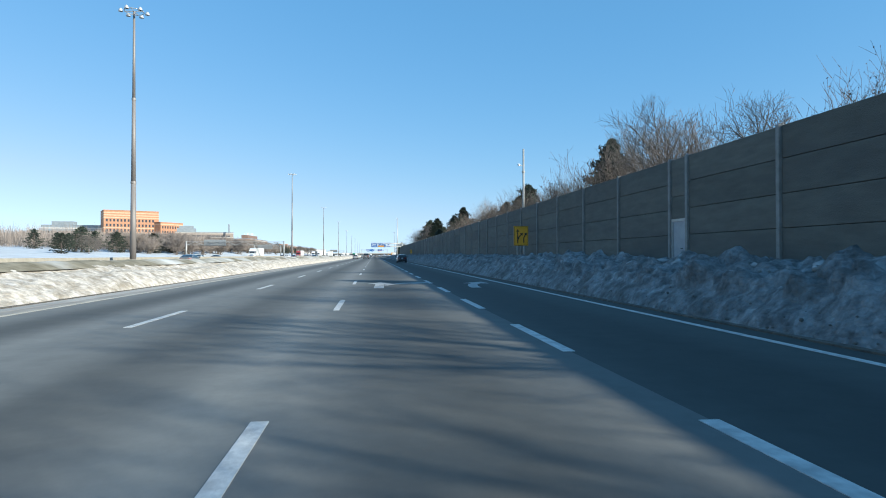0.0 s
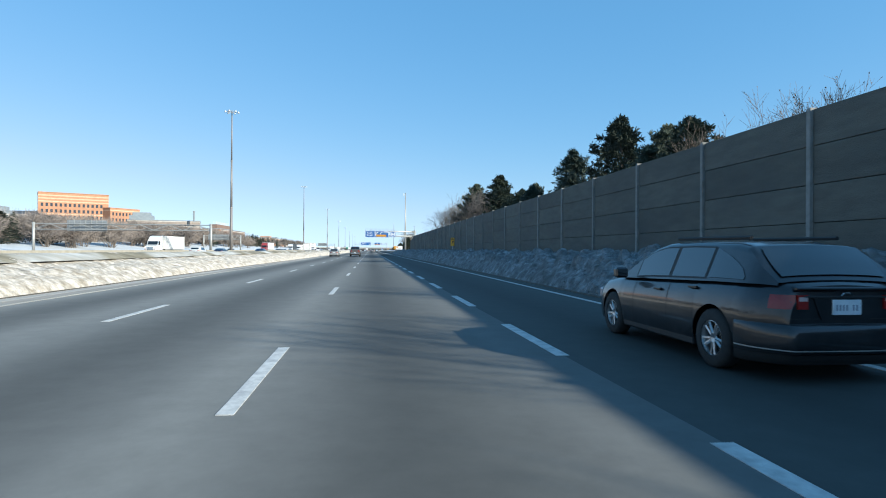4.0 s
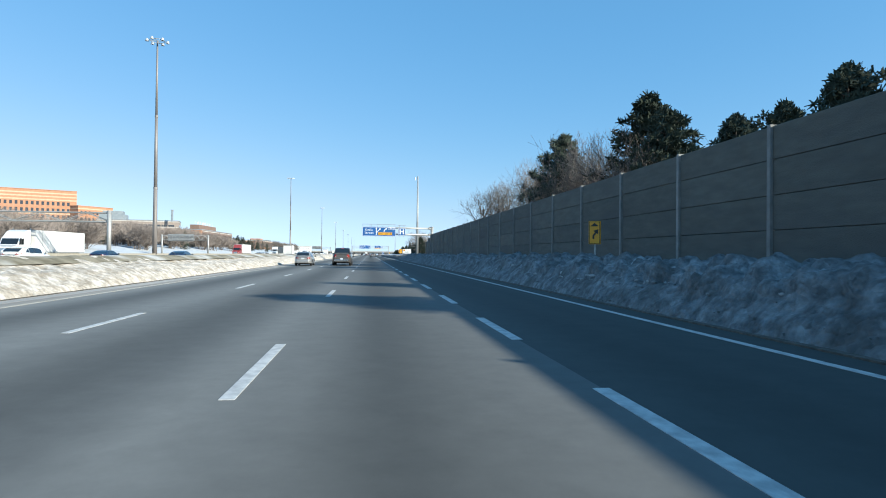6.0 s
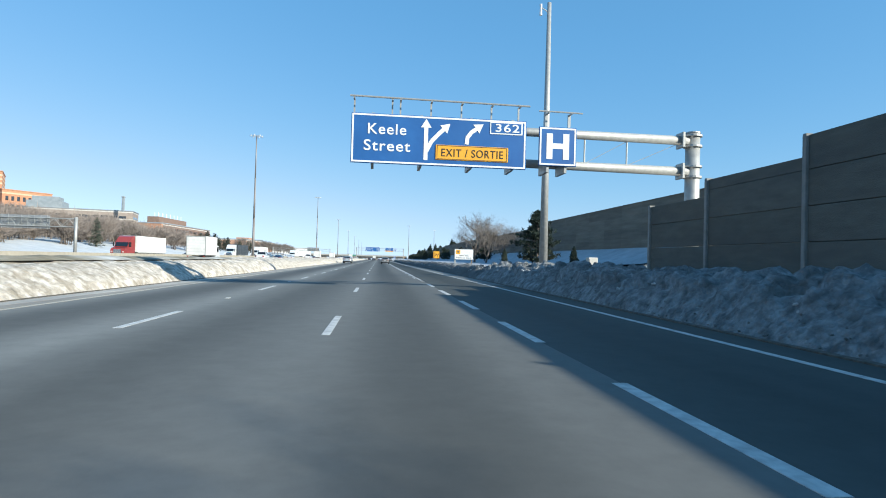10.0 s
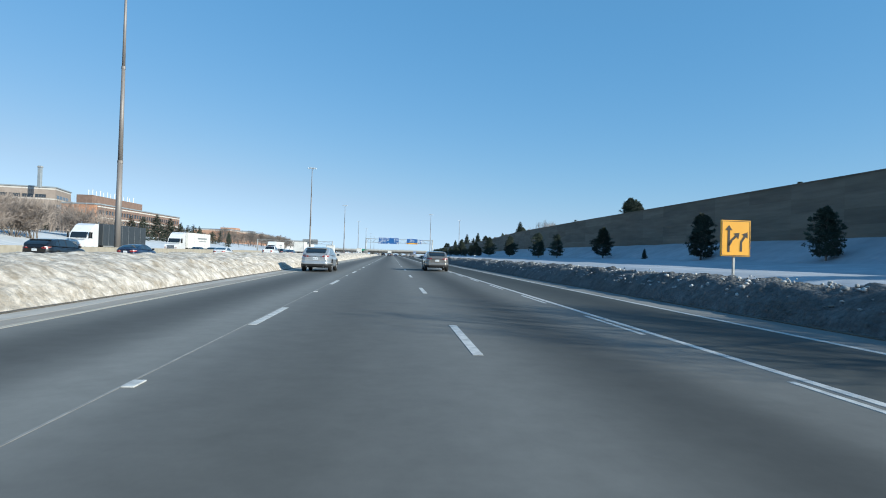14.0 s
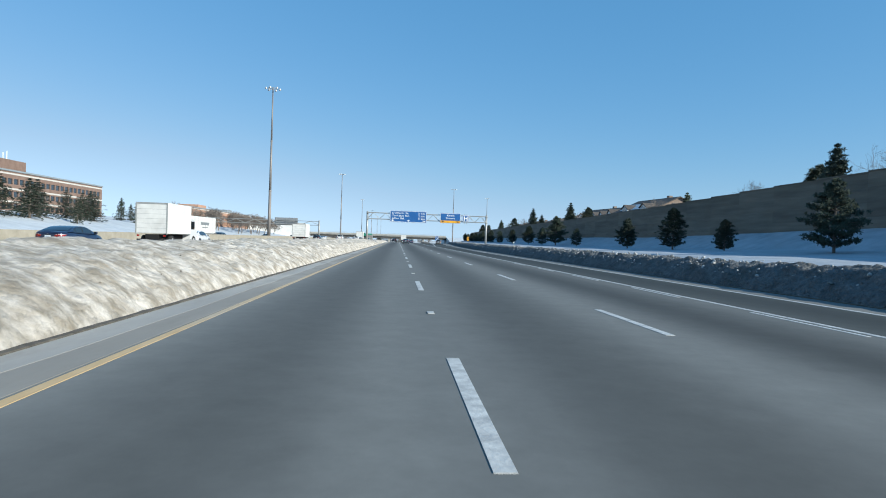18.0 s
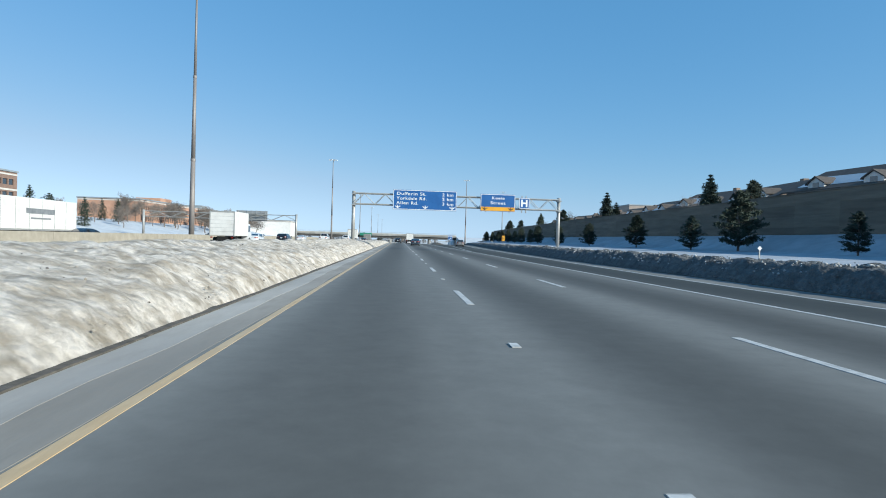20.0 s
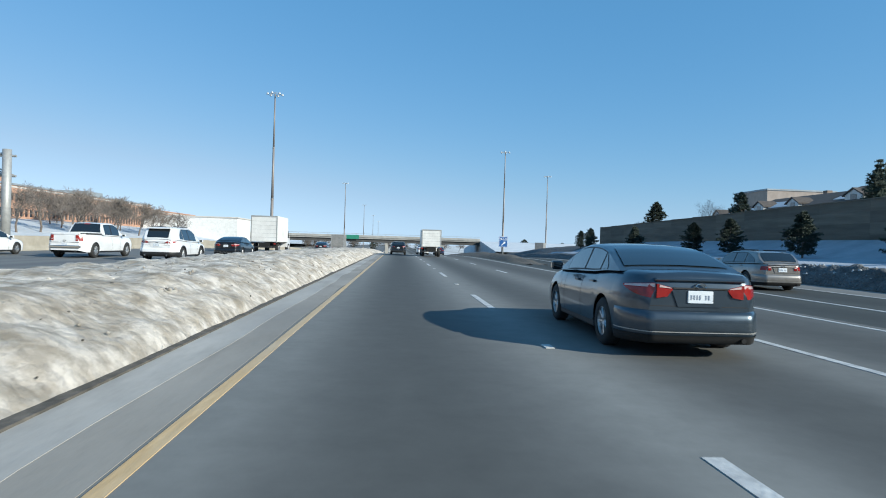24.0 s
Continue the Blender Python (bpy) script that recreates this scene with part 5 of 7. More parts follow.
    cabin.data.set_sharp_from_angle(angle=radians(50))

    def pane(s0, s1, h0=0.10, h1=0.86, sign=1, taper=False, out=0.007):
        rows = []
        for s in np.linspace(s0, s1, 9):
            row = []
            high = h1 if not taper else h0 + 0.12 + (h1 - h0 - 0.12) * min(1.0, ((s - s0) / (s1 - s0)) ** 0.6)
            for h in np.linspace(h0, high, 4):
                x, z = cab_pt(s, h)
                row.append((sign * (x + out), s - L / 2, z))
            rows.append(row)
        return Mesh().grid(rows)

    for sign in (1, -1):
        part("window_trim", pane(windows[0][0] - 0.03, windows[1][1] + 0.03, 0.06, 0.90, sign, False, 0.004), TRIM, t, "black trim round the side windows", True)
    for i, (s0, s1) in enumerate(windows):
        for sign in (1, -1):
            part("side_window", pane(s0, s1, sign=sign, taper=i == 2), GLASS_D, t, "dark tinted side window", True)

    def slope_glass(s0, s1, inset):
        rows = []
        for s in np.linspace(s0, s1, 8):
            w0, z = cab_top(s)
            dz = cab_top(s + 0.02)[1] - cab_top(s - 0.02)[1]
            k = math.hypot(dz, 0.04)
            w = max(0.2, w0 - inset)
            row = []
            for x in (-1, -0.7, -0.35, 0, 0.35, 0.7, 1):
                crown = float(np.interp(abs(x) * w / w0, [0, 0.4, 0.8, 1], [0.024, 0.02, 0.010, -0.004]))
                row.append((x * w, s - L / 2 - 0.014 * dz / k, z + crown + 0.014 * 0.04 / k))
            rows.append(row)
        return Mesh().grid(rows)

    part("rear_window", slope_glass(rear[0], rear[1], 0.05 if not cladding else 0.12), GLASS_D, t, "dark rear window", True)
    part("windscreen", slope_glass(shield[0], shield[1], 0.05), GLASS_D, t, "windscreen", True)
    # lamps, plate, trim
    z0, z1, inner = lamps
    for sign in (1, -1):
        rows = []
        for s in (0.0, 0.03, 0.08, 0.14, 0.20, 0.27, 0.33):
            u = s / 0.33 if not bed and not square else 0.0
            row = []
            for z in np.linspace(z0 + (z1 - z0) * 0.72 * u ** 1.3, z1 - 0.03 * u, 5):
                k = (z - zlow(s)) / max(0.05, zt(s) - zlow(s))
                row.append((sign * (side(s, min(0.97, k))[0] + 0.010), s - L / 2, z))
            rows.append(row)
        if bed or square:
            rows = rows[:4]
        lamp = part("tail_lamp", Mesh().grid(rows), lamp_mat or RED_LAMP, t, "red tail lamp wrapping the corner", True)
        xo = side(0.0, (0.5 * (z0 + z1) - zlow(0)) / (zt(0) - zlow(0)))[0]
        part("inner_lamp", Mesh().prism([(sign * (xo - 0.10), z0), (sign * (xo + 0.01), z0), (sign * (xo + 0.01), z1), (sign * (xo - 0.10), z1)] if bed or square else [(sign * inner, z1 - 0.075), (sign * (xo - 0.12), z0 + 0.02), (sign * (xo + 0.01), z0), (sign * (xo + 0.01), z1 - 0.01), (sign * (inner + 0.02), z1 - 0.05)], -L / 2 - 0.02, -L / 2 + 0.02), RED_LAMP, lamp)
        part("reverse_lamp", Mesh().prism([(sign * (xo - 0.09), z0 + 0.08), (sign * xo, z0 + 0.08), (sign * xo, z0 + 0.12), (sign * (xo - 0.09), z0 + 0.12)] if bed or square else [(sign * (inner + 0.02), z1 - 0.062), (sign * (xo - 0.02), z1 - 0.05), (sign * (xo - 0.02), z1 - 0.02), (sign * (inner + 0.03), z1 - 0.052)], -L / 2 - 0.026, -L / 2 - 0.019), CLEAR_LAMP, lamp, "clear lamp strip")
        strip_rows = []
        for s in (0.0, 0.04, 0.10, 0.17, 0.24, 0.30):
            u = s / 0.33
            strip_rows.append([(sign * (side(s, min(0.97, (z - zlow(s)) / max(0.05, zt(s) - zlow(s))))[0] + 0.014), s - L / 2, z) for z in np.linspace(z1 - 0.03 * u - 0.05 * (1 - 0.6 * u), z1 - 0.03 * u - 0.008, 3)])
        if not bed and not square:
            part("clear_lens", Mesh().grid(strip_rows), CLEAR_LAMP, lamp, "clear upper lens", True)
        part("headlamp", Mesh().cbox(min(sign * 0.48, sign * 0.74), max(sign * 0.48, sign * 0.74), L / 2 - 0.22, L / 2 - 0.04, zt(L - 0.2) - 0.24, zt(L - 0.2) - 0.08, 0.02), CLEAR_LAMP, t)
        xm = hw(shield[0] + 0.45)
        sm = shield[0] + 0.42
        mir = part("door_mirror", Mesh().cbox(min(sign * (xm + 0.02), sign * (xm + 0.21)), max(sign * (xm + 0.02), sign * (xm + 0.21)), sm - L / 2 - 0.07, sm - L / 2 + 0.06, zt(sm) - 0.02, zt(sm) + 0.13, 0.03), paint, t)
        part("mirror_glass", Mesh().box(min(sign * (xm + 0.045), sign * (xm + 0.19)), max(sign * (xm + 0.045), sign * (xm + 0.19)), sm - L / 2 - 0.074, sm - L / 2 - 0.071, zt(sm) + 0.005, zt(sm) + 0.105), GLASS_D, mir)
        for s0, s1 in windows[:2]:
            s = s0 + 0.12
            x, z = side(s, 0.80)
            part("door_handle", Mesh().cbox(min(sign * x, sign * (x + 0.035)), max(sign * x, sign * (x + 0.035)), s - L / 2 - 0.02, s - L / 2 + 0.16, z - 0.015, z + 0.015, 0.006), paint, t)
            part("door_gap", Mesh().grid([[(sign * (side(s1 + 0.02, k)[0] + 0.003), s1 + 0.02 + d - L / 2, side(s1 + 0.02, k)[1]) for d in (-0.006, 0.006)] for k in np.linspace(0.1, 0.99, 10)]), TRIM, t)
        x = W / 2 * 0.955
        part("sill", Mesh().cbox(min(sign * (x - 0.08), sign * (x + 0.015)), max(sign * (x - 0.08), sign * (x + 0.015)), wheels[0] + arch - L / 2, wheels[1] - arch - L / 2, base - 0.02, base + 0.09, 0.02), TRIM, t)
    pl = part("plate", Mesh().cbox(-0.155, 0.155, -L / 2 - 0.03, -L / 2 - 0.012, plate_z - 0.075, plate_z + 0.075, 0.004), PLATE, t, "white registration plate with blurred bars")
    for i in range(7):
        if i != 4:
            part("plate_bar", Mesh().box(-0.122 + 0.036 * i, -0.108 + 0.036 * i, -L / 2 - 0.034, -L / 2 - 0.030, plate_z - 0.032, plate_z + 0.025), PLATE_BLUE, pl)
    part("plate_recess", Mesh().prism([(-0.36, plate_z + 0.11), (0.36, plate_z + 0.11), (0.27, plate_z - 0.12), (-0.27, plate_z - 0.12)], -L / 2 - 0.014, -L / 2 + 0.02), paint, t)
    part("badge", Mesh().lathe([(-0.008, 0.055), (0.008, 0.055), (0.008, 0.04), (-0.008, 0.04)], 16), CHROME, t, "chrome oval emblem", at=pose(0, -L / 2 - 0.022, min(plate_z + 0.185, zt(0.03) - 0.085), 0, 0, 90) @ Matrix.Diagonal((1, 1.25, 0.85, 1)))
    xb = side(0.0, 0.2)[0]
    part("boot_lip", Mesh().cbox(-xb * 0.9, xb * 0.9, -L / 2 - 0.02, -L / 2 + 0.08, zt(0.03) - 0.03, zt(0.03) + 0.012, 0.015), paint, t)
    # On cars the strip is black for the shadow above the plate; on pickups chrome.
    part("plate_strip", Mesh().cbox(-inner, inner, -L / 2 - 0.026, -L / 2 + 0.0, plate_z + 0.088, plate_z + 0.112, 0.006), TRIM if not bed else CHROME, t, "dark strip above the plate")
    bh = 0.66 if not bed else 0.5

    def bumper(levels):
        rows = []
        flank = [(hw(s) + 0.012, s - 0.075 * (1 - s / 0.55), s) for s in (0.5, 0.42, 0.34, 0.26, 0.19, 0.13, 0.08, 0.04, 0.015)]
        back = [(hw(0.0) * u, -0.080 - 0.02 * (1 - u * u), 0.0) for u in (0.97, 0.9, 0.75, 0.5, 0.25, 0)]
        right = flank + back
        for sign, pts in ((1, right), (-1, right[-2::-1])):
            for x, y, s in pts:
                rows.append([(sign * x * (1 - 0.25 * o), y + o * (1 - s * 1.6) - L / 2, base + z) for z, o in levels])
        return Mesh().grid(rows)

    if not bed:
        part("rear_bumper", bumper([(0.0, 0.14), (0.04, 0.05), (0.10, 0.012), (0.18, 0.0), (0.28, 0.0), (0.34, 0.012), (0.375, 0.04), (0.39, 0.10)]), paint, t, smooth=True)
        if cladding:
            part("bumper_cladding", bumper([(0.02, 0.06), (0.06, 0.0), (0.12, -0.010), (cladding - 0.02, -0.010), (cladding, 0.0)]), TRIM, t, "black plastic bumper cladding", True)
            sp = rear[1] + 0.10
            wr, zz = cab_top(sp)
            part("roof_spoiler", Mesh().cbox(-wr * 0.92, wr * 0.92, sp - L / 2 - 0.26, sp - L / 2 + 0.12, zz - 0.035, zz + 0.022, 0.015), paint, t, "roof spoiler above the rear window")
            for c in wheels:
                for sign in (1, -1):
                    rim_rows = []
                    for k in range(15):
                        a = math.pi * k / 14
                        rim_rows.append([(sign * (W / 2 * 0.985 + e), c + rr * math.cos(a) - L / 2, r + rr * math.sin(a)) for rr, e in ((arch - 0.02, -0.05), (arch - 0.01, 0.022), (arch + 0.055, 0.022), (arch + 0.065, -0.05))])
                    part("arch_trim", Mesh().grid(rim_rows), TRIM, t, "black wheel-arch trim")
        part("bumper_trim", bumper([(-0.03, 0.20), (-0.01, 0.05), (0.05, 0.025), (0.09, 0.0)]), UNDER, t, "black lower bumper insert", True)
        part("bumper_line", bumper([(0.125, -0.004), (0.137, -0.006)]), STEEL, t, "thin bright line along the bumper")
    for sign in (ends or (1,)):
        part("exhaust", Mesh().tube((sign * 0.52, -L / 2 - (0.09 if not cladding else 0.125), base + 0.04), (sign * 0.52, -L / 2 + 0.15, base + (0.03 if not cladding else 0.09)), 0.030 if not cladding else 0.045, n=12), UNDER if not cladding else CHROME, t)
    part("boot_line", Mesh().box(-xb * 0.98, xb * 0.98, -L / 2 - 0.003, -L / 2 + 0.05, z0 - 0.10, z0 - 0.092), TRIM, t)
    if bed:
        part("brake_light", Mesh().box(-0.15, 0.15, rear[1] - L / 2 - 0.04, rear[1] - L / 2, cab_top(rear[1] - 0.03)[1] + 0.028, cab_top(rear[1])[1] + 0.036), RED_LAMP, t)
    for s in wheels:
        for sign in (1, -1):
            wheel(t, sign * (W / 2 - 0.115), s - L / 2, r)
    if roof_rails:
        for sign in (1, -1):
            w = cab_top((c0 + c1) / 2)[0] - 0.06
            zz = max(p[1] for p in roof) + 0.06
            part("roof_rail", Mesh().tube((sign * w, c0 + 0.6 - L / 2, zz - 0.02), (sign * w, c1 - 1.2 - L / 2, zz - 0.01), 0.022, n=6), TRIM, t)
    if bed:
        # The body is solid here: a near-black panel stands for the shaded bed.
        part("bed", Mesh().box(-W / 2 + 0.16, W / 2 - 0.16, -L / 2 + 0.10, bed - L / 2, zt(0.5) + 0.028, zt(0.5) + 0.034), UNDER, t, "near-black panel on the solid body, for the shaded load bed")
        for sign in (1, -1):
            part("bed_rail", Mesh().cbox(sign * (W / 2 - 0.13) - 0.06, sign * (W / 2 - 0.13) + 0.06, -L / 2 + 0.40, bed - L / 2, zt(0.5) - 0.02, zt(0.5) + 0.045, 0.02), TRIM, t)
        part("tailgate_rail", Mesh().cbox(-W / 2 + 0.26, W / 2 - 0.26, -L / 2 + 0.0, -L / 2 + 0.08, zt(0.5) - 0.04, zt(0.5) + 0.045, 0.02), paint, t)
        part("step_bumper", Mesh().cbox(-W / 2 + 0.22, W / 2 - 0.22, -L / 2 - 0.08, -L / 2 + 0.1, 0.52, 0.66, 0.03), CHROME, t, "chrome step bumper")
    return t


SEDAN = dict(L=4.64, W=1.78, top=[(0, 0.84), (0.03, 0.97), (0.10, 1.03), (0.45, 1.055), (0.95, 1.045), (1.6, 1.0), (3.2, 0.955), (3.55, 0.95), (4.1, 0.86), (4.45, 0.74), (4.6, 0.62), (4.64, 0.52)],
             roof=[(0.52, 1.04), (0.9, 1.18), (1.25, 1.295), (1.6, 1.36), (2.0, 1.385), (2.4, 1.38), (2.7, 1.34), (3.05, 1.21), (3.65, 0.93)],
             wheels=(1.0, 3.70), windows=((1.30, 2.02), (2.10, 3.02), (0.98, 1.24)), rear=(0.66, 1.42), shield=(2.72, 3.5))
SUV = dict(L=4.74, W=1.90, top=[(0, 0.92), (0.04, 1.06), (0.12, 1.12), (0.6, 1.12), (1.6, 1.07), (3.3, 1.03), (3.7, 1.02), (4.3, 0.92), (4.6, 0.80), (4.7, 0.68), (4.74, 0.6)],
           roof=[(0.10, 1.12), (0.30, 1.28), (0.58, 1.44), (0.78, 1.50), (1.2, 1.545), (2.0, 1.56), (2.6, 1.535), (2.85, 1.48), (3.2, 1.31), (3.75, 1.02)],
           wheels=(0.98, 3.73), r=0.365, windows=((1.25, 2.0), (2.08, 3.05), (0.72, 1.18)), rear=(0.15, 0.70), shield=(2.88, 3.65), cladding=0.20, lamps=(0.93, 1.07, 0.42), plate_z=0.84, ends=(1, -1), tilt=0.36)
WAGON = dict(L=4.48, W=1.74, top=[(0, 0.82), (0.03, 0.95), (0.12, 1.0), (0.9, 0.99), (3.1, 0.93), (3.4, 0.92), (4.0, 0.84), (4.35, 0.74), (4.45, 0.62), (4.48, 0.55)],
             roof=[(0.10, 1.0), (0.32, 1.20), (0.52, 1.36), (0.8, 1.40), (1.6, 1.42), (2.3, 1.41), (2.6, 1.35), (2.9, 1.20), (3.42, 0.92)],
             wheels=(0.92, 3.64), r=0.33, windows=((1.15, 1.9), (1.98, 2.86), (0.45, 1.08)), rear=(0.15, 0.50), shield=(2.62, 3.3), roof_rails=True, lamps=(0.74, 0.88, 0.46), square=True)
PICKUP = dict(L=5.85, W=2.0, top=[(0, 1.15), (0.04, 1.26), (0.1, 1.28), (1.95, 1.28), (2.1, 1.24), (4.1, 1.20), (4.4, 1.20), (5.3, 1.14), (5.7, 1.04), (5.82, 0.9), (5.85, 0.8)],
              roof=[(1.98, 1.26), (2.10, 1.60), (2.25, 1.86), (2.6, 1.91), (3.4, 1.91), (3.7, 1.84), (4.0, 1.58), (4.5, 1.2)],
              wheels=(1.15, 4.83), r=0.40, windows=((2.32, 2.98), (3.08, 3.95)), rear=(2.02, 2.24), shield=(3.72, 4.42), bed=1.95, lamps=(0.90, 1.20, 0.74), plate_z=0.72, tilt=0.26)
COUPE = dict(L=4.7, W=1.84, top=[(0, 0.85), (0.05, 1.0), (0.3, 1.04), (1.2, 1.0), (3.2, 0.94), (3.6, 0.93), (4.2, 0.83), (4.55, 0.72), (4.7, 0.55)],
             roof=[(0.35, 1.04), (0.9, 1.2), (1.4, 1.33), (1.9, 1.40), (2.4, 1.40), (2.7, 1.35), (3.05, 1.2), (3.7, 0.93)],
             wheels=(1.0, 3.8), r=0.335, windows=((1.2, 1.95), (2.05, 3.05)), rear=(0.5, 1.3), shield=(2.72, 3.5))

# the carriageway
car("sedan", "slate-blue four-door sedan with red tail lamps, wet-salted sides", "car", pose(-5.30, 611.4, 0, 0, 0, -2), P_SEDAN, **SEDAN)
car("crossover", "silver crossover with twin exhausts and red lamps", "car", pose(-9.35, 385.9, 0, 0, 0, -1), P_SILVER, **SUV)
car("estate_car", "champagne-silver estate car with roof rails", "car", pose(-9.05, 221.0, 0, 0, 0, 0), P_WAGON, **WAGON)
car("pickup_truck", "grey-brown crew-cab pickup with chrome step bumper", "pickup truck", pose(-5.25, 223.8, 0, 0, 0, 0), P_BROWN, **PICKUP)
car("suv", "dusty sand-grey sport utility car", "car", pose(-1.05, 394.4, 0, 0, 0, 0), P_BEIGE, **dict(SUV, ends=(1,)))
car("hatchback", "black car travelling in the exit lane", "car", pose(2.3, 115.5, 0, 0, 0, 0), P_BLACK, **WAGON)
car("sedan", "white sedan far ahead", "car", pose(-5.3, 690, float(road_z(690))), P_WHITE, **SEDAN)
car("suv", "dark sport utility car far ahead", "car", pose(-8.9, 676, float(road_z(676))), P_BLACK, **SUV)
car("sedan", "dark sedan far ahead by the bridge", "car", pose(-1.8, 705, float(road_z(705))), P_NAVY, **SEDAN)
# the express lanes
car("jeep_suv", "white square-backed sport utility car on the express lanes", "car", pose(-20.9, 634.7, 0.02, 0, 0, 0), P_WHITE, **dict(SUV, roof=[(0.06, 1.12), (0.18, 1.4), (0.36, 1.66), (0.6, 1.72), (2.4, 1.74), (2.8, 1.66), (3.2, 1.4), (3.75, 1.02)], rear=(0.09, 0.34), roof_rails=True))
car("coupe", "white low sports sedan on the express lanes", "car", pose(-28, 504.5, 0.02), P_WHITE, **COUPE)
car("pickup_truck", "white crew-cab pickup on the express lanes", "pickup truck", pose(-26.3, 637.2, 0.02), P_WHITE, **PICKUP)
car("suv", "black sport utility car on the express lanes", "car", pose(-27, 387.5, 0.02), P_BLACK, **SUV)
car("sedan", "navy sedan on the express lanes", "car", pose(-26.5, 399, 0.02), P_NAVY, **SEDAN)
car("sedan", "dark grey sedan on the express lanes", "car", pose(-20.5, 645, 0.02), P_BLACK, **SEDAN)
car("sedan", "grey sedan on the express lanes", "car", pose(-28, 96.5, 0.02), P_BEIGE, **SEDAN)
car("sedan", "navy sedan behind the snowy median", "car", pose(-24, 229, 0.02), P_NAVY, **SEDAN)
car("sedan", "dark blue sedan on the far express lane", "car", pose(-31, 226, 0.02), P_NAVY, **SEDAN)
car("suv", "white sport utility car on the far express lane", "car", pose(-31, 211, 0.02), P_WHITE, **SUV)
car("sedan", "black sedan on the express lanes ahead", "car", pose(-20, 690, float(road_z(690))), P_BLACK, **SEDAN)
car("sedan", "white sedan on the express lanes passing the snowy median", "car", pose(-28.5, 432.5, 0.02), P_WHITE, **COUPE)
car("pickup_truck", "white pickup on the middle express lane", "pickup truck", pose(-25.5, 450.5, 0.02), P_WHITE, **PICKUP)
car("suv", "black sport utility car behind the white pickup", "car", pose(-27, 468, 0.02), P_BLACK, **SUV)
car("sedan", "navy sedan following the black utility car", "car", pose(-27, 480, 0.02), P_NAVY, **SEDAN)
car("estate_car", "dusty grey estate car on the exit ramp", "car", pose(4.95, 624.6, 0, 0, 0, -4), P_BEIGE, **WAGON)
car("pickup_truck", "white pickup beside the snowy median", "pickup truck", pose(-25, 371, 0.02), P_WHITE, **PICKUP)
car("sedan", "white sedan level with the overhead signs", "car", pose(-30, 585, 0.02), P_WHITE, **COUPE)
car("suv", "black sport utility car near the signed gantry", "car", pose(-28.5, 599, 0.02), P_BLACK, **SUV)
car("sedan", "white low sedan ahead of the pickup on the far express lane", "car", pose(-31.5, 636, 0.02), P_WHITE, **COUPE)
# the opposing lanes
for x, y, p, lab in ((-42, 150, P_WHITE, "white car on the opposing lanes"), (-46, 300, P_BLACK, "black car on the opposing lanes"), (-42, 560, P_BLACK, "black car behind the median barrier"), (-50, 575, P_WHITE, "white car behind the median barrier"), (-40.3, 458, P_BLACK, "black car before the white trailer lorry"), (-40.3, 467, P_NAVY, "navy car before the white trailer lorry"), (-42, 720, P_WHITE, "white car on the opposing lanes"), (-44, 388, P_BLACK, "black car queuing behind the barrier"), (-44, 395, P_WHITE, "white car queuing behind the barrier"), (-44, 403, P_NAVY, "navy car queuing behind the barrier"), (-48, 408, P_BLACK, "black car on the second opposing lane"), (-42, 530, P_NAVY, "navy car on the opposing lanes"), (-44, 610, P_BLACK, "black car near the far gantry"), (-42, 640, P_WHITE, "white car near the far gantry"), (-46, 180, P_NAVY, "navy car on the opposing lanes")):
    car("sedan", lab, "car", pose(x, y, 0.02, 0, 0, 180), p, **SEDAN)


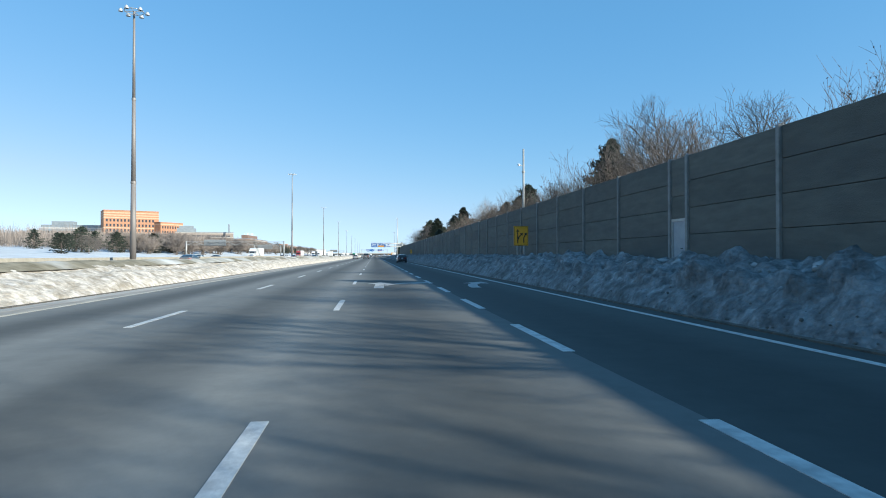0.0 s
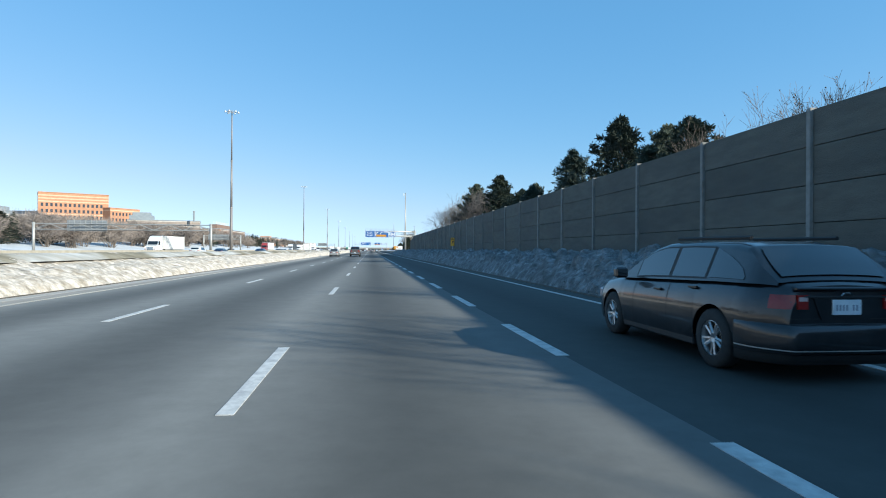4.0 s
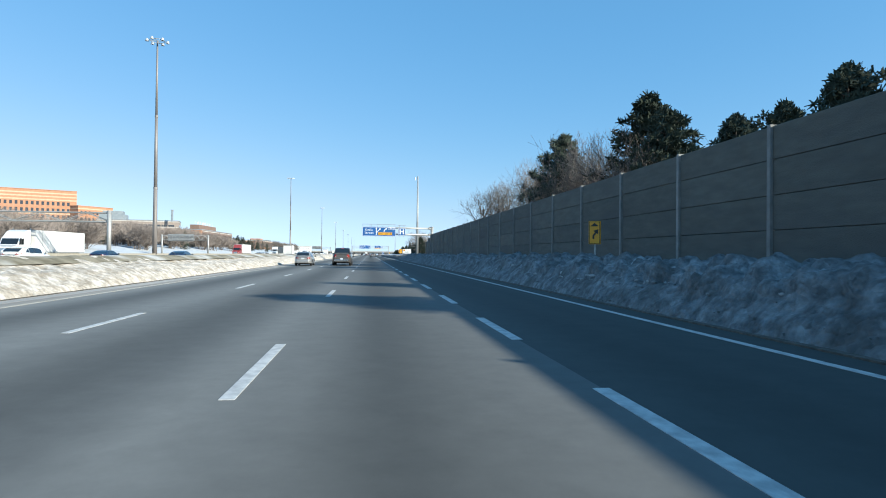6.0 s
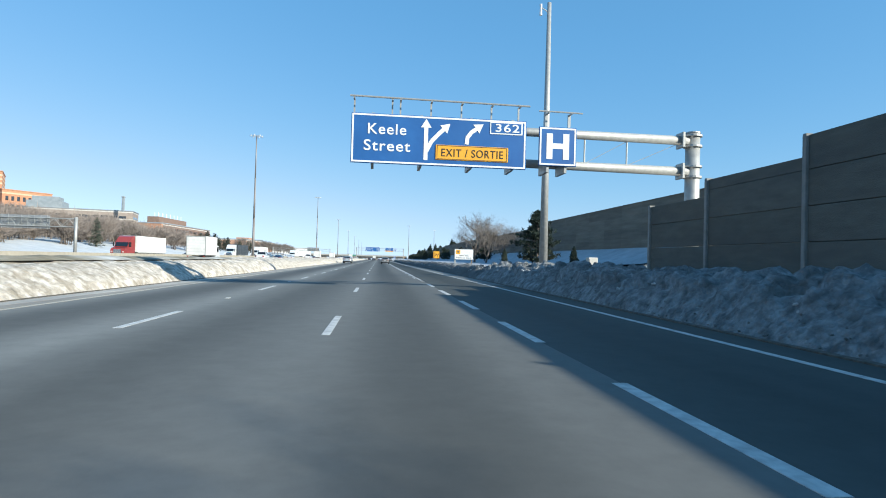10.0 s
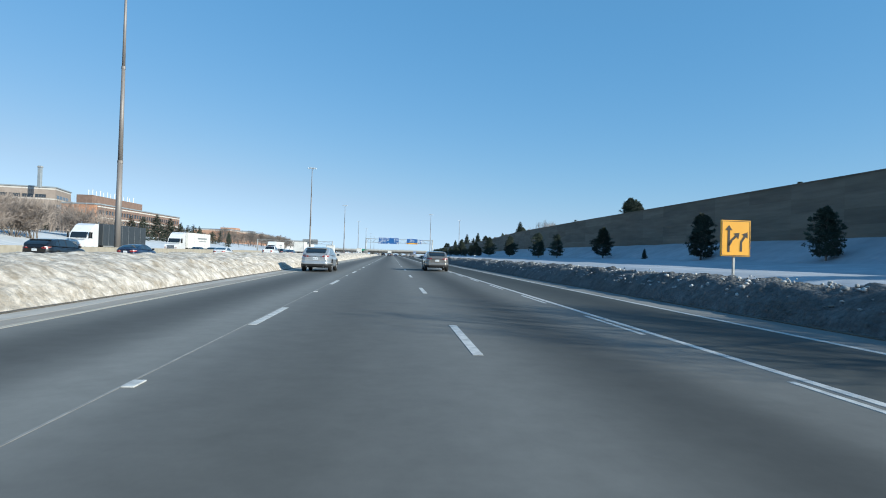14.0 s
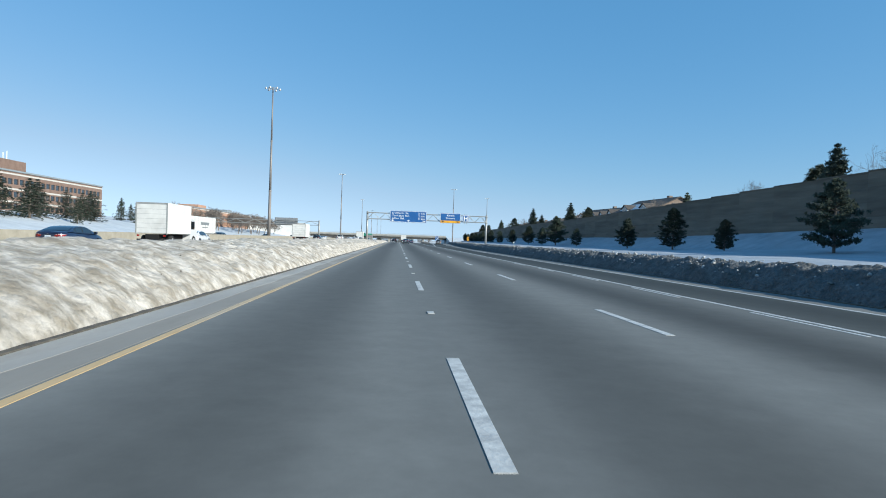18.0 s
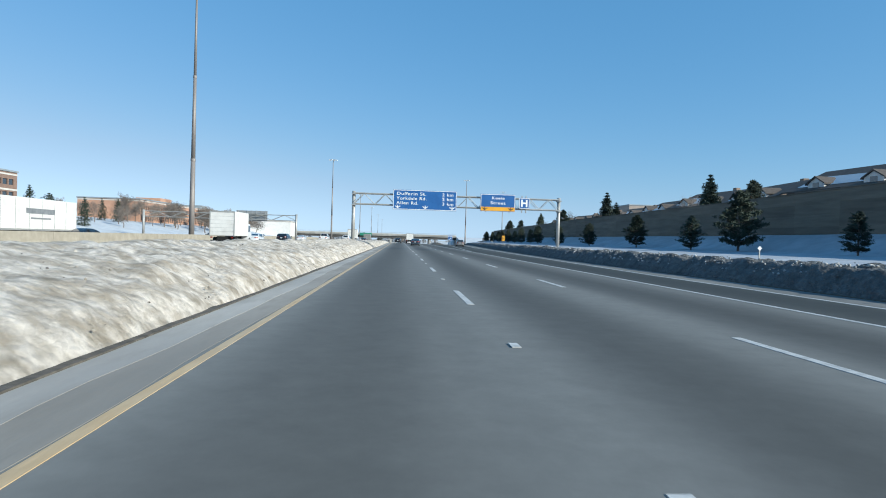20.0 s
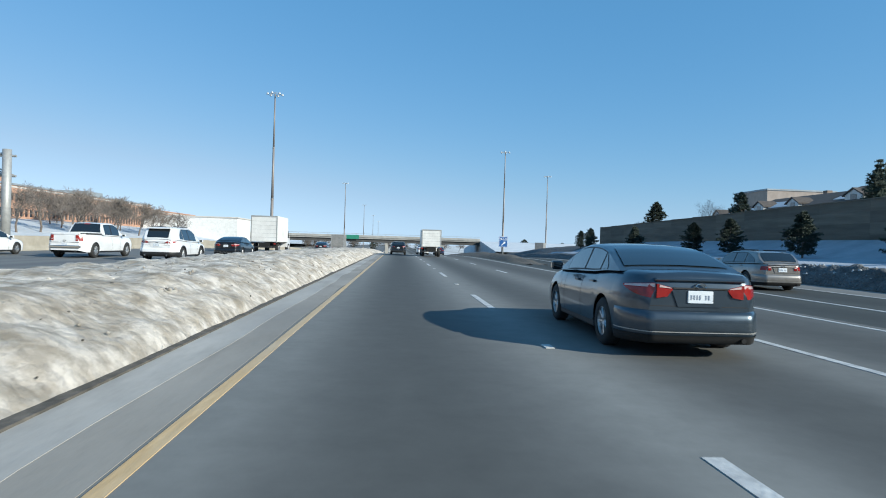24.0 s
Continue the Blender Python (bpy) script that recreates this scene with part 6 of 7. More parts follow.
def box_truck(label, at, box_mat, cab_paint, L=7.2, H=3.5, W=2.45):
    """A lorry with a square body: box with corner posts and a rear door, cab, wheels."""
    t = thing("box_truck", label, "truck", at)
    part("cargo_box", Mesh().cbox(-W / 2, W / 2, -L / 2, L / 2 - 1.9, 1.05, H, 0.03), box_mat, t)
    part("rear_frame", Mesh().box(-W / 2, -W / 2 + 0.09, -L / 2 - 0.03, -L / 2, 1.0, H).box(W / 2 - 0.09, W / 2, -L / 2 - 0.03, -L / 2, 1.0, H).box(-W / 2 + 0.09, W / 2 - 0.09, -L / 2 - 0.03, -L / 2, H - 0.12, H), STEEL, t)
    door = part("roller_door", Mesh().box(-W / 2 + 0.1, W / 2 - 0.1, -L / 2 - 0.012, -L / 2 - 0.002, 1.1, H - 0.14), box_mat, t)
    for k in range(1, 6):
        z = 1.1 + (H - 1.25) * k / 6
        part("door_joint", Mesh().box(-W / 2 + 0.1, W / 2 - 0.1, -L / 2 - 0.016, -L / 2 - 0.013, z - 0.008, z + 0.008), SIGN_BACK, door)
    part("cab", Mesh().prism([(0, 0.55), (1.75, 0.55), (1.75, 1.35), (1.45, 1.55), (1.1, 2.35), (0, 2.45)], -W / 2 + 0.1, W / 2 - 0.1), cab_paint, t, at=pose(0, L / 2 - 1.85, 0, 0, 0, 90))
    part("windscreen", Mesh().add([(-0.95, L / 2 - 0.38, 1.56), (0.95, L / 2 - 0.38, 1.56), (0.9, L / 2 - 0.72, 2.32), (-0.9, L / 2 - 0.72, 2.32)], [(0, 1, 2, 3)]), GLASS_D, t)
    for s in (1, -1):
        part("cab_window", Mesh().box(min(s * (W / 2 - 0.10), s * (W / 2 - 0.092)), max(s * (W / 2 - 0.10), s * (W / 2 - 0.092)), L / 2 - 1.7, L / 2 - 0.75, 1.5, 2.2), GLASS_D, t)
        part("tail_lamp", Mesh().cbox(s * 1.0 - 0.1, s * 1.0 + 0.1, -L / 2 - 0.03, -L / 2 + 0.03, 0.82, 0.95, 0.01), RED_LAMP, t)
    part("chassis", Mesh().box(-0.5, 0.5, -L / 2 + 0.1, L / 2 - 0.3, 0.62, 1.0), UNDER, t)
    part("bumper_bar", Mesh().box(-1.1, 1.1, -L / 2 - 0.02, -L / 2 + 0.06, 0.5, 0.62), TRIM, t)
    for y in (-L / 2 + 1.3, L / 2 - 0.95):
        for s in (1, -1):
            wheel(t, s * (W / 2 - 0.2), y, 0.46)
    return t


box_truck("white box truck with a roller rear door on the express lanes", pose(-26, 336, 0.02), BOX_WHITE, P_WHITE)
box_truck("tall white box truck beside the snowy median", pose(-26, 558, 0.02), BOX_WHITE, P_WHITE)
box_truck("white box truck on the middle express lane", pose(-27, 495, 0.02), BOX_WHITE, P_WHITE)
box_truck("white box truck with a tall body ahead on the express lanes", pose(-21.5, 662, 0.02), BOX_WHITE, P_WHITE)
box_truck("grey box truck far ahead on the express lanes", pose(-20.5, 720, float(road_z(720))), BOX_GREY, P_WHITE)
box_truck("dusty white box van far ahead", pose(-5.4, 668, float(road_z(668))), BOX_WHITE, P_WHITE, 6.2, 2.9, 2.1)
box_truck("grey box truck on the exit ramp", pose(33, 772, float(road_z(772)) + 1.4, 0, 0, -22), BOX_GREY, P_WHITE)


def semi(label, at, box_mat, cab_paint, marks=None):
    """A tractor with a sleeper cab and a long trailer, facing +y."""
    t = thing("semi_truck", label, "truck", at)
    tr = part("trailer", Mesh().cbox(-1.28, 1.28, -11, 2.6, 1.15, 4.05, 0.04), box_mat, t)
    for k in range(1, 7):
        y = -11 + 2 * k
        for x in (1.28, -1.29):
            part("trailer_rib", Mesh().box(x, x + 0.01, y - 0.02, y + 0.02, 1.2, 4.0), SIGN_BACK, tr)
    for s in (1, -1):
        part("lower_rail", Mesh().box(min(s * 1.26, s * 1.30), max(s * 1.26, s * 1.30), -10.9, 2.5, 1.02, 1.16), STEEL, tr)
    for y0, y1, z0, z1 in marks or ():
        part("marking", Mesh().box(-1.296, -1.283, y0, y1, z0, z1), SIGN_BACK, tr, "plain dark bars")
    cab = part("cab", Mesh().prism([(3.5, 0.7), (7.7, 0.7), (7.75, 1.35), (7.5, 1.75), (6.25, 2.02), (5.85, 2.85), (5.6, 3.05), (4.75, 3.75), (4.1, 3.98), (3.5, 3.98)], -1.12, 1.12), cab_paint, t, at=pose(0, 0, 0, 0, 0, 90))
    part("windscreen", Mesh().add([(-1.0, 6.27, 2.10), (1.0, 6.27, 2.10), (0.98, 5.9, 2.84), (-0.98, 5.9, 2.84)], [(0, 1, 2, 3)]), GLASS_D, t)
    part("grille", Mesh().cbox(-0.62, 0.62, 7.70, 7.80, 0.8, 1.6, 0.02), CHROME, t, "chrome radiator grille")
    for s in (1, -1):
        part("cab_window", Mesh().prism([(5.05, 2.05), (6.1, 2.05), (5.8, 2.75), (5.05, 2.85)], min(s * 1.12, s * 1.128), max(s * 1.12, s * 1.128)), GLASS_D, t, "dark side window", at=pose(0, 0, 0, 0, 0, 90) @ Matrix.Diagonal((1, -1, 1, 1)))
        part("door_mirror", Mesh().cbox(s * 1.32 - 0.1, s * 1.32 + 0.1, 6.05, 6.15, 2.1, 2.85, 0.02), TRIM, t)
        part("fuel_tank", Mesh().tube((s * 0.95, 3.7, 0.75), (s * 0.95, 5.3, 0.75), 0.3, n=14), CHROME, t, smooth=True)
        part("exhaust_stack", Mesh().tube((s * 1.05, 3.4, 1.2), (s * 1.05, 3.4, 4.2), 0.07, n=10), CHROME, t)
        part("headlamp", Mesh().cbox(s * 0.9 - 0.15, s * 0.9 + 0.15, 7.60, 7.79, 1.05, 1.3, 0.02), CLEAR_LAMP, t)
    part("bumper", Mesh().cbox(-1.15, 1.15, 7.6, 7.9, 0.4, 0.75, 0.05), CHROME, t)
    part("chassis", Mesh().box(-0.6, 0.6, -10.8, 7.4, 0.7, 1.1), UNDER, t)
    for y in (-9.6, -8.3, 2.3, 3.5, 6.9):
        for s in (1, -1):
            wheel(t, s * 1.05, y, 0.5)
    return t


semi("white semi-trailer truck with dark bars on its side", pose(-44, 549, 0.02, 0, 0, 180), BOX_WHITE, P_WHITE, [(-7.0, -2.5, 2.6, 3.1), (-6.4, -3.2, 2.1, 2.25)])
semi("white trailer lorry with grey lettering bars behind the median barrier", pose(-44, 463, 0.02, 0, 0, 180), BOX_WHITE, P_WHITE, [(-8.6, -3.0, 2.9, 3.2), (-8.2, -3.6, 2.45, 2.6)])
semi("dark-trailer lorry with a white cab behind the median barrier", pose(-44, 430.2, 0.02, 0, 0, 180), BOX_DARK, P_WHITE)
semi("white trailer lorry with a red cab on the opposing lanes", pose(-46, 365, 0.02, 0, 0, 180), BOX_WHITE, P_RED)
semi("white semi-trailer truck on the opposing lanes", pose(-48, 245, 0.02, 0, 0, 180), BOX_WHITE, P_WHITE)


# ---- trees ----
def bare_tree(seed, height, kids, trunk_r, stems=1, thin=0.007, spread=1.0, crown_mat=None, leaves=False, low=0.38):
    """Meshes of a leafless tree: trunk with limbs, and the fine crown. kids: branches borne by each order of branch."""
    rng = random.Random(seed)
    wood, fine = Mesh(), Mesh()
    depth = len(kids)

    def grow(p, d, length, r, order):
        segs = 4 if order == 0 else (3 if order < depth - 1 else (2 if order == depth - 1 else 1))
        pts, dirs = [p], [d]
        for _ in range(segs):
            bend = Vector((rng.gauss(0, 1), rng.gauss(0, 1), rng.gauss(0.35, 0.6))) * (0.10 if order == 0 and stems == 1 else 0.20)
            d = (d + bend).normalized()
            pts.append(pts[-1] + d * length / segs)
            dirs.append(d)
        tip = max(thin * 0.6, r * (0.45 if order < depth else 0.4))
        target = wood if order <= 1 else fine
        for i in range(segs):
            ra, rb = (max(thin * 0.6, r + (tip - r) * v / segs) for v in (i, i + 1))
            target.tube(pts[i], pts[i + 1], ra, rb, 7 if order == 0 else (5 if order == 1 else 3), False)
        if order == depth:
            if leaves:
                for _ in range(1):
                    c = pts[0].lerp(pts[-1], rng.random())
                    a, b = (Vector((rng.gauss(0, 1), rng.gauss(0, 1), rng.gauss(0, 1))).normalized() * rng.uniform(0.025, 0.05) for _ in (0, 1))
                    fine.add([c - a, c + b, c + a, c - b], [(0, 1, 2, 3)])
            return
        n = kids[order]
        for k in range(n):
            u = (low if order == 0 and stems == 1 else 0.22) + (1.0 - (low if order == 0 and stems == 1 else 0.22)) * (k + rng.random()) / n
            i = min(segs - 1, int(u * segs))
            start = pts[i].lerp(pts[i + 1], u * segs - i)
            base = dirs[i + 1]
            a = 2.4 * k + rng.uniform(-0.8, 0.8)
            o = base.orthogonal().normalized()
            out = (o * math.cos(a) + base.cross(o) * math.sin(a)).normalized()
            ang = radians(rng.uniform(28, 58)) * spread * (0.5 if u > 0.93 else 1.0)
            nd = (base * math.cos(ang) + out * math.sin(ang) + Vector((0, 0, 0.16))).normalized()
            grow(start, nd, length * rng.uniform(0.52, 0.74) * (1.12 - 0.42 * u), max(thin, r * (0.52 - 0.20 * u)), order + 1)

    for k in range(stems):
        lean = Vector((rng.uniform(-1, 1), rng.uniform(-1, 1), 0)) * (0.07 if stems == 1 else 0.42)
        foot = Vector((rng.uniform(-1, 1), rng.uniform(-1, 1), 0)) * (0.0 if stems == 1 else 0.5)
        grow(foot + Vector((0, 0, -0.3)), (Vector((0, 0, 1)) + lean).normalized(), height * (0.60 if stems == 1 else rng.uniform(0.5, 0.78)), trunk_r, 0)
    return wood.data("trunk", BARK), fine.data("crown", crown_mat or TWIG)


def needle_tuft(m, p, r, rng, n=14):
    """A clump of stiff needles: thin blades pointing out from a twig's end."""
    for _ in range(n):
        d = Vector((rng.gauss(0, 1), rng.gauss(0, 1), rng.gauss(0.25, 0.8))).normalized()
        s = d.orthogonal().normalized() * r * 0.13
        a = p + d * r * 0.1
        b = p + d * r * rng.uniform(0.7, 1.15)
        m.add([a - s, a + s, b + s * 0.6, b - s * 0.5], [(0, 1, 2, 3)])


def pine(seed, height, style, fine=True):
    """Meshes of an evergreen. style: 'pine' with a broad crown of rounded clumps, 'spruce' with a narrow cone of layers."""
    rng = random.Random(seed)
    wood, leaf = Mesh(), Mesh()
    wood.tube((0, 0, -0.3), (0, 0, height * 0.6), height * 0.022, height * 0.014, 7, False)
    wood.tube((0, 0, height * 0.6), (0, 0, height * 0.97), height * 0.014, height * 0.004, 6, False)
    levels = 15
    lean = rng.uniform(0, 6.28)
    for i in range(levels):
        u = i / (levels - 1)
        if style == "spruce":
            z, reach, count = height * (0.07 + 0.90 * u), height * 0.25 * (1 - u) ** 0.9 + 0.025 * height, 8
        else:
            z, reach, count = height * (0.10 + 0.84 * u), height * (0.37 * (1 - u) ** 0.62 * min(1.0, 0.62 + 1.9 * u) + 0.03), 8
        for k in range(count):
            if rng.random() < (0.10 if style == "spruce" else 0.16):
                continue
            a = 2 * math.pi * (k + rng.random()) / count
            l = reach * rng.uniform(0.65, 1.12)
            if style == "pine":
                l *= 1 + 0.16 * math.cos(a - lean) + 0.12 * math.sin(2.3 * a + 5 * u + seed)
            up = -0.18 if style == "spruce" else rng.uniform(0.06, 0.42)
            q = Vector((math.cos(a) * l, math.sin(a) * l, z + up * l))
            p = Vector((0, 0, z))
            wood.tube(p, q, height * 0.006, height * 0.002, 4, False)
            if style == "spruce":
                pads = 5 if fine else 3
                for j in range(pads):
                    c = p.lerp(q, (j + 1.2) / (pads + 0.2))
                    w = min(height * 0.036, 0.22 * l + 0.004 * height)
                    for _ in range(2 if fine else 1):
                        needle_tuft(leaf, c + Vector((rng.gauss(0, w), rng.gauss(0, w), rng.gauss(0, w * 0.62))), min(height * 0.052, 0.34 * l + 0.014 * height), rng, 9 if fine else 8)
                continue
            across = Vector((-math.sin(a), math.cos(a), 0))
            for j in range(8 if fine else 4):
                f = rng.uniform(0.35, 1.05)
                c = p.lerp(q, f) + across * rng.gauss(0, 0.20) * l * f + Vector((0, 0, rng.uniform(0, 0.02) * height))
                for _ in range(2 if fine else 1):
                    w = height * 0.012
                    needle_tuft(leaf, c + Vector((rng.gauss(0, w), rng.gauss(0, w), rng.gauss(0, w))), height * rng.uniform(0.034, 0.05), rng, 10)
    needle_tuft(leaf, Vector((0, 0, height * 0.95)), height * 0.035, rng, 14)
    return wood.data("trunk", BARK), leaf.data("crown", NEEDLE)


BARE = [bare_tree(11, 10.0, (9, 6, 5, 4), 0.15), bare_tree(12, 10.0, (10, 6, 5, 4), 0.13, 1, 0.007, 0.9), bare_tree(13, 10.0, (8, 7, 5, 4), 0.16, 1, 0.007, 1.15)]
BUSH = [bare_tree(21, 6.0, (7, 5, 3), 0.022, 10, 0.007, 0.8, BRUSH, True), bare_tree(22, 6.0, (7, 5, 3), 0.024, 10, 0.007, 0.9, BRUSH, True), bare_tree(23, 6.0, (8, 5, 3), 0.022, 10, 0.007, 0.7, BRUSH, True)]
CROWN = [bare_tree(17, 10.0, (14, 8, 6, 4), 0.15, 1, 0.006, 1.15, None, False, 0.24), bare_tree(18, 10.0, (14, 8, 6, 4), 0.15, 1, 0.006, 1.1, None, False, 0.24)]
FAR_BUSH = [bare_tree(24, 6.0, (8, 6, 3), 0.05, 12, 0.022, 0.9, FAR_TWIG), bare_tree(25, 6.0, (8, 6, 3), 0.05, 12, 0.022, 0.9, FAR_TWIG)]
FAR_BARE = [bare_tree(14, 10.0, (11, 7, 5, 3), 0.16, 1, 0.02, 1.1), bare_tree(15, 10.0, (11, 7, 5, 3), 0.16, 1, 0.02, 1.1)]
PINES = [pine(31, 10.0, "pine"), pine(32, 10.0, "pine"), pine(33, 10.0, "pine"), pine(36, 10.0, "pine")]
SPRUCE = [pine(41, 10.0, "spruce"), pine(42, 10.0, "spruce")]
FAR_PINES = [pine(34, 10.0, "pine", False), pine(35, 10.0, "pine", False)]
FAR_SPRUCE = [pine(43, 10.0, "spruce", False), pine(44, 10.0, "spruce", False)]
rng = random.Random(77)


def plant(kinds, name, label, category, x, y, z, height, unit=10.0, wide=1.0, group=""):
    wood, leaf = rng.choice(kinds)
    s = height / unit
    t = thing(name, label, category, Matrix.Translation((x, y, z)) @ pose(0, 0, 0, 0, 0, rng.uniform(0, 360)) @ Matrix.Diagonal((s * wide, s * wide, s, 1)), group)
    part("trunk", wood, None, t)
    part("crown", leaf, None, t)
    return t


# behind the grey wall
for x, y, h in ((14.5, 43, 9.5), (17, 49, 10.5), (15.0, 36, 8.0), (19, 31, 9), (18, 106, 9.5), (17, 209, 10.5), (19, 214, 12), (16, 221, 10), (18, 231, 13), (15.5, 237, 11), (17, 240, 11), (26, 292, 7.5), (16, 1, 11.5), (15, 9, 11), (18.5, 14, 12.5), (14.5, 22, 10), (17, -9, 11.5), (18, 55, 10), (14, 240, 10.5), (21, 233, 13.5), (20, 222, 12), (16, 200.5, 10.8)):
    plant(BARE, "bare_tree", "leafless grey-brown tree rising behind the noise wall", "tree", x, y, 1.8, h * 1.02)
for k in range(62):
    y = 26 + 3.95 * k + rng.uniform(-2, 2)
    h = rng.uniform(5.8, 7.2) if not 130 < y < 197 else rng.uniform(3.4, 4.6)
    if y > 196 and k % 3 or y > 238:
        continue
    plant(BUSH, "brush", "tangle of brown leafless shrubs behind the noise wall", "shrub", rng.uniform(13.2, 19), y, 1.8, h, 6.0, 0.95)
for k in range(26):
    plant(BUSH, "brush", "dense brown thicket behind the noise wall", "shrub", rng.uniform(12.9, 15.5), 44 + 3.6 * k + rng.uniform(-1.5, 1.5), 1.8, rng.uniform(5.6, 7.2), 6.0, 0.9)
for x, y, h, wide in ((19, 62.6, 10.0, 0.75), (17, 57.5, 8.2, 0.75), (15.2, 53.5, 6.4, 0.9), (16.5, 82.5, 8.2, 0.9), (17.5, 87, 8.4, 0.9), (18, 92.5, 7.8, 0.9), (17, 96.5, 7.4, 0.9), (16, 102, 6.4, 0.9), (15.6, 78, 6.6, 0.9), (16.2, 140.4, 7.4, 1.0), (17.5, 145.5, 8.0, 1.0), (20, 158.5, 11.6, 0.86), (19, 151, 7.6, 0.9), (19, 168.2, 10.2, 0.88), (15.2, 170.5, 6.6, 0.9), (17.5, 164.5, 7.2, 0.9), (17.6, 197.5, 11.2, 0.95), (16.4, 193, 9.0, 0.9), (16, 185, 6.7, 0.9), (16, 181.5, 6.4, 0.9), (16, 178, 7.0, 0.9), (17, 175.5, 7.4, 0.9), (17, 214.5, 11.6, 0.95), (15.2, 210.0, 8.6, 0.9), (17.5, 118, 6.4, 0.9), (17.5, 27, 9.5, 0.9)):
    plant(PINES, "pine_tree", "dark green pine with a clumped crown behind the noise wall", "tree", x, y, 1.8, h, 10.0, wide)
for k in range(8):
    plant(BUSH, "brush", "tall brown leafless thicket behind the noise wall", "shrub", rng.uniform(13.2, 17.5), 193.5 + 2.9 * k + rng.uniform(-0.8, 0.8), 1.8, rng.uniform(7.0, 9.0) if k > 1 else rng.uniform(6.0, 7.6), 6.0, 0.9)
plant(BARE, "bare_tree", "slim leafless tree standing above the brush", "tree", 15.6, 103.5, 1.8, 9.4)
# on the snowy embankment
for x, y, h in ((9.9, 299.4, 4.6), (12, 296.7, 1.7), (10.4, 313.8, 1.8), (16.7, 360.2, 4.8), (20.4, 378.0, 3.2), (20.0, 391.1, 3.8), (20.0, 401.6, 1.1), (19.6, 411.8, 3.6), (17.4, 422.9, 3.3), (17.5, 433.3, 3.8), (17.5, 454.8, 4.0), (17.0, 475.0, 4.3), (16.3, 485.0, 2.4), (16.7, 494.0, 3.8), (17.1, 505.3, 3.3), (18.3, 527.3, 2.7), (18.7, 540.2, 4.9), (18.0, 546.5, 3.2), (18.8, 560.8, 3.8), (18.8, 577.6, 3.3), (18.4, 592.0, 3.2), (18.8, 608.9, 3.6), (18.8, 616.0, 3.0), (18.8, 624.8, 3.5), (18.8, 632.5, 2.9), (18.8, 640.7, 3.3), (18.8, 649.6, 3.2), (19.0, 656.1, 3.1), (19.8, 672, 3.2), (21, 692, 3.4), (22, 700, 3.0)):
    plant(PINES if h > 2.3 else SPRUCE, "young_pine", "young dark pine growing on the snowy embankment", "tree", x, y, slope_height(x, y) - 0.08 + float(road_z(y)), h, 10.0, 1.0, "embankment pines")
for x, y, h in ((13.2, 350.1, 9.1), (12.6, 336.8, 7.0), (15.5, 339.0, 6.4)):
    plant(CROWN, "bare_tree", "spreading leafless tree on the snowy embankment", "tree", x, y, slope_height(x, y) - 0.1, h, 10.0, 1.5)
# behind the brown wall
for x, y, h, k in ((27, 421.3, 6.0, PINES), (30, 429.2, 7.2, PINES), (26.5, 487.2, 6.8, SPRUCE), (28, 491, 5.6, PINES), (27, 560, 6.6, SPRUCE), (29, 555, 5.4, PINES), (27.5, 595.1, 7.3, SPRUCE), (31, 600, 6.0, SPRUCE), (29.5, 629.6, 6.0, PINES), (26, 660, 4.4, PINES), (27, 682, 5.0, PINES), (27, 360, 4.6, SPRUCE), (26.5, 444, 4.8, SPRUCE), (27, 512, 4.9, SPRUCE), (28, 645, 5.8, SPRUCE), (26, 388, 4.5, SPRUCE)):
    plant(k, "conifer", "dark conifer showing above the brown wall", "tree", x, y, 3.2, h)
for x, y, h in ((30, 452, 6.2), (33, 480, 7.0), (32, 487, 8.4), (33, 483, 7.6), (28, 464.4, 6.6), (31, 505, 6.6), (34, 470, 6.5), (36, 540, 7.4), (33, 575, 6.5), (34, 612, 7.0), (30, 398, 5.2), (38, 650, 7.5), (40, 690, 7)):
    plant(BARE, "bare_tree", "leafless pale tree showing above the brown wall", "tree", x, y, 3.2, h)
# opposite slope
for k in range(190):
    y = 250 + 2.9 * k + rng.uniform(-4, 4)
    x = rng.uniform(-112, -84)
    z = float(np.interp(x, [-160, -110, -92, -80, -72], [8, 5.2, 3.6, 1.2, 0])) * float(np.interp(y, [150, 300, 450], [0.4, 0.7, 1.0]))
    if rng.random() < (0.16 if y < 690 else 0.0):
        plant(FAR_SPRUCE, "conifer", "dark conifer on the far snowy slope", "tree", x, y, z, rng.uniform(6, 9))
    elif y < 520 or y > 700 or rng.random() < 0.35:
        plant(FAR_BARE if y > 520 else FAR_BUSH, "bare_tree", "leafless brown trees on the far slope below the offices", "tree", x, y, z, rng.uniform(7.5, 11) if y > 700 else (rng.uniform(5, 7) if y > 520 else rng.uniform(7, 10)), 10.0 if y > 520 else 6.0, 1.2)
for x, y, h in ((-80, 718, 10), (-81, 727, 11), (-79, 737, 11.5), (-81, 745, 10.5), (-79, 753, 11), (-82, 762, 11.2), (-80, 770, 10.4), (-80, 779, 10), (-83, 790, 9.6), (-81, 800, 9)):
    plant(FAR_BARE, "bare_tree", "wide leafless tree on the snowy slope below the school", "tree", x, y, 1.2, h, 10.0, 1.3)
for x, y, h in ((-92, 574, 10), (-90, 582, 9), (-93, 590, 9.5), (-94, 604, 8.0), (-92, 608, 7.6), (-91, 612, 8.2), (-92, 552, 8), (-91, 640, 6.5), (-92, 562, 8.5)):
    plant(FAR_SPRUCE, "spruce_tree", "large dark spruce on the snowy slope before the brick building", "tree", x, y, 3.2, h, 10.0, 1.6)
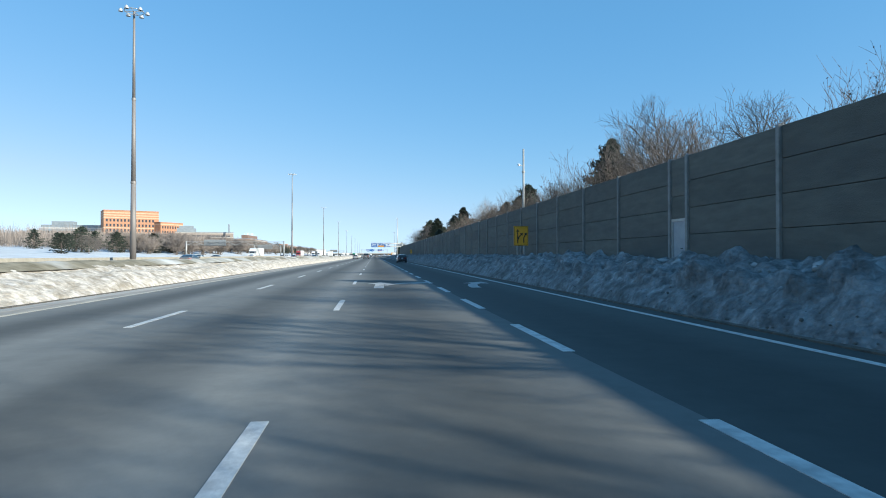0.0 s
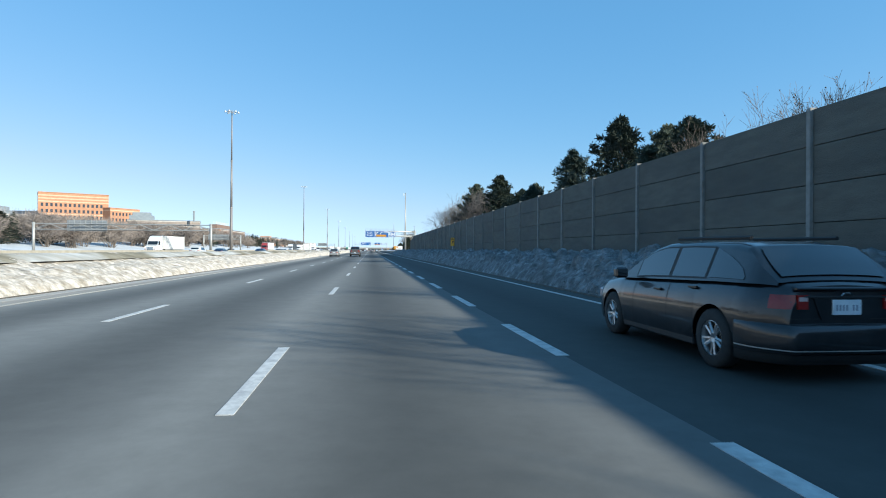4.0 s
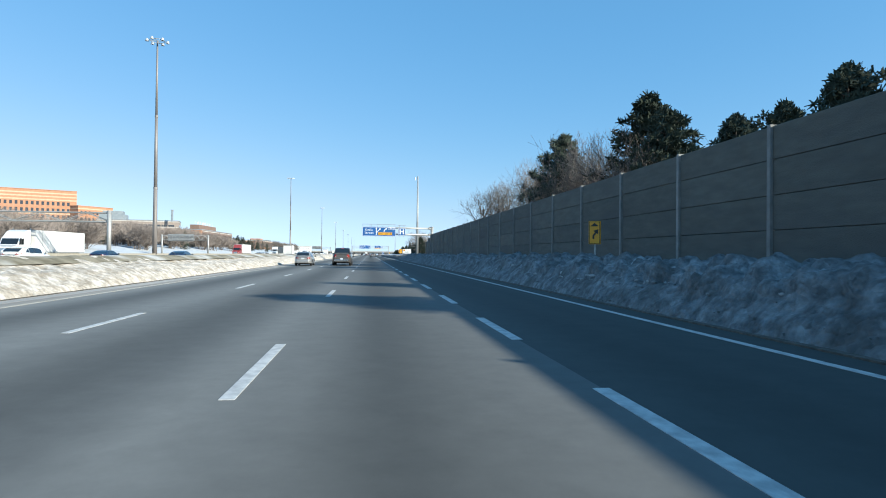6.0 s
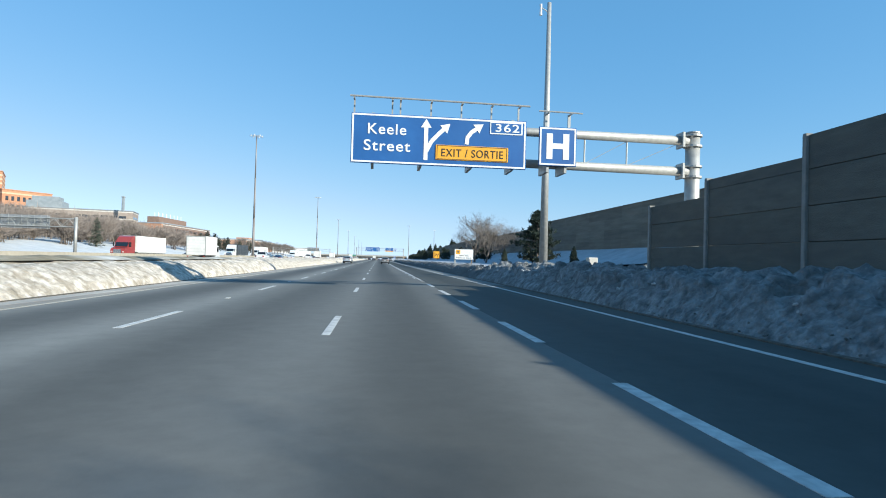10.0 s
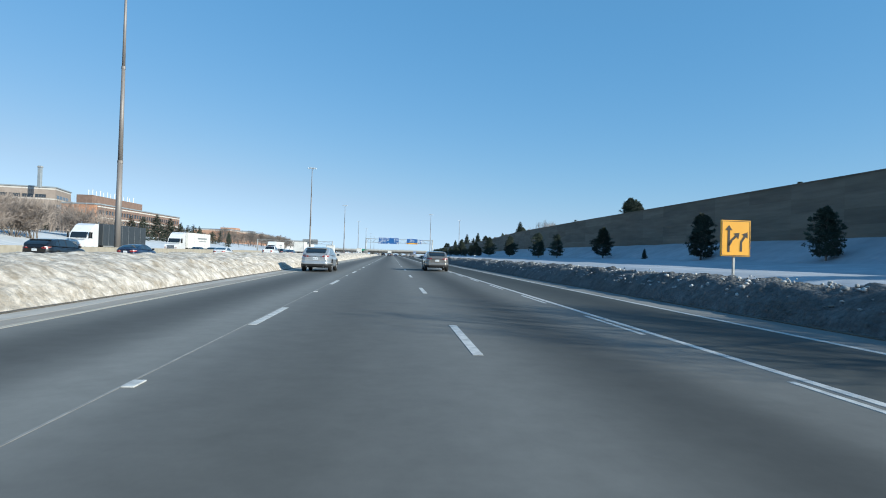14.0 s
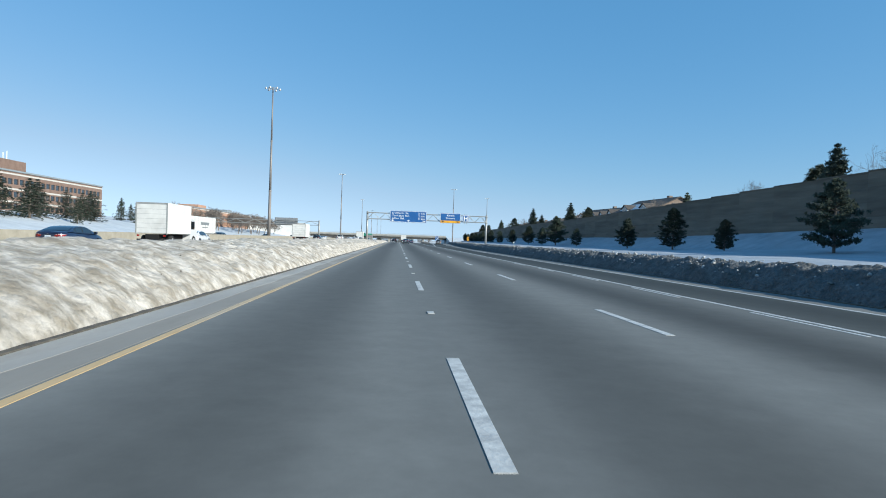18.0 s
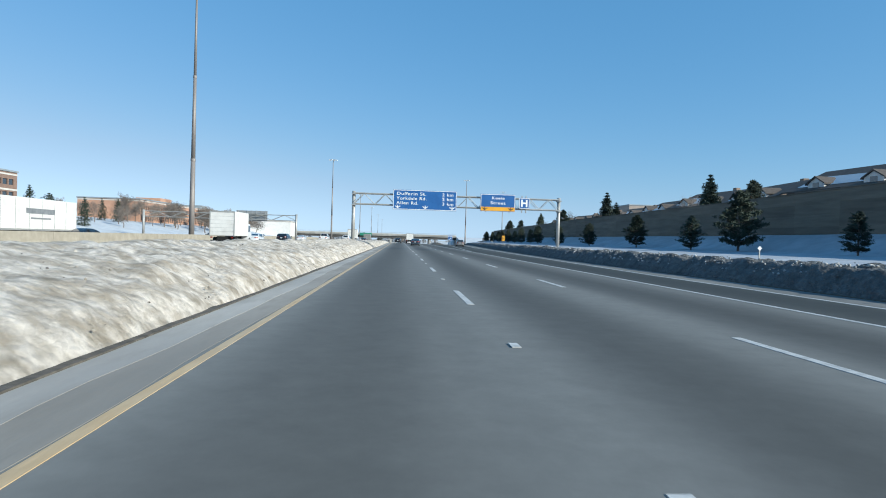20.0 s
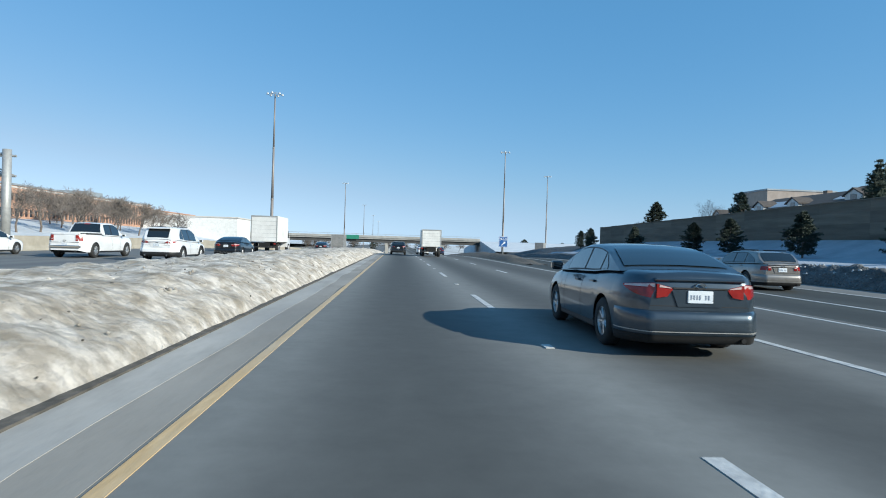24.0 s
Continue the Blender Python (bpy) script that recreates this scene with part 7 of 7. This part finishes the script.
for k in range(64):
    x, y = rng.uniform(-215, -112), rng.uniform(300, 560)
    z = float(np.interp(x, [-320, -160, -110], [12, 8, 5.2])) * float(np.interp(y, [300, 450], [0.7, 1.0]))
    plant(FAR_BUSH if k % 3 else FAR_BARE, "bare_tree", "hazy brown trees on the slope before the offices", "tree", x, y, z, rng.uniform(6, 9), 6.0 if k % 3 else 10.0, 1.4)
for k in range(16):
    plant(FAR_PINES if k % 2 else FAR_BARE, "roadside_tree", "dark trees beyond the opposing lanes", "tree", rng.uniform(-110, -84), 120 + 11 * k, 1.0, rng.uniform(7, 10), 10, 1.4)
for k in range(14):
    plant(FAR_PINES, "pine_tree", "far dark evergreen beyond the opposing lanes", "tree", rng.uniform(-140, -95), 150 + 11 * k, 3, rng.uniform(6, 9), 10, 1.3)
for k in range(46):
    plant(FAR_BARE if k % 4 else FAR_PINES, "distant_tree", "hazy trees on the horizon past the bridge", "tree", rng.uniform(-260, 190), rng.uniform(900, 1080), -3.5, rng.uniform(6, 11), 10, 1.5)
for k in range(16):
    plant(FAR_BARE if k % 3 else FAR_SPRUCE, "distant_tree", "trees on the snowy rise beside the ramp", "tree", 70 + 9 * k + rng.uniform(-3, 3), rng.uniform(800, 850), 3.5, rng.uniform(6, 10), 10, 1.3)


# the brown thicket that covers the far hillside
thicket = Mesh()
for _ in range(3400):
    x, y = rng.uniform(-232, -100), rng.uniform(270, 566)
    ground_z = float(np.interp(x, [-320, -160, -110, -92], [12, 8, 5.2, 3.6])) * float(np.interp(y, [150, 300, 450], [0.4, 0.7, 1.0]))
    tall = rng.uniform(5.0, 10.5)
    for _ in range(13):
        a, lean = rng.uniform(0, 6.28), rng.uniform(0.05, 0.55)
        p = Vector((x + rng.gauss(0, 0.5), y + rng.gauss(0, 0.5), ground_z + rng.uniform(-0.2, 0.5) * tall))
        q = p + Vector((math.cos(a) * lean, math.sin(a) * lean, 1.0)) * tall * rng.uniform(0.35, 0.75)
        w = Vector((math.sin(a), -math.cos(a), 0)) * rng.uniform(0.05, 0.11)
        thicket.add([p - w, p + w, q + w * 0.3, q - w * 0.3], [(0, 1, 2, 3)])
tagged(part("thicket", thicket, FAR_TWIG), "grey-brown leafless thicket covering the hillside below the offices", "shrubs", kind="stuff")


# ---- buildings ----
def block(name, label, at, w, d, h, wall_mat, floors=(), win=(1.4, 1.6, 3.2), bands=None, band_mat=None, roof_mat=None, penthouse=None, sides=True, base=0.0):
    """A building: walls with window openings set back, bands of stone, a roof slab and a plant room. Front along x at y = 0."""
    t = thing(name, label, "building", at)
    part("wall", Mesh().box(-w / 2, w / 2, 0.25, d, base, h), wall_mat, t)
    ww, wh, pitch = win
    n = int((w - 2) / pitch)
    pane = Mesh().box(-ww / 2, ww / 2, -0.02, 0.0, 0, wh).data("window", GLASS_B)
    pier = Mesh()
    for z in floors:
        for i in range(n):
            x = -w / 2 + 1 + pitch * (i + 0.5)
            part("window", pane, None, t, at=pose(x, 0.24, z))
    zs = [base] + [v for z in floors for v in (z, z + wh)] + [h]
    face = Mesh()
    for a, b in zip(zs[::2], zs[1::2]):
        if b > a + 0.01:
            face.box(-w / 2, w / 2, -0.05, 0.25, a, b)
    for z in floors:
        for i in range(n + 1):
            x0 = -w / 2 + 1 + pitch * i - (pitch - ww) / 2
            x1 = x0 + (pitch - ww)
            face.box(max(-w / 2, x0) if i else -w / 2, min(w / 2, x1) if i < n else w / 2, -0.05, 0.25, z, z + wh)
    part("facade", face, wall_mat, t)
    if sides:
        m = int((d - 2) / pitch)
        side_pane = Mesh().box(-0.0, 0.03, -ww / 2, ww / 2, 0, wh).data("window", GLASS_B)
        for z in floors:
            for i in range(m):
                part("window", side_pane, None, t, at=pose(w / 2, 1.5 + pitch * (i + 0.5), z))
    for z, dz in bands or ():
        part("band", Mesh().box(-w / 2 - 0.06, w / 2 + 0.06, -0.11, d + 0.05, z, z + dz), band_mat, t, "pale horizontal band")
    part("roof", Mesh().cbox(-w / 2 - 0.25, w / 2 + 0.25, -0.3, d + 0.25, h, h + 0.5, 0.05), roof_mat or wall_mat, t)
    for x0, x1, y0, y1, hh, mm in penthouse or ():
        part("plant_room", Mesh().cbox(x0, x1, y0, y1, h + 0.5, h + hh, 0.05), mm, t)
    return t


block("office_building", "orange brick office block with tan stone bands and a stepped cornice", pose(-223, 580, 8, 0, 0, 28), 45, 30, 34, BRICK_O, [6, 10.5, 15, 19.5, 24], (1.5, 2.4, 2.9), [(4.4, 0.8), (9.0, 0.8), (13.6, 0.7), (18, 0.7), (27.2, 0.9), (29.4, 0.9), (31.6, 0.9)], STONE_T)
block("office_building", "lower orange brick wing beside the office block", pose(-193, 596, 8, 0, 0, 60), 26, 20, 24, BRICK_O, [5, 9.5, 14, 18.5], (1.5, 2.4, 2.9), [(12.8, 0.7), (22, 0.8)], STONE_T)
block("office_building", "long grey glass-fronted building far off", pose(-275, 590, 8, 0, 0, 8), 58, 20, 21, GREY_CLAD, [6, 10, 14], (2.4, 2.0, 3.0), [(18, 1.0)], PALE_CLAD, None, [(-22, -4, 4, 14, 4, GREY_CLAD)])
block("institution_building", "long taupe building with a pale glazed upper part", pose(-158, 578, 6, 0, 0, 14), 50, 22, 16.5, TAUPE, [9, 12.6], (3.6, 1.3, 4.2), [(12, 0.4), (15.8, 0.5)], PALE_CLAD, GREY_CLAD, [(-24, -8, 2, 16, 3.8, GREY_CLAD), (-22, -10, 4, 14, 6.2, GREY_CLAD)])
ch = thing("chimney_stack", "slim grey ventilation stack above the taupe building", "chimney")
part("shaft", Mesh().cbox(-137.1, -135.9, 578, 579.2, 22, 30.2, 0.1), GREY_CLAD, ch)
part("rim", Mesh().cbox(-137.25, -135.75, 577.85, 579.35, 29.5, 30.0, 0.05), STEEL, ch)
# long brown brick building, its flank to the road
block("brick_building", "brown brick three-storey building with white antennas on its roof", pose(-118, 628, 5, 0, 0, 90), 88, 12, 11.8, BRICK_B, [1.0, 4.6, 8.2], (2.2, 1.6, 2.6), [(3.0, 0.5), (6.6, 0.5), (10.9, 0.45)], PALE_CLAD, GREY_CLAD, [(-42, 4, 3, 9, 3.8, BRICK_B)])
block("brick_building", "plain orange end block of the brick building", pose(-124, 581.6, 5, 0, 0, 0), 12, 2, 11.6, BRICK_O, [], roof_mat=GREY_CLAD, sides=False)
block("brick_building", "red brick two-storey school building with white window groups", pose(-104, 778, 4.2, 0, 0, 90), 118, 22, 8.6, BRICK_R, [1.0, 4.8], (1.5, 1.9, 2.0), [(8.0, 0.4)], PALE_CLAD, GREY_CLAD, [(-30, -18, 4, 14, 2.4, BRICK_R), (20, 30, 4, 14, 2.2, GREY_CLAD)])
block("brick_building", "far red brick wing beyond the trees", pose(-112, 880, 4, 0, 0, 90), 60, 18, 8, BRICK_R, [1.0, 4.6], (1.5, 1.9, 2.2), [(7.4, 0.4)], PALE_CLAD)
block("warehouse", "low white warehouse far beyond the express lanes", pose(-86, 828, 0, 0, 0, 0), 34, 20, 8.8, BOX_WHITE, [], roof_mat=PALE_CLAD, sides=False)
block("warehouse", "low pale building on the rise beside the ramp", pose(150, 870, 3, 0, 0, 0), 40, 16, 5, STONE_T, [1.5], (2, 1.4, 4), roof_mat=GREY_CLAD)
block("apartment_building", "flat-roofed grey building behind the houses", pose(113, 772, 4.2, 0, 0, 0), 22, 16, 16.6, TAUPE, [3, 7, 11], (1.6, 1.6, 3.0), roof_mat=GREY_CLAD)
ant = Mesh().cbox(-0.12, 0.12, -0.08, 0.08, 0, 2.4, 0.03).data("panel_antenna", WHITE)
for i in range(14):
    a = thing("antenna", "white panel antenna on the roof of the brown brick building", "antenna", pose(-122 - 3 * (i % 2), 588 + 3.05 * i, 5 + 11.8 + 3.8), "roof antennas")
    part("mount", Mesh().tube((0, 0.15, 0), (0, 0.15, 2.6), 0.05, n=6), STEEL, a)
    part("panel", ant, None, a)


def house(label, x, y, turn, w, d, ground, ridge):
    """A suburban house: walls, pitched roof with snow on one slope, gable and chimney."""
    t = thing("house", label, "house", pose(x, y, ground, 0, 0, turn), "houses behind the wall")
    e = ridge * 0.60
    part("wall", Mesh().box(-w / 2, w / 2, -d / 2, d / 2, 0, e), HOUSE_WALL, t)
    part("gable", Mesh().prism([(-w / 2, e), (w / 2, e), (0, ridge - 0.15)], -d / 2, d / 2), HOUSE_WALL, t)
    for s in (1, -1):
        part("roof", Mesh().add([(0, -d / 2 - 0.4, ridge), (0, d / 2 + 0.4, ridge), (s * (w / 2 + 0.4), d / 2 + 0.4, e - 0.1), (s * (w / 2 + 0.4), -d / 2 - 0.4, e - 0.1), (0, -d / 2 - 0.4, ridge - 0.18), (0, d / 2 + 0.4, ridge - 0.18), (s * (w / 2 + 0.4), d / 2 + 0.4, e - 0.28), (s * (w / 2 + 0.4), -d / 2 - 0.4, e - 0.28)], [(0, 1, 2, 3), (7, 6, 5, 4), (0, 3, 7, 4), (1, 5, 6, 2), (3, 2, 6, 7)]), ROOF_DARK, t)
    part("snow_patch", Mesh().add([(-w / 2 * (1 - f), v * d, ridge + (e - ridge) * (1 - f) + g) for g in (0.02, 0.10) for f, v in ((0.55, -0.1), (0.62, 0.46), (0.12, 0.44), (0.14, -0.3))], [(4, 5, 6, 7), (0, 3, 2, 1), (0, 1, 5, 4), (3, 7, 6, 2), (0, 4, 7, 3), (1, 2, 6, 5)]), SNOW, t, "snow lying on the roof")
    for k, v in enumerate((-0.28, 0.22)):
        dormer = part("dormer", Mesh().prism([(-1.1, 0), (1.1, 0), (1.1, 0.7), (0, 1.35), (-1.1, 0.7)], 0.0, 2.2), GABLE, t, at=pose(-w / 2 + 2.4, v * d, e - 0.1, 0, 0, 90))
        part("dormer_roof", Mesh().prism([(-1.32, 0.58), (0, 1.38), (1.32, 0.58), (1.32, 0.72), (0, 1.52), (-1.32, 0.72)], -0.1, 2.4), ROOF_DARK, dormer)
        part("dormer_window", Mesh().box(-0.4, 0.4, 2.2, 2.23, 0.1, 0.8), GLASS_B, dormer)
    part("chimney", Mesh().cbox(w * 0.18, w * 0.18 + 0.8, -0.4, 0.4, e, ridge + 0.7, 0.04), HOUSE_WALL, t)
    for x0 in (-w / 4, w / 4):
        part("window", Mesh().box(x0 - 0.6, x0 + 0.6, -d / 2 - 0.03, -d / 2 + 0.02, 1.2 + e * 0.4, 2.5 + e * 0.4), GLASS_B, t)


for x, y, turn, w, d, rdg in ((42, 553, 6, 11, 14, 7.4), (43, 570, -5, 11, 14, 7.0), (44, 587, 8, 11, 13, 7.3), (45, 604, 0, 11, 14, 7.0), (46, 622, 5, 11, 14, 6.6), (45, 641, -4, 11, 14, 6.3), (45, 659, 6, 11, 14, 6.3), (46, 677, 0, 11, 14, 6.2), (50, 695, -6, 11, 13, 6.2), (43, 535, 4, 11, 13, 6.2)):
    house("brown-roofed suburban house with snow on the roof behind the wall", x, y, turn, w, d, 4.1, rdg - 0.85)
